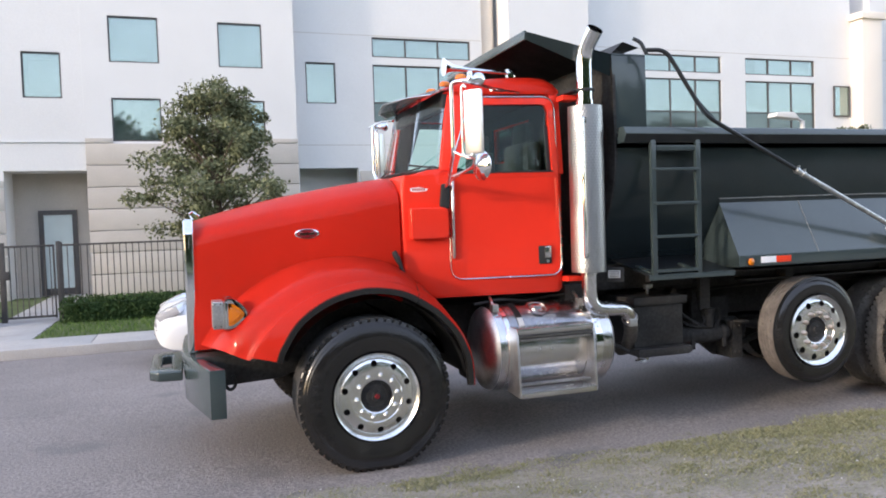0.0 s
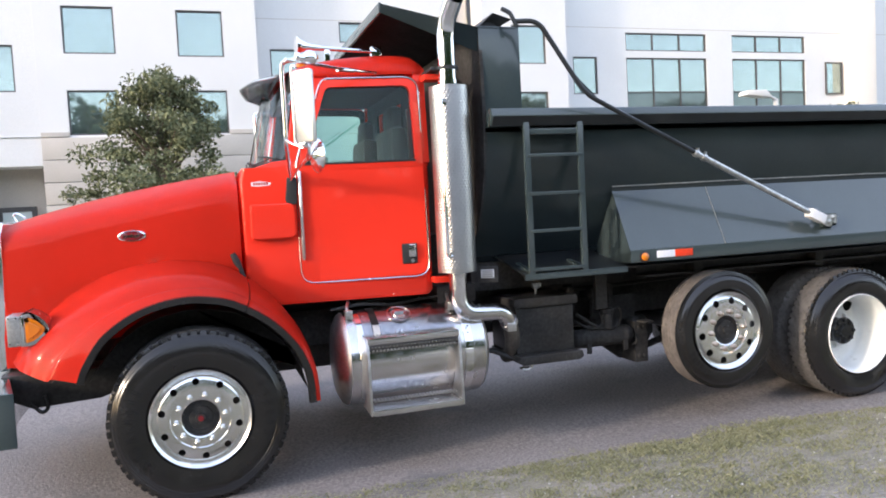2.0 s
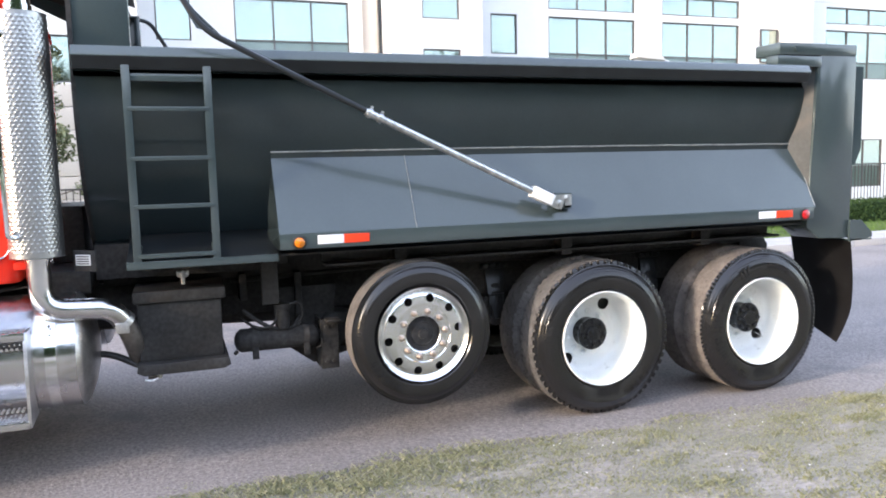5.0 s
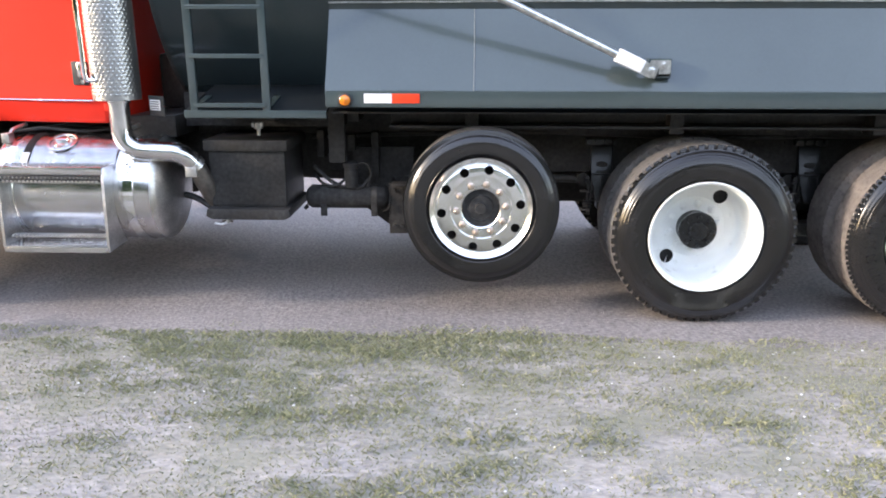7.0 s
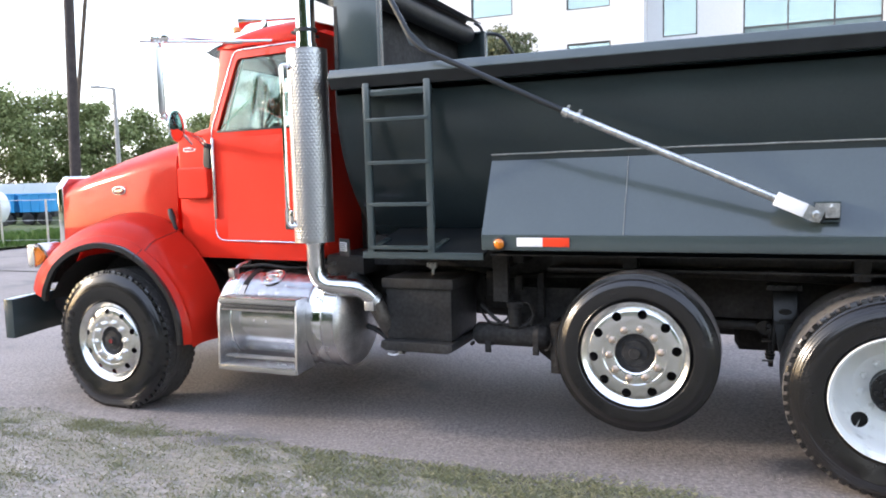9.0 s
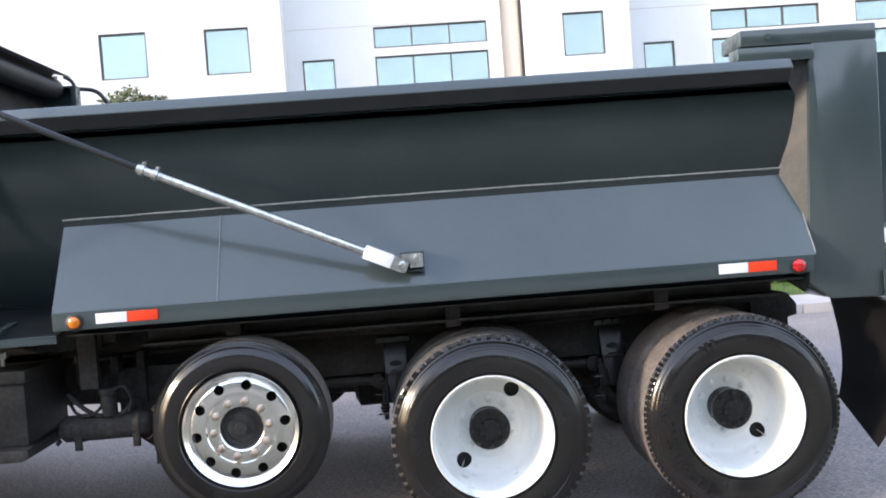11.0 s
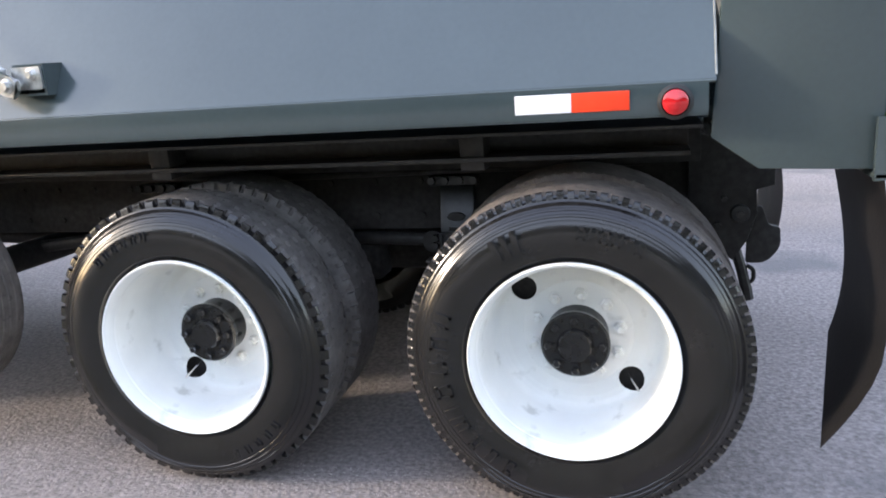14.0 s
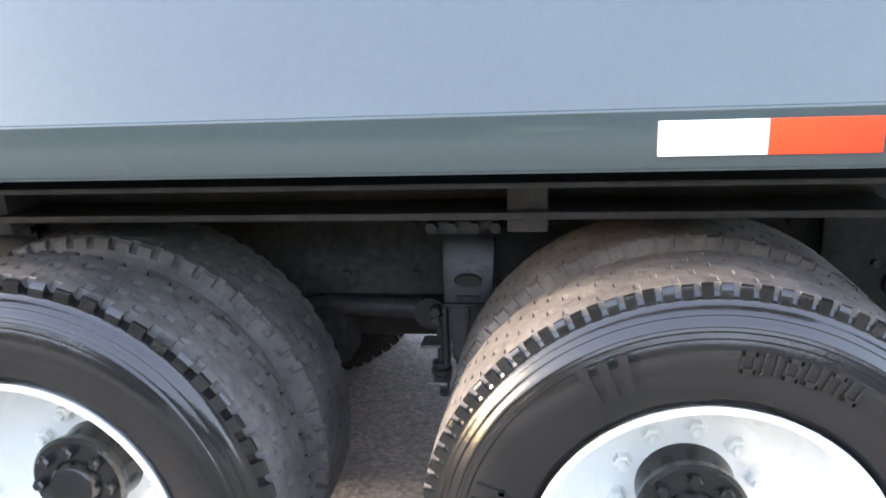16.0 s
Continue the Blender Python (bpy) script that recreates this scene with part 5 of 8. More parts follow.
across = [-1 + 2 * k / 24 for k in range(25)]
sheet(bm, [[(screen_x(MID + k * w, z), MID + k * w, z) for k in across] for z, w in ((2.06, 0.84), (2.67, 0.77))])
bmesh.ops.solidify(bm, geom=bm.faces[:], thickness=0.008)
pane = part("windscreen", bm, SCREEN_GLASS, cab, "clear curved windscreen", 40)
pane.visible_shadow = False
bm = B()
tube(bm, [(screen_x(MID + k * 0.84, 2.07) - 0.004, MID + k * 0.84, 2.072) for k in across], 0.012, 8)
part("windscreen_seal", bm, DARK_TRIM, cab)
for yy, d in ((0.95, -0.32), (1.55, -0.3)):
    bm = B()
    tube(bm, [(screen_x(yy, 2.08) - 0.03, yy, 2.075), (screen_x(yy + d, 2.1) - 0.022, yy + d, 2.10)], 0.006, 6)
    tube(bm, [(screen_x(q, 2.11) - 0.014, q, 2.10 + 0.03 * i / 4) for i, q in enumerate([yy + d - 0.12 + 0.08 * i for i in range(5)])], 0.008, 6)
    part("wiper", bm, DARK_TRIM, cab, "black windscreen wiper")
bm = B()
across = [0.44 + (2 * MID - 0.88) * k / 24 for k in range(25)]
def visor_edge(y):
    k = min(1.0, abs(y - MID) / 0.81)
    return 0.435 + 0.15 * k ** 1.25, 2.668 - 0.022 * k


def visor_row(u):
    row = []
    for y in across:
        fx, fz = visor_edge(y)
        k = abs(y - MID) / 0.83
        row.append((fx + (0.80 - fx) * u, y, fz + (2.745 - 0.055 * k * k - fz) * u + 0.012 * math.sin(math.pi * u)))
    return row


sheet(bm, [visor_row(i / 6) for i in range(7)])
bmesh.ops.solidify(bm, geom=bm.faces[:], thickness=0.006)
part("sun_visor", bm, GLOSS_BLACK, cab, "thin dark drop sun visor over the windscreen", 40)
bm = B()
tube(bm, [(visor_edge(y)[0] - 0.002, y, visor_edge(y)[1]) for y in across], 0.007, 8)
part("visor_lip", bm, ALU, cab, "bright metal edge of the visor", 60)
bm = B()
box(bm, 0.68, 0.74, 0.47, 2 * MID - 0.47, 2.545, 2.68, 0.01)
part("screen_header", bm, DARK_TRIM, cab, "black header above the windscreen")
for y in (0.52, 0.90, MID, 1.60, 1.98):
    bm = B()
    lathe(bm, [(0.034, 0.0), (0.032, 0.02), (0.022, 0.036), (0.0, 0.042)], 16)
    bmesh.ops.rotate(bm, cent=(0, 0, 0), matrix=Matrix.Rotation(radians(90), 3, "X"), verts=bm.verts)
    bmesh.ops.scale(bm, vec=(1.5, 0.9, 1.0), verts=bm.verts)
    bmesh.ops.translate(bm, vec=(0.86, y, 2.775), verts=bm.verts)
    part("marker_light", bm, AMBER, cab, "amber roof marker light", 50)
bm = B()
tube(bm, [(0.80, 0.75, 2.90), (0.83, 0.75, 2.90), (0.88, 0.75, 2.895), (1.0, 0.75, 2.885), (1.36, 0.75, 2.865)], [0.074, 0.048, 0.028, 0.017, 0.012], 20)
box(bm, 1.34, 1.42, 0.72, 0.78, 2.81, 2.90, 0.012)
box(bm, 1.0, 1.04, 0.735, 0.765, 2.79, 2.88, 0.006)
part("air_horn", bm, CHROME, cab, "chrome roof air horn", 40)


DOOR = rounded([(0.665, 1.235), (1.585, 1.235), (1.585, 2.625), (0.895, 2.625), (0.665, 2.03)], [0.10, 0.10, 0.10, 0.06, 0.1])
HOLE = rounded([(0.735, 2.045), (1.525, 2.045), (1.525, 2.565), (0.925, 2.565), (0.735, 2.06)], [0.02, 0.02, 0.06, 0.04, 0.01])
UPPER = rounded([(0.675, 2.0), (1.575, 2.0), (1.575, 2.615), (0.90, 2.615), (0.675, 2.04)], [0.01, 0.01, 0.09, 0.06, 0.02])
LOWER = rounded([(0.675, 1.245), (1.575, 1.245), (1.575, 1.998), (0.675, 1.998)], [0.09, 0.09, 0.01, 0.01])


def door(y):
    lo = lambda a, b: (min(y(a), y(b)), max(y(a), y(b)))
    s = 1 if y(0) < y(1) else -1
    bm = B()
    prism(bm, LOWER, "y", *lo(0.346, 0.40))
    plate_ring(bm, UPPER, HOLE, *lo(0.346, 0.385))
    lean_in(bm)
    d = part("door", bm, RED, cab, "red cab door with a bright seal")
    bm = B()
    tube(bm, [(p[0], y(0.345), p[1]) for p in DOOR + DOOR[:1]], 0.0065, 6, False)
    lean_in(bm)
    part("door_seal", bm, ALU, cab, "bright metal door edge trim", 60)
    bm = B()
    prism(bm, HOLE, "y", *lo(0.362, 0.368))
    lean_in(bm)
    g = part("door_window", bm, CAB_GLASS, cab, "tinted side window")
    inner = B()
    mx, mz = sum(p[0] for p in HOLE) / len(HOLE), sum(p[1] for p in HOLE) / len(HOLE)
    plate_ring(inner, UPPER, [(mx + (p[0] - mx) * 0.982, mz + (p[1] - mz) * 0.978) for p in HOLE], *lo(0.386, 0.396))
    lean_in(inner)
    part("window_lining", inner, DARK_TRIM, cab, "dark lining round the window")
    g.visible_shadow = False
    bm = B()
    box(bm, 0.735, 1.525, *lo(0.340, 0.350), 2.034, 2.048, 0.003)
    for x in (1.49,):
        box(bm, x, x + 0.03, *lo(0.36, 0.38), 2.05, 2.40, 0.004)
    lean_in(bm)
    part("window_seal", bm, DARK_TRIM, cab, "black window seal")
    bm = B()
    box(bm, 1.39, 1.50, *lo(0.339, 0.352), 1.325, 1.465, 0.008)
    part("handle_recess", bm, DARK_TRIM, cab, "black door handle recess")
    bm = B()
    box(bm, 1.435, 1.488, *lo(0.327, 0.345), 1.37, 1.46, 0.008)
    lathe(bm, [(0.0, -0.004), (0.014, -0.004), (0.016, 0.006)], 14, (1.462, y(0.338), 1.345))
    part("door_handle", bm, ALU, cab, "bright paddle door handle with a lock")
    bm = B()
    prism(bm, rounded([(0.345, 1.55), (0.645, 1.55), (0.645, 1.785), (0.345, 1.785)], [0.03, 0.05, 0.05, 0.02], 4), "y", *lo(0.292, 0.37))
    bevel_all(bm, 0.022, 3)
    part("side_box", bm, RED, cab, "red raised box on the cowl side")
    bm = B()
    prism(bm, rounded([(0.585, 1.79), (0.66, 1.77), (0.672, 1.955), (0.605, 1.965)], [0.02] * 4, 4), "y", *lo(0.315, 0.37))
    bevel_all(bm, 0.01, 2)
    part("mirror_base", bm, DARK_TRIM, cab, "black mirror mount")
    bm = B()
    tube(bm, [(0.688, y(0.330), 1.395), (0.688, y(0.330), 1.41), (0.690, y(0.330), 1.70), (0.692, y(0.331), 1.99), (0.692, y(0.331), 2.0)], [0.006, 0.013, 0.013, 0.013, 0.006], 10)
    part("hinge_strip", bm, ALU_DULL, cab, "dull bright hinge strip along the door", 50)
    bm = B()
    for i in range(10):
        lathe(bm, [(0.0, -0.004), (0.006, -0.003), (0.008, 0.003)], 8, (0.80 + i * 0.08, y(0.438), 2.655))
    for i in range(12):
        lathe(bm, [(0.0, -0.003), (0.005, -0.003), (0.007, 0.003)], 8, (1.605, y(0.37), 1.18 + i * 0.07))
    tagged(part("rivets", bm, RED, cab), "red rivet heads", kind="stuff")
    # mirrors on their tubular bracket
    bm = B()
    if s > 0:
        tube(bm, bend([(1.30, y(0.44), 2.655), (1.05, y(0.30), 2.65), (0.735, y(-0.05), 2.625), (0.62, y(-0.11), 2.63)], 5, 0.05), 0.010, 10)
        tube(bm, [(1.0, y(0.27), 2.645), (1.12, y(0.34), 2.65)], 0.016, 8)
        tube(bm, bend([(0.90, y(0.43), 2.69), (0.80, y(0.10), 2.665), (0.70, y(-0.06), 2.645)], 5, 0.05), 0.009, 8)
    else:
        tube(bm, bend([(0.74, y(0.42), 2.65), (0.70, y(0.10), 2.68), (0.62, y(-0.06), 2.645)], 5, 0.05), 0.010, 10)
    tube(bm, bend([(0.70, y(-0.05), 2.645), (0.617, y(0.077), 2.65), (0.617, y(0.077), 2.16), (0.655, y(0.31), 1.955)], 5, 0.04), 0.014, 10)
    tube(bm, bend([(0.617, y(0.077), 2.17), (0.66, y(0.02), 2.13), (0.73, y(-0.04), 2.13)], 5, 0.04), 0.009, 8)
    tube(bm, bend([(0.735, y(-0.05), 2.13), (0.74, y(0.0), 2.06), (0.70, y(0.30), 2.0), (0.672, y(0.44), 1.93)], 5, 0.04), 0.010, 10)
    for px, py, pz in ((0.70, -0.07, 2.65), (0.735, -0.05, 2.645), (0.72, -0.045, 2.13)):
        tube(bm, [(px, y(py), pz - 0.02), (px, y(py), pz - 0.014), (px, y(py), pz + 0.02), (px, y(py), pz + 0.028)], [0.016, 0.022, 0.022, 0.014], 12)
    tube(bm, bend([(0.69, y(-0.02), 2.60), (0.675, y(0.0), 2.625), (0.665, y(0.01), 2.60), (0.665, y(0.01), 2.14), (0.69, y(-0.02), 2.11), (0.73, y(-0.05), 2.115)], 4, 0.03), 0.008, 8)
    lathe(bm, [(0.0, -0.018), (0.03, -0.012), (0.044, 0.0), (0.046, 0.008), (0.0, 0.012)], 20, (0.775, y(-0.06), 2.655))
    br = part("mirror_bracket", bm, CHROME, cab, "chrome tubular mirror bracket", 50)
    turn = Matrix.Translation((0.728, y(-0.055), 2.36)) @ Matrix.Rotation(radians(-49 * s), 4, "Z")
    bm = B()
    box(bm, -0.069, 0.069, -0.024, 0.018, -0.222, 0.222, 0.016, turn)
    part("mirror_head", bm, SATIN, br, "bright rectangular mirror housing")
    bm = B()
    box(bm, -0.058, 0.058, 0.016 * s, 0.023 * s, -0.208, 0.208, 0.003, turn)
    part("mirror_glass", bm, MIRROR, br, "mirror glass")
    bm = B()
    lathe(bm, [(0.0, -0.038), (0.055, -0.030), (0.093, -0.010), (0.108, 0.004), (0.106, 0.012), (0.097, 0.012)], 32)
    m = Matrix.Translation((0.790, y(-0.008), 2.062)) @ Matrix.Rotation(radians(-77 * s), 4, "Z") @ Matrix.Diagonal((1, s, 1, 1))
    bmesh.ops.transform(bm, matrix=m, verts=bm.verts)
    tube(bm, bend([(0.775, y(-0.015), 2.06), (0.74, y(0.10), 2.045), (0.69, y(0.38), 2.0), (0.675, y(0.45), 1.93)], 4, 0.05), 0.009, 8)
    part("round_mirror", bm, CHROME, br, "round convex spot mirror", 40)
    bm = B()
    lathe(bm, [(0.099, 0.010), (0.066, 0.016), (0.0, 0.020)], 32)
    bmesh.ops.transform(bm, matrix=m, verts=bm.verts)
    part("round_glass", bm, MIRROR, br, "convex mirror glass", 40)


flank(door)
bm = B()
box(bm, 0.50, 0.86, 0.45, 2.05, 1.75, 2.09, 0.05)
part("dashboard", bm, DARK_TRIM, cab, "dark dashboard", 40)
for y in (0.78, 1.72):
    bm = B()
    box(bm, 1.02, 1.50, y - 0.26, y + 0.26, 1.55, 1.70, 0.06)
    box(bm, 1.40, 1.54, y - 0.25, y + 0.25, 1.62, 2.30, 0.06)
    box(bm, 1.44, 1.53, y - 0.14, y + 0.14, 2.28, 2.46, 0.04)
    box(bm, 1.1, 1.4, y - 0.15, y + 0.15, 1.2, 1.56, 0.03)
    part("seat", bm, GREY_TRIM, cab, "grey high-backed cab seat", 40)
bm = B()
ring = [(0.85 - 0.175 * math.sin(a), 0.78 + 0.22 * math.cos(a), 1.975 + 0.135 * math.sin(a)) for a in [2 * math.pi * k / 28 for k in range(29)]]
tube(bm, ring, 0.016, 8, False)
tube(bm, [(0.85, 0.57, 1.975), (0.84, 0.78, 1.955), (0.85, 0.99, 1.975)], 0.013, 6)
tube(bm, [(0.84, 0.78, 1.955), (0.74, 0.78, 1.83)], 0.022, 8)
part("steering_wheel", bm, DARK_TRIM, cab, "black steering wheel", 60)
# dark lining inside the cab
bm = B()
box(bm, 1.575, 1.595, CAB0 + 0.09, CAB1 - 0.09, 1.2, 2.19)
box(bm, 1.575, 1.595, CAB0 + 0.12, CAB1 - 0.12, 2.51, 2.64)
for y0, y1 in ((CAB0 + 0.09, 0.85), (1.65, CAB1 - 0.09)):
    box(bm, 1.575, 1.595, y0, y1, 2.19, 2.51)
box(bm, 0.95, 1.59, CAB0 + 0.13, CAB1 - 0.13, 2.62, 2.635)
for y0 in (CAB0 + 0.05, CAB1 - 0.06):
    box(bm, 0.72, 1.55, y0, y0 + 0.01, 1.2, 2.02)
part("lining", bm, DARK_TRIM, cab, "dark cab lining")
# the cab narrows towards its nose
for ob in (cab, *cab.children):
    if "mirror_bracket" in ob.name:
        continue
    for v in ob.data.vertices:
        off = v.co.y - MID
        w = min(1.0, max(0.0, (abs(off) - 0.45) / 0.35))
        k = 0.115 * min(1.15, max(0.0, (1.48 - v.co.x) / 0.83)) * w
        v.co.y -= math.copysign(k, off)
        v.co.x += 0.36 * k
on_cowl = Matrix.Translation((0.415, 0.4935, 1.905)) @ Matrix.Rotation(radians(-6.6), 4, "Z")
bm = B()
prism(bm, rounded([(0.0, 0.006), (0.04, 0.0), (0.12, 0.006), (0.135, 0.022), (0.06, 0.036), (0.0, 0.03)], [0.004] * 6, 2), "y", -0.006, 0.004)
bmesh.ops.transform(bm, matrix=on_cowl, verts=bm.verts)
part("sticker", bm, WHITE, cab, "small pale dealer decal")
bm = B()
for i in range(6):
    box(bm, 0.014 + i * 0.017, 0.026 + i * 0.017, -0.0075, -0.004, 0.010, 0.026, 0, on_cowl)
part("decal_bars", bm, LENS_RED, cab, "dark bars on the decal")

bm = B()
box(bm, 1.66, 1.96, 0.45, 2.05, 1.0, 1.14, 0.02)
box(bm, 1.70, 1.90, 0.9, 1.6, 1.14, 1.5, 0.03)
part("rear_deck", bm, BLACK, truck, "black deck and hoist tank behind the cab")

# ---- exhaust stack ----
bm = B()
around, courses = 32, 60
seg, up = around * 6, courses * 4
rows = []
for j in range(up + 1):
    z = 1.258 + (2.515 - 1.258) * j / up
    row = []
    for k in range(seg + 1):
        a = 2 * math.pi * k / seg
        u, v = k / 6 + 0.5 * ((j // 4) % 2), j / 4
        proud = max(0.0, 1.0 - ((u % 1.0 - 0.5) ** 2 / 0.085 + (v % 1.0 - 0.5) ** 2 / 0.10))
        r = 0.131 + (0.0 if j < 5 or j > up - 5 else 0.0034 * proud)
        row.append((1.735 + r * math.cos(a), 0.19 + r * math.sin(a), z))
    rows.append(row)
sheet(bm, rows)
bmesh.ops.remove_doubles(bm, verts=bm.verts, dist=0.0002)
seg = 52
for z in (1.256, 2.517):
    v = [bm.verts.new((1.735 + 0.134 * math.cos(2 * math.pi * k / seg), 0.19 + 0.134 * math.sin(2 * math.pi * k / seg), z)) for k in range(seg)]
    bm.faces.new(v)
stack = part("exhaust_silencer", bm, SHIELD, truck, "dimpled bright exhaust heat shield", 50)
bm = B()
tube(bm, bend([(1.735, 0.19, 2.51), (1.735, 0.19, 2.93), (1.765, 0.06, 3.075)], 9, 0.19), 0.062, 24, False)
tube(bm, bend([(1.735, 0.19, 2.53), (1.735, 0.19, 2.93), (1.7645, 0.0615, 3.073)], 9, 0.19), 0.057, 24, False)
tube(bm, [(1.735, 0.19, 2.51), (1.735, 0.19, 2.56)], 0.068, 24)
part("stack_pipe", bm, CHROME, stack, "chrome curved exhaust tip", 50)
bm = B()
tube(bm, [(1.735, 0.19, 2.63), (1.735, 0.19, 2.65)], 0.075, 24)
box(bm, 1.62, 1.70, 0.19, 0.42, 2.63, 2.65, 0.004)
part("stack_clamp", bm, DARK_TRIM, stack, "dark exhaust clamp")
bm = B()
tube(bm, bend([(1.735, 0.19, 1.26), (1.735, 0.19, 0.965), (2.07, 0.22, 0.945), (2.14, 0.265, 0.845)], 8, 0.13), 0.06, 24)
tube(bm, [(1.735, 0.19, 1.235), (1.735, 0.19, 1.262)], 0.068, 24)
part("exhaust_elbow", bm, ALU, stack, "polished exhaust elbow", 50)
bm = B()
tube(bm, [(2.12, 0.25, 0.872), (2.14, 0.262, 0.848)], 0.064, 20)
box(bm, 2.09, 2.16, 0.19, 0.23, 0.80, 0.86, 0.006)
part("exhaust_clamp", bm, ALU_DULL, stack, "rusty pale exhaust clamp")
bm = B()
tube(bm, bend([(2.135, 0.262, 0.85), (2.17, 0.30, 0.74), (2.20, 0.40, 0.60), (2.22, 0.55, 0.56)], 6, 0.08), 0.056, 20)
part("exhaust_pipe", bm, PIPE_DARK, stack, "smoked steel exhaust pipe", 50)
bm = B()
tube(bm, bend([(1.675, 0.09, 2.40), (1.628, 0.045, 2.42), (1.628, 0.045, 1.37), (1.675, 0.09, 1.37)], 5, 0.05), 0.013, 10)
for z in (2.40, 1.385):
    lathe(bm, [(0.0, -0.012), (0.022, -0.012), (0.026, 0.01)], 14, (1.672, 0.085, z))
part("grab_handle", bm, CHROME, stack, "chrome vertical grab handle")
for z in (1.20, 2.60):
    bm = B()
    box(bm, 1.60, 1.72, 0.28, 0.40, z - 0.02, z + 0.02, 0.006)
    part("stack_bracket", bm, RED, stack, "red stack bracket")

# ---- fuel tanks with steps ----
TX, TY, TZ, TR = 0.028, 0.435, 0.695, 0.325


def fuel_tank(y):
    s = 1 if y(0) < y(1) else -1
    lo = lambda a, b: (min(y(a), y(b)), max(y(a), y(b)))

    def round_x(bm, prof, seg=56):
        rings = lathe(bm, prof, seg)
        m = Matrix.Translation((TX, y(TY), TZ)) @ Matrix.Rotation(radians(-90), 4, "Z")
        for ring in rings:
            bmesh.ops.transform(bm, matrix=m, verts=ring)
    bm = B()
    round_x(bm, [(TR - 0.006, 0.925), (TR, 0.955), (TR, 1.845), (TR - 0.003, 1.862)])
    tank = part("fuel_tank", bm, ALU, truck, "polished cylindrical aluminium fuel tank", 40)
    for prof in ([(0.0, 0.85), (0.15, 0.856), (0.25, 0.872), (TR - 0.022, 0.90), (TR - 0.006, 0.925)],
                 [(TR - 0.003, 1.862), (TR - 0.014, 1.878), (TR - 0.04, 1.895), (0.24, 1.915), (0.2, 1.93), (0.1, 1.952), (0.0, 1.96)]):
        bm = B()
        round_x(bm, prof)
        part("end_cap", bm, ALU_DULL, tank, "dull domed end cap", 40)
    for x in (0.985, 1.71):
        bm = B()
        round_x(bm, [(TR + 0.001, x), (TR + 0.006, x + 0.002), (TR + 0.006, x + 0.058), (TR + 0.001, x + 0.06)])
        for z in (0.05, 0.0):
            lathe(bm, [(0, -0.005), (0.008, -0.004), (0.008, 0.004)], 8, (TX + x + 0.03, y(TY - 0.296), TZ + 0.14 + z))
        part("tank_strap", bm, CHROME, tank, "bright tank strap", 40)
    bm = B()
    arc = [(y(TY + (TR + 0.012) * math.cos(radians(a))), TZ + (TR + 0.012) * math.sin(radians(a))) for a in range(95, 152, 7)]
    sheet(bm, [[(x, p, q) for p, q in arc] for x in (1.055, 1.685)])
    bmesh.ops.solidify(bm, geom=bm.faces[:], thickness=0.006)
    part("tank_cover", bm, ALU, tank, "polished tank top cover", 40)
    bm = B()
    rr = lathe(bm, [(0.0, -0.012), (0.045, -0.012), (0.05, -0.006), (0.052, 0.02)], 24)
    lathe(bm, [(0.085, 0.0), (0.088, -0.008), (0.078, -0.01), (0.074, 0.0)], 32)
    box(bm, -0.035, 0.035, -0.03, -0.01, -0.01, 0.01, 0.004)
    a = radians(118)
    m = Matrix.Translation((1.325, y(TY + (TR + 0.01) * math.cos(a)), TZ + (TR + 0.01) * math.sin(a))) @ Matrix.Rotation(-s * radians(62), 4, "X") @ Matrix.Diagonal((1, s, 1, 1))
    bmesh.ops.transform(bm, matrix=m, verts=bm.verts)
    part("filler_cap", bm, ALU, tank, "round aluminium filler cap in a neck ring", 40)
    # step frame
    for x in (1.045, 1.668):
        bm = B()
        prism(bm, [(y(0.20), 0.885), (y(0.045), 0.88), (y(0.02), 0.82), (y(-0.005), 0.42), (y(0.0), 0.385), (y(0.22), 0.40), (y(0.13), 0.56), (y(0.115), 0.695), (y(0.13), 0.79)], "x", x - 0.008, x + 0.008)
        part("step_side", bm, ALU_DULL, tank, "brushed aluminium step side plate")
    for z, y0, y1, h in ((0.862, 0.025, 0.19, 0.045), (0.40, -0.008, 0.20, 0.04)):
        bm = B()
        box(bm, 1.045, 1.668, *lo(y0, y1), z - h / 2, z + h / 2, 0.006)
        for i in range(26):
            for k in range(4):
                lathe_at = (1.062 + i * 0.0236, y(y0 + 0.025 + k * 0.04), z + h / 2)
                box(bm, lathe_at[0] - 0.005, lathe_at[0] + 0.005, lathe_at[1] - 0.006, lathe_at[1] + 0.006, lathe_at[2] - 0.002, lathe_at[2] + 0.006)
        part("step_tread", bm, ALU, tank, "serrated aluminium step tread", 30)
    bm = B()
    for i in range(24):
        tube(bm, [(1.08 + i * 0.024, y(0.02), 0.80), (1.08 + i * 0.024, y(0.075), 0.80)], 0.008, 6)
        tube(bm, [(1.08 + i * 0.024, y(0.03), 0.47), (1.08 + i * 0.024, y(0.09), 0.47)], 0.008, 6)
    tagged(part("step_grate", bm, ALU_DULL, tank), "dull serrated grating", kind="stuff")
    # the open gap under the upper tread: its darkness drawn as a black strip
    bm = B()
    box(bm, 1.055, 1.658, *lo(0.024, 0.034), 0.798, 0.836, 0.002)
    strip = part("grating_strip", bm, BLACK, tank, "black strip standing in for the shaded gap beneath the upper tread")
    bm = B()
    for i in range(25):
        box(bm, 1.066 + i * 0.0240, 1.076 + i * 0.0240, *lo(0.018, 0.026), 0.818, 0.829, 0.002)
    tagged(part("teeth", bm, ALU, strip), "bright row of small teeth", kind="stuff")
    bm = B()
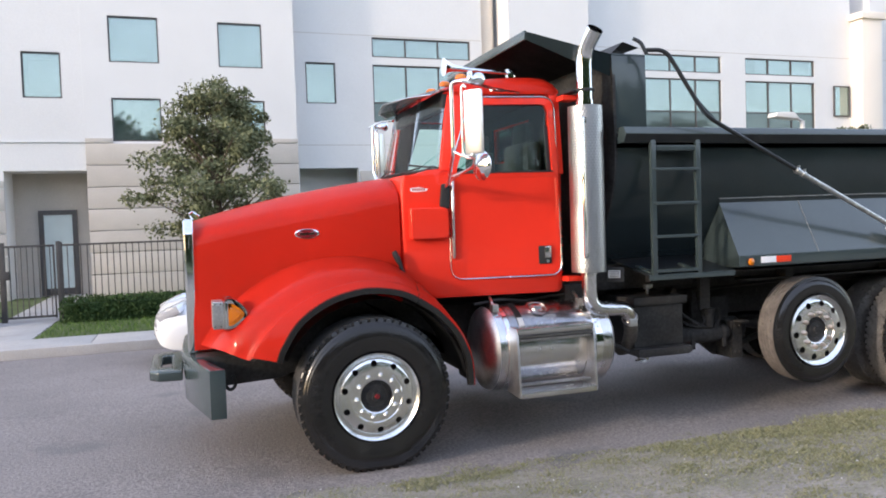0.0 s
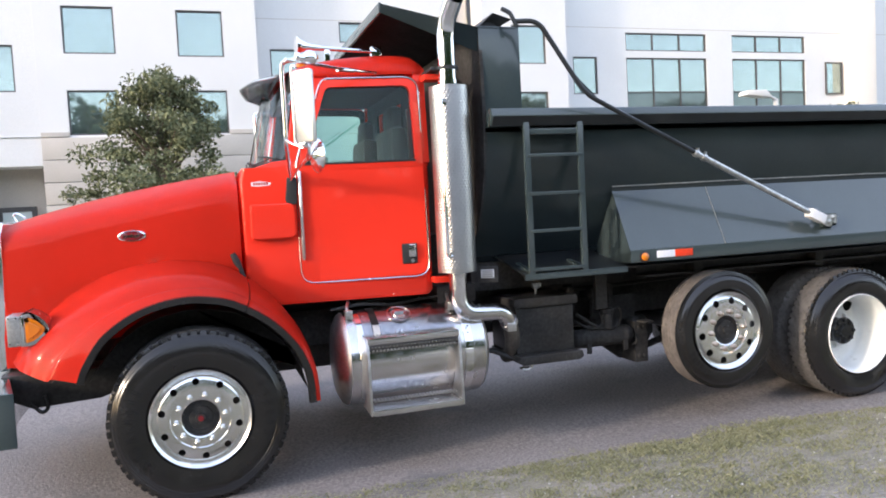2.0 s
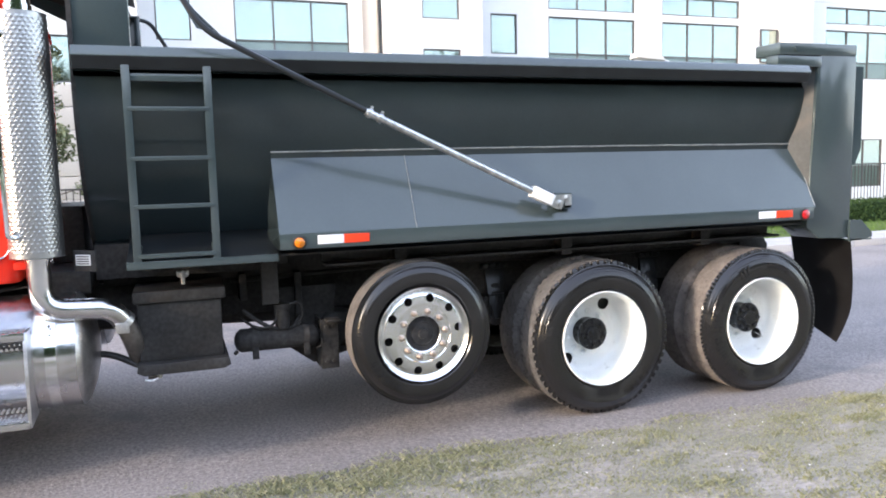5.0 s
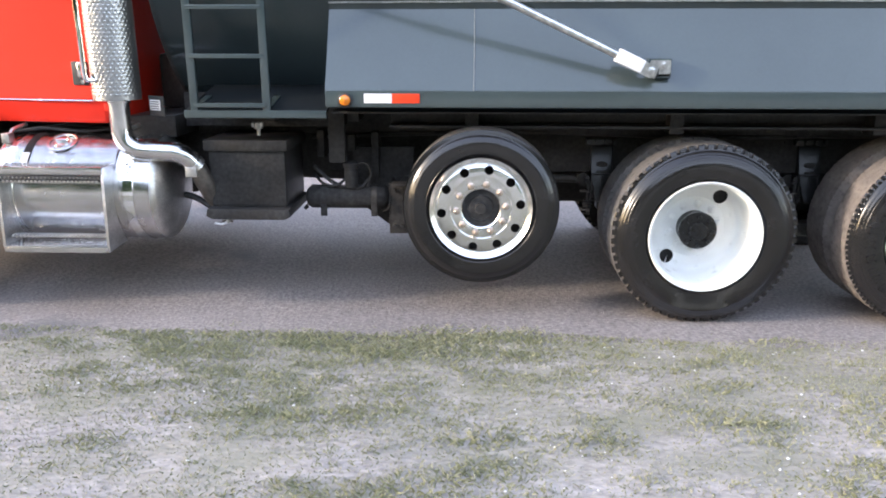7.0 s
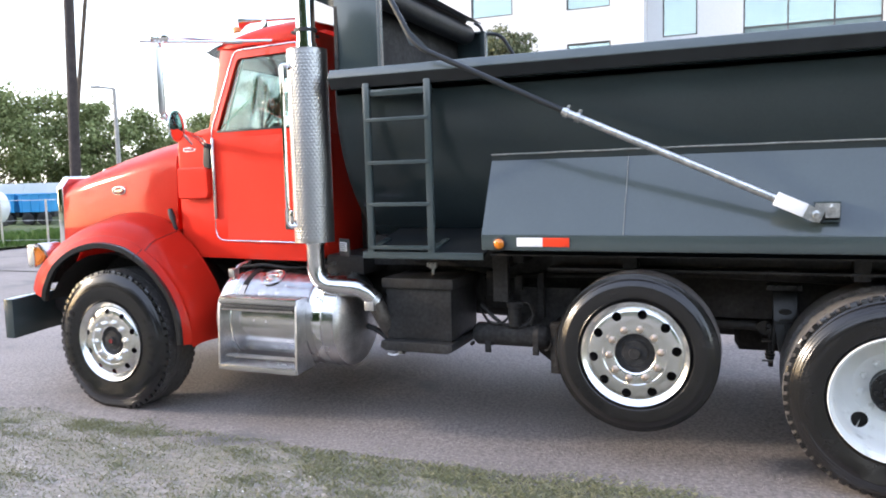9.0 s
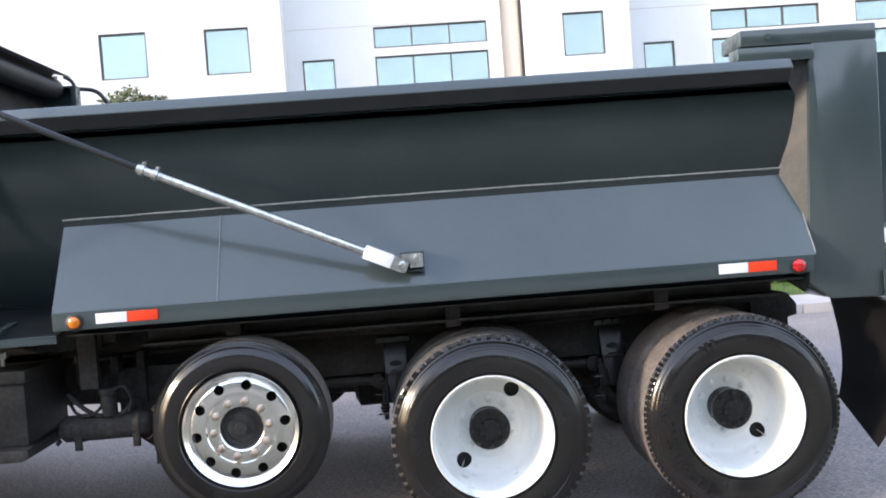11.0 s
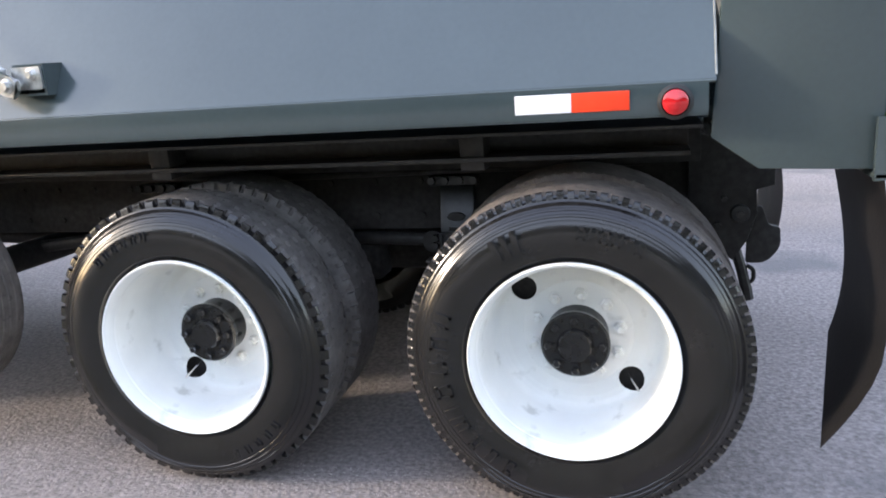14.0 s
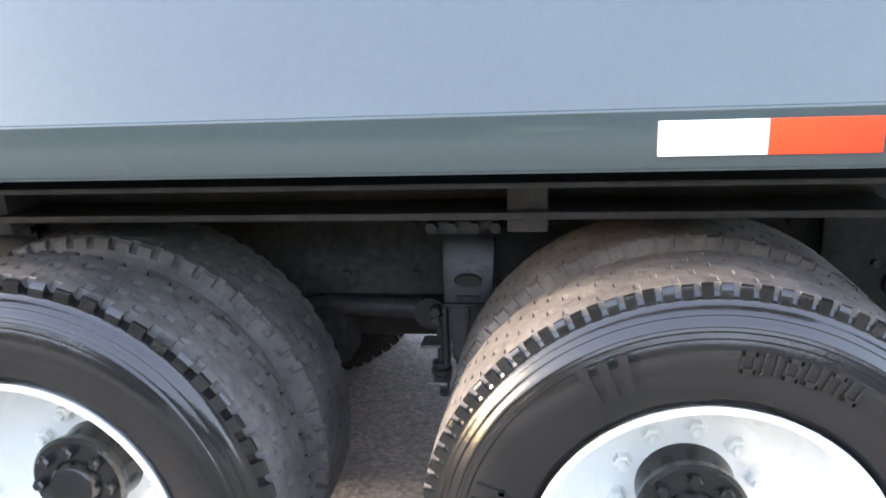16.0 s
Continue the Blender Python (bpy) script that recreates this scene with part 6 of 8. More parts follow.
    arc = [(y(TY + (TR + 0.014) * math.cos(radians(a))), TZ + (TR + 0.014) * math.sin(radians(a))) for a in range(95, 145, 7)]
    sheet(bm, [[(x, p, q) for p, q in arc] for x in (1.115, 1.165)])
    bmesh.ops.solidify(bm, geom=bm.faces[:], thickness=0.008)
    band = part("tank_band", bm, BLACK, tank, "black rubber-lined tank band", 40)
    bm = B()
    arc = [(y(TY + (TR + 0.020) * math.cos(radians(a))), TZ + (TR + 0.020) * math.sin(radians(a))) for a in (134, 139, 144, 149)]
    sheet(bm, [[(x, p, q) for p, q in arc] for x in (1.118, 1.162)])
    bmesh.ops.solidify(bm, geom=bm.faces[:], thickness=0.006)
    part("band_tag", bm, WHITE, band, "white tag at the band's end", 40)
    for x in (0.98, 1.70):
        bm = B()
        tube(bm, bend([(x, y(0.30), 1.01), (x, y(0.34), 1.06), (x + 0.03, y(0.45), 1.08)], 4, 0.03), 0.012, 8)
        box(bm, x - 0.025, x + 0.025, *lo(0.26, 0.32), 0.985, 1.045, 0.006)
        part("strap_bolt", bm, ZINC, tank, "bright strap bolt on the tank")


flank(fuel_tank)
bm = B()
tube(bm, bend([(0.9, 0.5, 1.03), (1.1, 0.46, 1.06), (1.35, 0.5, 1.03), (1.6, 0.52, 1.06)], 5, 0.05), 0.012, 8)
tube(bm, bend([(0.95, 0.55, 1.02), (1.2, 0.52, 1.08), (1.5, 0.55, 1.04), (1.66, 0.45, 1.07)], 5, 0.05), 0.008, 8)
part("fuel_hose", bm, BLACK, truck, "black fuel hoses over the tank")
bm = B()
tube(bm, bend([(1.90, 0.44, 0.66), (2.06, 0.41, 0.635), (2.20, 0.36, 0.565), (2.33, 0.34, 0.525)], 5, 0.06), 0.020, 10)
drain = part("drain_pipe", bm, BLACK, truck, "black drain pipe behind the fuel tank")
bm = B()
tube(bm, [(2.25, 0.30, 0.545), (2.25, 0.42, 0.545)], 0.022, 10)
tube(bm, [(2.26, 0.35, 0.54), (2.27, 0.35, 0.495)], 0.008, 8)
tube(bm, [(2.235, 0.35, 0.495), (2.305, 0.35, 0.495)], 0.008, 8)
part("drain_valve", bm, PIPE_DARK, drain, "dull steel drain valve")

# ---- battery box ----
bm = B()
box(bm, 2.20, 2.665, 0.30, 0.78, 0.60, 0.97, 0.012)
bbox = part("battery_box", bm, BLACK, truck, "black steel battery box with a lid")
bm = B()
box(bm, 2.18, 2.69, 0.27, 0.80, 0.945, 1.012, 0.012)
part("lid", bm, BLACK, bbox, "black box lid")
bm = B()
prism(bm, [(2.19, 0.60), (2.69, 0.60), (2.70, 0.555), (2.66, 0.535), (2.22, 0.535), (2.18, 0.555)], "y", 0.22, 0.78)
bevel_all(bm, 0.008)
part("tray", bm, BLACK, bbox, "black step tray")
bm = B()
tube(bm, [(2.30, 0.28, 0.545), (2.30, 0.28, 0.505)], 0.014, 8)
tube(bm, bend([(2.30, 0.28, 0.51), (2.26, 0.26, 0.495), (2.22, 0.26, 0.505)], 4, 0.02), 0.008, 8)
part("drain_cock", bm, ZINC, bbox, "small drain cock")
bm = B()
tube(bm, [(2.46, 0.50, 1.0), (2.46, 0.50, 1.05), (2.46, 0.50, 1.055), (2.46, 0.50, 1.085), (2.46, 0.50, 1.09)], [0.012, 0.012, 0.03, 0.034, 0.02], 10)
for k in range(3):
    box(bm, 2.425 + k * 0.028, 2.439 + k * 0.028, 0.47, 0.5, 1.065, 1.095, 0.003)
part("valve", bm, ZINC, bbox, "bright air valve fitting")


# ---- dump body ----
BX0, BX1 = 1.975, 7.30
TUB_R, TUB_Z = 1.105, 2.20
bm = B()
arc = [(MID - TUB_R * math.cos(radians(a)), TUB_Z - TUB_R * math.sin(radians(a))) for a in range(0, 181, 5)]
walls = [(arc[0][0], 2.26)] + arc + [(arc[-1][0], 2.26)]
sheet(bm, [[(x, p, q) for p, q in walls] for x in (BX0, 3.0, 4.0, 5.0, 6.0, BX1)])
bmesh.ops.solidify(bm, geom=bm.faces[:], thickness=0.012)
body = part("dump_body", bm, GREEN, truck, "dark green half-round steel dump body", 40)
bm = B()
front = [(p, q) for p, q in arc] + [(2 * MID - 0.17, 2.905), (0.17, 2.905)]
prism(bm, front, "x", BX0 - 0.012, BX0 + 0.012)
# the shade on the bulkhead's front is put in as black colour
part("bulkhead", bm, FRAME_BLACK, body, "front bulkhead coloured black for the shade it stands in", 20)


def side(y):
    lo = lambda a, b: (min(y(a), y(b)), max(y(a), y(b)))
    s = 1 if y(0) < y(1) else -1
    # top rail
    bm = B()
    prism(bm, [(y(0.20), 2.345), (y(0.070), 2.352), (y(0.046), 2.349), (y(0.020), 2.302), (y(0.020), 2.292), (y(0.056), 2.236), (y(0.150), 2.226), (y(0.20), 2.226)], "x", BX0 + 0.006, 6.83)
    bevel_all(bm, 0.004, 2)
    rail = part("top_rail", bm, GREEN, body, "dark green top rail", 40)
    # a black strip laid over the green rail's lower face darkens it
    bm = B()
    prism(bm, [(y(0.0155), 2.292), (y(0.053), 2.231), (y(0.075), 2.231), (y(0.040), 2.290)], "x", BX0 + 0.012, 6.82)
    part("rail_band", bm, BOW_BLACK, rail, "black strip over the rail's lower face", 30)
    # cab-side return of the bulkhead
    bm = B()
    box(bm, BX0 - 0.012, 2.265, *lo(0.165, 0.185), 2.29, 2.915, 0.003)
    box(bm, 2.225, 2.265, *lo(0.18, 0.25), 2.29, 2.915, 0.003)
    box(bm, BX0 - 0.012, 2.265, *lo(0.165, 0.25), 2.905, 2.925, 0.003)
    part("bulkhead_return", bm, GREEN, body, "dark green side return of the bulkhead")
    # ledge ahead of the sloping panel
    # black top colour stands for the dark body mirrored in the ledge
    bm = B()
    prism(bm, [(y(0.045), 1.206), (y(0.055), 1.212), (y(0.64), 1.325), (y(0.64), 1.312), (y(0.062), 1.198), (y(0.062), 1.17), (y(0.045), 1.17)], "x", 2.178, 2.98)
    part("ledge", bm, BOW_BLACK, body, "sloping ledge beside the body, blackened for the dark body it reflects", 20)
    bm = B()
    box(bm, 2.176, 2.98, *lo(0.038, 0.046), 1.168, 1.210, 0.003)
    part("ledge_lip", bm, GREEN, body, "dark green lip of the ledge")
    bm = B()
    box(bm, BX0, 2.98, *lo(0.58, 0.75), 1.06, 1.27, 0.004)
    part("ledge_sill", bm, FRAME_BLACK, body, "black sill beneath the ledge")
    # sloping panel
    bm = B()
    edge = lerp_profile([(2.985, 1.754), (4.2, 1.760), (5.4, 1.760), (6.865, 1.755)])
    cols = [2.985 + 3.897 * i / 24 for i in range(25)]
    rim = [(2.985, 1.32), (6.882, 1.32)] + [(x, edge(x)) for x in cols[::-1]]
    skins = [[bm.verts.new((x, y(0.51 * (z - 1.32) + d), z)) for x, z in rim] for d in (0.0, 0.012)]
    for one in skins:
        bm.faces.new(one)
    for i in range(len(rim)):
        k = (i + 1) % len(rim)
        bm.faces.new((skins[0][i], skins[0][k], skins[1][k], skins[1][i]))
    part("side_panel", bm, GREEN, body, "glossy grey-green sloping side panel", 0)
    bm = B()
    box(bm, 2.985, 6.865, *lo(-0.003, 0.012), 1.238, 1.322, 0.004)
    box(bm, 2.985, 6.865, *lo(0.0, 0.10), 1.233, 1.242, 0.003)
    part("side_sill", bm, GREEN, body, "dark green vertical sill below the panel")
    bm = B()
    tube(bm, [(2.987, y(0.002), 1.321), (6.88, y(0.002), 1.321)], 0.0055, 8)
    part("panel_edge", bm, GREEN, body, "rounded bend between panel and sill", 60)
    bm = B()
    vs = [bm.verts.new(p) for p in ((2.985, y(0.0), 1.234), (2.985, y(0.0), 1.32), (2.99, y(0.222), 1.755), (2.97, y(0.45), 1.36), (2.97, y(0.45), 1.22))]
    bm.faces.new(vs)
    bmesh.ops.solidify(bm, geom=bm.faces[:], thickness=0.008)
    part("panel_end", bm, GREEN, body, "dark green end plate of the panel")
    bm = B()
    vs = [bm.verts.new(p) for p in ((6.812, y(0.245), 1.757), (6.795, y(0.150), 2.36), (6.95, y(0.10), 2.40), (6.89, y(0.085), 1.335))]
    bm.faces.new(vs)
    bmesh.ops.triangulate(bm, faces=bm.faces[:])
    bmesh.ops.solidify(bm, geom=bm.faces[:], thickness=0.006)
    part("flare_plate", bm, DUSTY_GREEN, body, "dusty grey-green flare plate beside the post")
    bm = B()
    tube(bm, [(x, y(0.216), edge(x) + 0.036 + 0.001 * math.sin(i * 2.7)) for i, x in enumerate(cols)], 0.0055, 6)
    tube(bm, [(3.80, y(-0.001), 1.323), (3.80, y(0.219), 1.757)], 0.0018, 6)
    tube(bm, [(6.880, y(0.222), 1.757), (6.883, y(0.008), 1.335)], 0.003, 6)
    for i in range(24):
        z = 1.78 + i * 0.026
        box(bm, 6.804 - i * 0.0007, 6.819 - i * 0.0007, *lo(0.224 - i * 0.0036, 0.239 - i * 0.0036), z, z + 0.016, 0.003)
    tagged(part("weld_bead", bm, WELD, body), "pale weld beads along the seams", kind="stuff")
    bm = B()
    sheet(bm, [[(x, y(0.222), edge(x) - 0.004), (x, y(0.217), edge(x) + 0.034)] for x in cols])
    bmesh.ops.solidify(bm, geom=bm.faces[:], thickness=0.01)
    part("panel_flange", bm, GREEN, body, "dark flange above the panel")
    # rear post
    bm = B()
    prism(bm, [(6.875, 1.165), (7.0, 1.075), (7.295, 1.065), (7.315, 2.41), (7.30, 2.44), (6.96, 2.43), (6.945, 2.40)], "y", *lo(0.07, 0.34))
    bevel_all(bm, 0.012, 2)
    part("rear_post", bm, GREEN, body, "dark green rear corner post", 40)
    bm = B()
    box(bm, 6.56, 6.97, *lo(0.06, 0.18), 2.34, 2.42, 0.012)
    box(bm, 6.58, 7.31, *lo(0.065, 0.31), 2.425, 2.512, 0.012)
    lathe(bm, [(0, -0.02), (0.018, -0.02), (0.018, 0.01)], 10, (6.72, y(0.066), 2.468))
    part("post_cap", bm, GREEN, body, "dark green post head with a pin")
    bm = B()
    prism(bm, [(7.275, 1.04), (7.50, 1.065), (7.50, 1.10), (7.39, 1.20), (7.275, 1.205)], "y", *lo(0.045, 0.065))
    box(bm, 7.275, 7.50, *lo(0.045, 0.30), 1.045, 1.06, 0.003)
    part("tail_wing", bm, GREEN, body, "dark green spreader wing at the tail")
    # mud flap, bowed towards the tail
    bm = B()
    rows = []
    for i in range(13):
        t = i / 12
        bow = 0.07 * math.sin(t * 2.6) - 0.03 * t
        rows.append([(7.30 + bow + 0.05 * (k - 0.5) * t - 0.09 * max(0.0, (t - 0.66) / 0.34) ** 1.5 * (1 - k), y(0.06 + 0.60 * k), 1.06 - 0.80 * t + 0.13 * k * t * t) for k in (0, 0.2, 0.4, 0.6, 0.8, 1.0)])
    sheet(bm, rows)
    bmesh.ops.solidify(bm, geom=bm.faces[:], thickness=0.01)
    part("mud_flap", bm, FLAP, truck, "black bowed rubber mud flap", 50)
    # lamps and tape
    for x, mat, r, lab in ((3.095, AMBER, 0.030, "round amber side lamp"), (6.782, LENS_RED, 0.034, "round red side lamp")):
        bm = B()
        lathe(bm, [(r + 0.012, 0.004), (r + 0.012, -0.008), (r + 0.002, -0.012), (r, -0.006)], 28, (x, 0, 0))
        bmesh.ops.transform(bm, matrix=Matrix.Translation((0, y(0), 1.272)) @ Matrix.Diagonal((1, 1 if y(0) < 1 else -1, 1, 1)), verts=bm.verts)
        part("lamp_rim", bm, FLAP, body, "black rubber lamp rim", 40)
        bm = B()
        lathe(bm, [(r, -0.006), (r * 0.96, -0.016), (r * 0.7, -0.022), (0.0, -0.025)], 28, (x, 0, 0))
        bmesh.ops.transform(bm, matrix=Matrix.Translation((0, y(0), 1.272)) @ Matrix.Diagonal((1, 1 if y(0) < 1 else -1, 1, 1)), verts=bm.verts)
        part("side_lamp", bm, mat, body, lab, 40)
    for x, c0, c1 in ((3.20, TAPE_WHITE, TAPE_RED), (6.362, TAPE_WHITE, TAPE_RED)):
        for k, c in ((0, c0), (1, c1)):
            bm = B()
            box(bm, x + 0.1525 * k, x + 0.1525 * k + 0.152, *lo(-0.0065, -0.0025), 1.257, 1.308, 0.001)
            part("reflective_tape", bm, c, body, ("white" if k == 0 else "red") + " reflective tape strip")


flank(side)
bm = B()
on_ledge = Matrix.Translation((1.955, 0.185, 1.228)) @ Matrix.Rotation(radians(-32), 4, "Z")
box(bm, -0.062, 0.075, 0.0, 0.008, -0.065, 0.05, 0.002, on_ledge)
part("data_plate_mount", bm, FRAME_BLACK, body)
bm = B()
box(bm, -0.045, 0.045, -0.004, 0.0, -0.032, 0.026, 0, on_ledge)
part("data_plate", bm, WHITE, body, "pale maker's data plate")
bm = B()
for i in range(4):
    box(bm, -0.038, 0.038, -0.006, -0.003, -0.026 + i * 0.013, -0.020 + i * 0.013, 0, on_ledge)
part("plate_lines", bm, DARK_TRIM, body, "dark lines of print on the plate")
bm = B()
box(bm, 7.305, 7.36, 0.20, 2.30, 1.20, 2.36, 0.008)
for y0 in (0.22, 0.9, 1.58, 2.24):
    box(bm, 7.36, 7.42, y0, y0 + 0.07, 1.45, 2.36, 0.008)
prism(bm, [(7.32, 2.36), (7.42, 2.36), (7.42, 1.75), (7.36, 1.62), (7.32, 1.62)], "y", 0.10, 0.16)
part("tailgate", bm, GREEN, body, "dark green steel tailgate")
# cab shield
bm = B()
sheet(bm, [[(1.34, y, 3.10 + 0.02 * math.cos((y - MID) * 1.3)) for y in (0.36, 0.8, MID, 1.7, 2.14)], [(BX0 + 0.01, y, 2.915) for y in (0.17, 0.7, MID, 1.8, 2.33)]])
bmesh.ops.solidify(bm, geom=bm.faces[:], thickness=0.012)
box(bm, 1.325, 1.345, 0.36, 2.14, 3.045, 3.115, 0.004)
shield = part("cab_shield", bm, GREEN, body, "dark green cab shield plate", 30)
# black sheet below the shield: shade of the underside put in as colour
bm = B()
sheet(bm, [[(1.36, y, 3.082 + 0.02 * math.cos((y - MID) * 1.3)) for y in (0.40, 0.8, MID, 1.7, 2.10)], [(BX0 - 0.005, y, 2.893) for y in (0.21, 0.7, MID, 1.8, 2.29)]])
bmesh.ops.solidify(bm, geom=bm.faces[:], thickness=0.004)
part("undercoating", bm, FRAME_BLACK, shield, "black sheet giving the shield's underside its shade", 30)
for y in (0.36, 2.13):
    bm = B()
    sy = 1 if y < MID else -1
    vs = [bm.verts.new(p) for p in ((1.335, y, 3.105), (1.335, y, 3.045), (BX0, y - 0.17 * sy, 2.75), (BX0, y - 0.18 * sy, 2.92))]
    bm.faces.new(vs)
    bmesh.ops.solidify(bm, geom=bm.faces[:], thickness=0.01)
    part("shield_edge", bm, GREEN, body)
# ladder
bm = B()
for x in (2.235, 2.645):
    box(bm, x - 0.022, x + 0.022, 0.040, 0.072, 1.205, 2.285, 0.006)
for z in (2.19,):
    box(bm, 2.24, 2.66, 0.05, 0.11, z - 0.02, z + 0.02, 0.004)
ladder = part("ladder", bm, GREEN, body, "dark green steel side ladder")
for z in (2.025, 1.762, 1.505, 1.238):
    bm = B()
    box(bm, 2.235, 2.645, 0.034, 0.066, z - 0.012, z + 0.012, 0.004)
    part("rung", bm, GREEN, ladder)
for x in (2.235, 2.645):
    bm = B()
    prism(bm, [(0.05, 1.206), (0.05, 1.228), (0.30, 1.274), (0.30, 1.254)], "x", x - 0.02, x + 0.02)
    part("ladder_foot", bm, GREEN, ladder)


# ---- tarp gear ----
def tarp_arm(y):
    lo = lambda a, b: (min(y(a), y(b)), max(y(a), y(b)))
    s = 1 if y(0) < y(1) else -1
    bm = B()
    tube(bm, [(4.62, y(-0.032), 1.485), (3.49, y(-0.073), 2.005)], 0.021, 14)
    arm = part("tarp_arm", bm, ZINC, truck, "bright steel tarp arm tube", 40)
    bm = B()
    tube(bm, bend([(3.56, y(-0.073), 1.974), (2.63, y(-0.075), 2.425), (2.335, y(0.0), 2.93), (2.20, y(0.06), 2.935)], 5, 0.10), [0.017] * 14, 10)
    tube(bm, bend([(2.20, y(0.05), 2.90), (2.17, y(0.08), 3.0), (2.12, y(0.11), 3.03)], 4, 0.04), 0.015, 8)
    part("bow_arm", bm, BOW_BLACK, arm, "black bent upper tarp arm", 40)
    bm = B()
    vs = [bm.verts.new(p) for p in ((2.72, y(-0.08), 2.40), (2.60, y(-0.08), 2.43), (2.45, y(-0.045), 2.72), (2.60, y(-0.07), 2.52))]
    bm.faces.new(vs)
    bmesh.ops.solidify(bm, geom=bm.faces[:], thickness=0.01)
    part("arm_gusset", bm, GREEN, arm)
    bm = B()
    for t in (0.02, 0.075):
        p = Vector((3.49, y(-0.073), 2.005)).lerp(Vector((4.62, y(-0.055), 1.485)), t)
        d = (Vector((4.62, 0, 1.485)) - Vector((3.49, 0, 2.005))).normalized()
        tube(bm, [p - d * 0.012, p + d * 0.012], 0.028, 14)
        lathe(bm, [(0, -0.01), (0.009, -0.01), (0.009, 0.01)], 6, (p.x + 0.015, p.y, p.z + 0.032))
    part("arm_clamp", bm, ZINC, arm, "bolted clamp on the arm")
    bm = B()
    m = Matrix.Translation((4.60, y(-0.028), 1.495)) @ Matrix.Rotation(radians(24.7), 4, "Y")
    box(bm, -0.05, 0.10, -0.035, 0.035, -0.035, 0.035, 0.006, m)
    part("arm_socket", bm, WHITE, arm, "pale steel arm socket")
    bm = B()
    m = Matrix.Translation((4.70, y(-0.036), 1.447)) @ Matrix.Rotation(radians(24.7), 4, "Y")
    prism(bm, rounded([(-0.07, -0.034), (0.07, -0.034), (0.085, 0.0), (0.07, 0.034), (-0.07, 0.034)], [0.006, 0.034, 0.034, 0.034, 0.006]), "y", -0.006, 0.006)
    bmesh.ops.transform(bm, matrix=m, verts=bm.verts)
    lathe(bm, [(0.0, -0.030 * s), (0.013, -0.030 * s), (0.016, -0.018 * s), (0.024, -0.016 * s), (0.024, 0.02 * s)], 16, (4.738, y(-0.029), 1.430))
    part("pivot_plate", bm, ZINC, arm, "bright rounded link plate with a bolt")
    bm = B()
    prism(bm, rounded([(4.735, 1.415), (4.845, 1.415), (4.845, 1.487), (4.735, 1.487)], [0.008] * 4, 3), "y", *lo(-0.010, 0.0))
    lathe(bm, [(0.0, -0.016 * s), (0.012, -0.016 * s), (0.013, -0.006 * s), (0.019, -0.005 * s), (0.02, 0.01 * s)], 12, (4.812, y(-0.013), 1.462))
    part("pivot_bracket", bm, ZINC, body, "bright bolted bracket plate")
    bm = B()
    plate_ring(bm, [(4.732, 1.395), (4.85, 1.395), (4.85, 1.495), (4.732, 1.495)], [(4.740, 1.403), (4.842, 1.403), (4.842, 1.487), (4.740, 1.487)], *lo(0.001, 0.09))
    part("pivot_box", bm, GREEN, body, "dark green square tube stub")


flank(tarp_arm)
bm = B()
tube(bm, [(2.10, 0.30, 2.90), (2.10, 2.22, 2.90)], 0.085, 18)
tube(bm, [(2.10, 0.2, 2.90), (2.10, 2.32, 2.90)], 0.03, 10)
part("tarp_roll", bm, VINYL, truck, "rolled black vinyl tarp", 40)
bm = B()
sheet(bm, [[(1.99, 0.22, 2.93), (1.99, 2.28, 2.93)], [(2.10, 0.22, 3.03), (2.10, 2.28, 3.03)], [(2.24, 0.22, 2.99), (2.24, 2.28, 2.99)]])
bmesh.ops.solidify(bm, geom=bm.faces[:], thickness=0.006)
part("tarp_housing", bm, BLACK, truck, "black tarp roll housing")


# ---- the white apartment building across the road ----
FRONT, BACK_BAY = 16.2, 16.85
house = thing("apartment_building", "white stucco apartment building with beige stone base and dark-framed windows", "building", kind="structure")


def wall(name, x0, x1, z0, z1, y, holes, mat, depth=0.25, label=""):
    """A wall facing the road with openings cut through it; holes are (x0, x1, z0, z1)."""
    xs = sorted({x0, x1, *[h[0] for h in holes], *[h[1] for h in holes]})
    zs = sorted({z0, z1, *[h[2] for h in holes], *[h[3] for h in holes]})
    xs, zs = [v for v in xs if x0 <= v <= x1], [v for v in zs if z0 <= v <= z1]
    bm = B()
    for a, b in zip(xs, xs[1:]):
        for c, d in zip(zs, zs[1:]):
            mx, mz = (a + b) / 2, (c + d) / 2
            if any(h[0] < mx < h[1] and h[2] < mz < h[3] for h in holes):
                continue
            v = [bm.verts.new(p) for p in ((a, y, c), (b, y, c), (b, y, d), (a, y, d))]
            bm.faces.new(v)
    for h in holes:
        for p, q in (((h[0], h[2]), (h[1], h[2])), ((h[1], h[2]), (h[1], h[3])), ((h[1], h[3]), (h[0], h[3])), ((h[0], h[3]), (h[0], h[2]))):
            v = [bm.verts.new(w) for w in ((p[0], y, p[1]), (q[0], y, q[1]), (q[0], y + depth, q[1]), (p[0], y + depth, p[1]))]
            bm.faces.new(v)
    for p, q in (((x0, z0), (x0, z1)), ((x1, z1), (x1, z0)), ((x0, z1), (x1, z1))):
        v = [bm.verts.new(w) for w in ((p[0], y, p[1]), (q[0], y, q[1]), (q[0], y + 0.9, q[1]), (p[0], y + 0.9, p[1]))]
        bm.faces.new(v)
    bmesh.ops.remove_doubles(bm, verts=bm.verts, dist=0.0005)
    return part(name, bm, mat, house, label, 20)


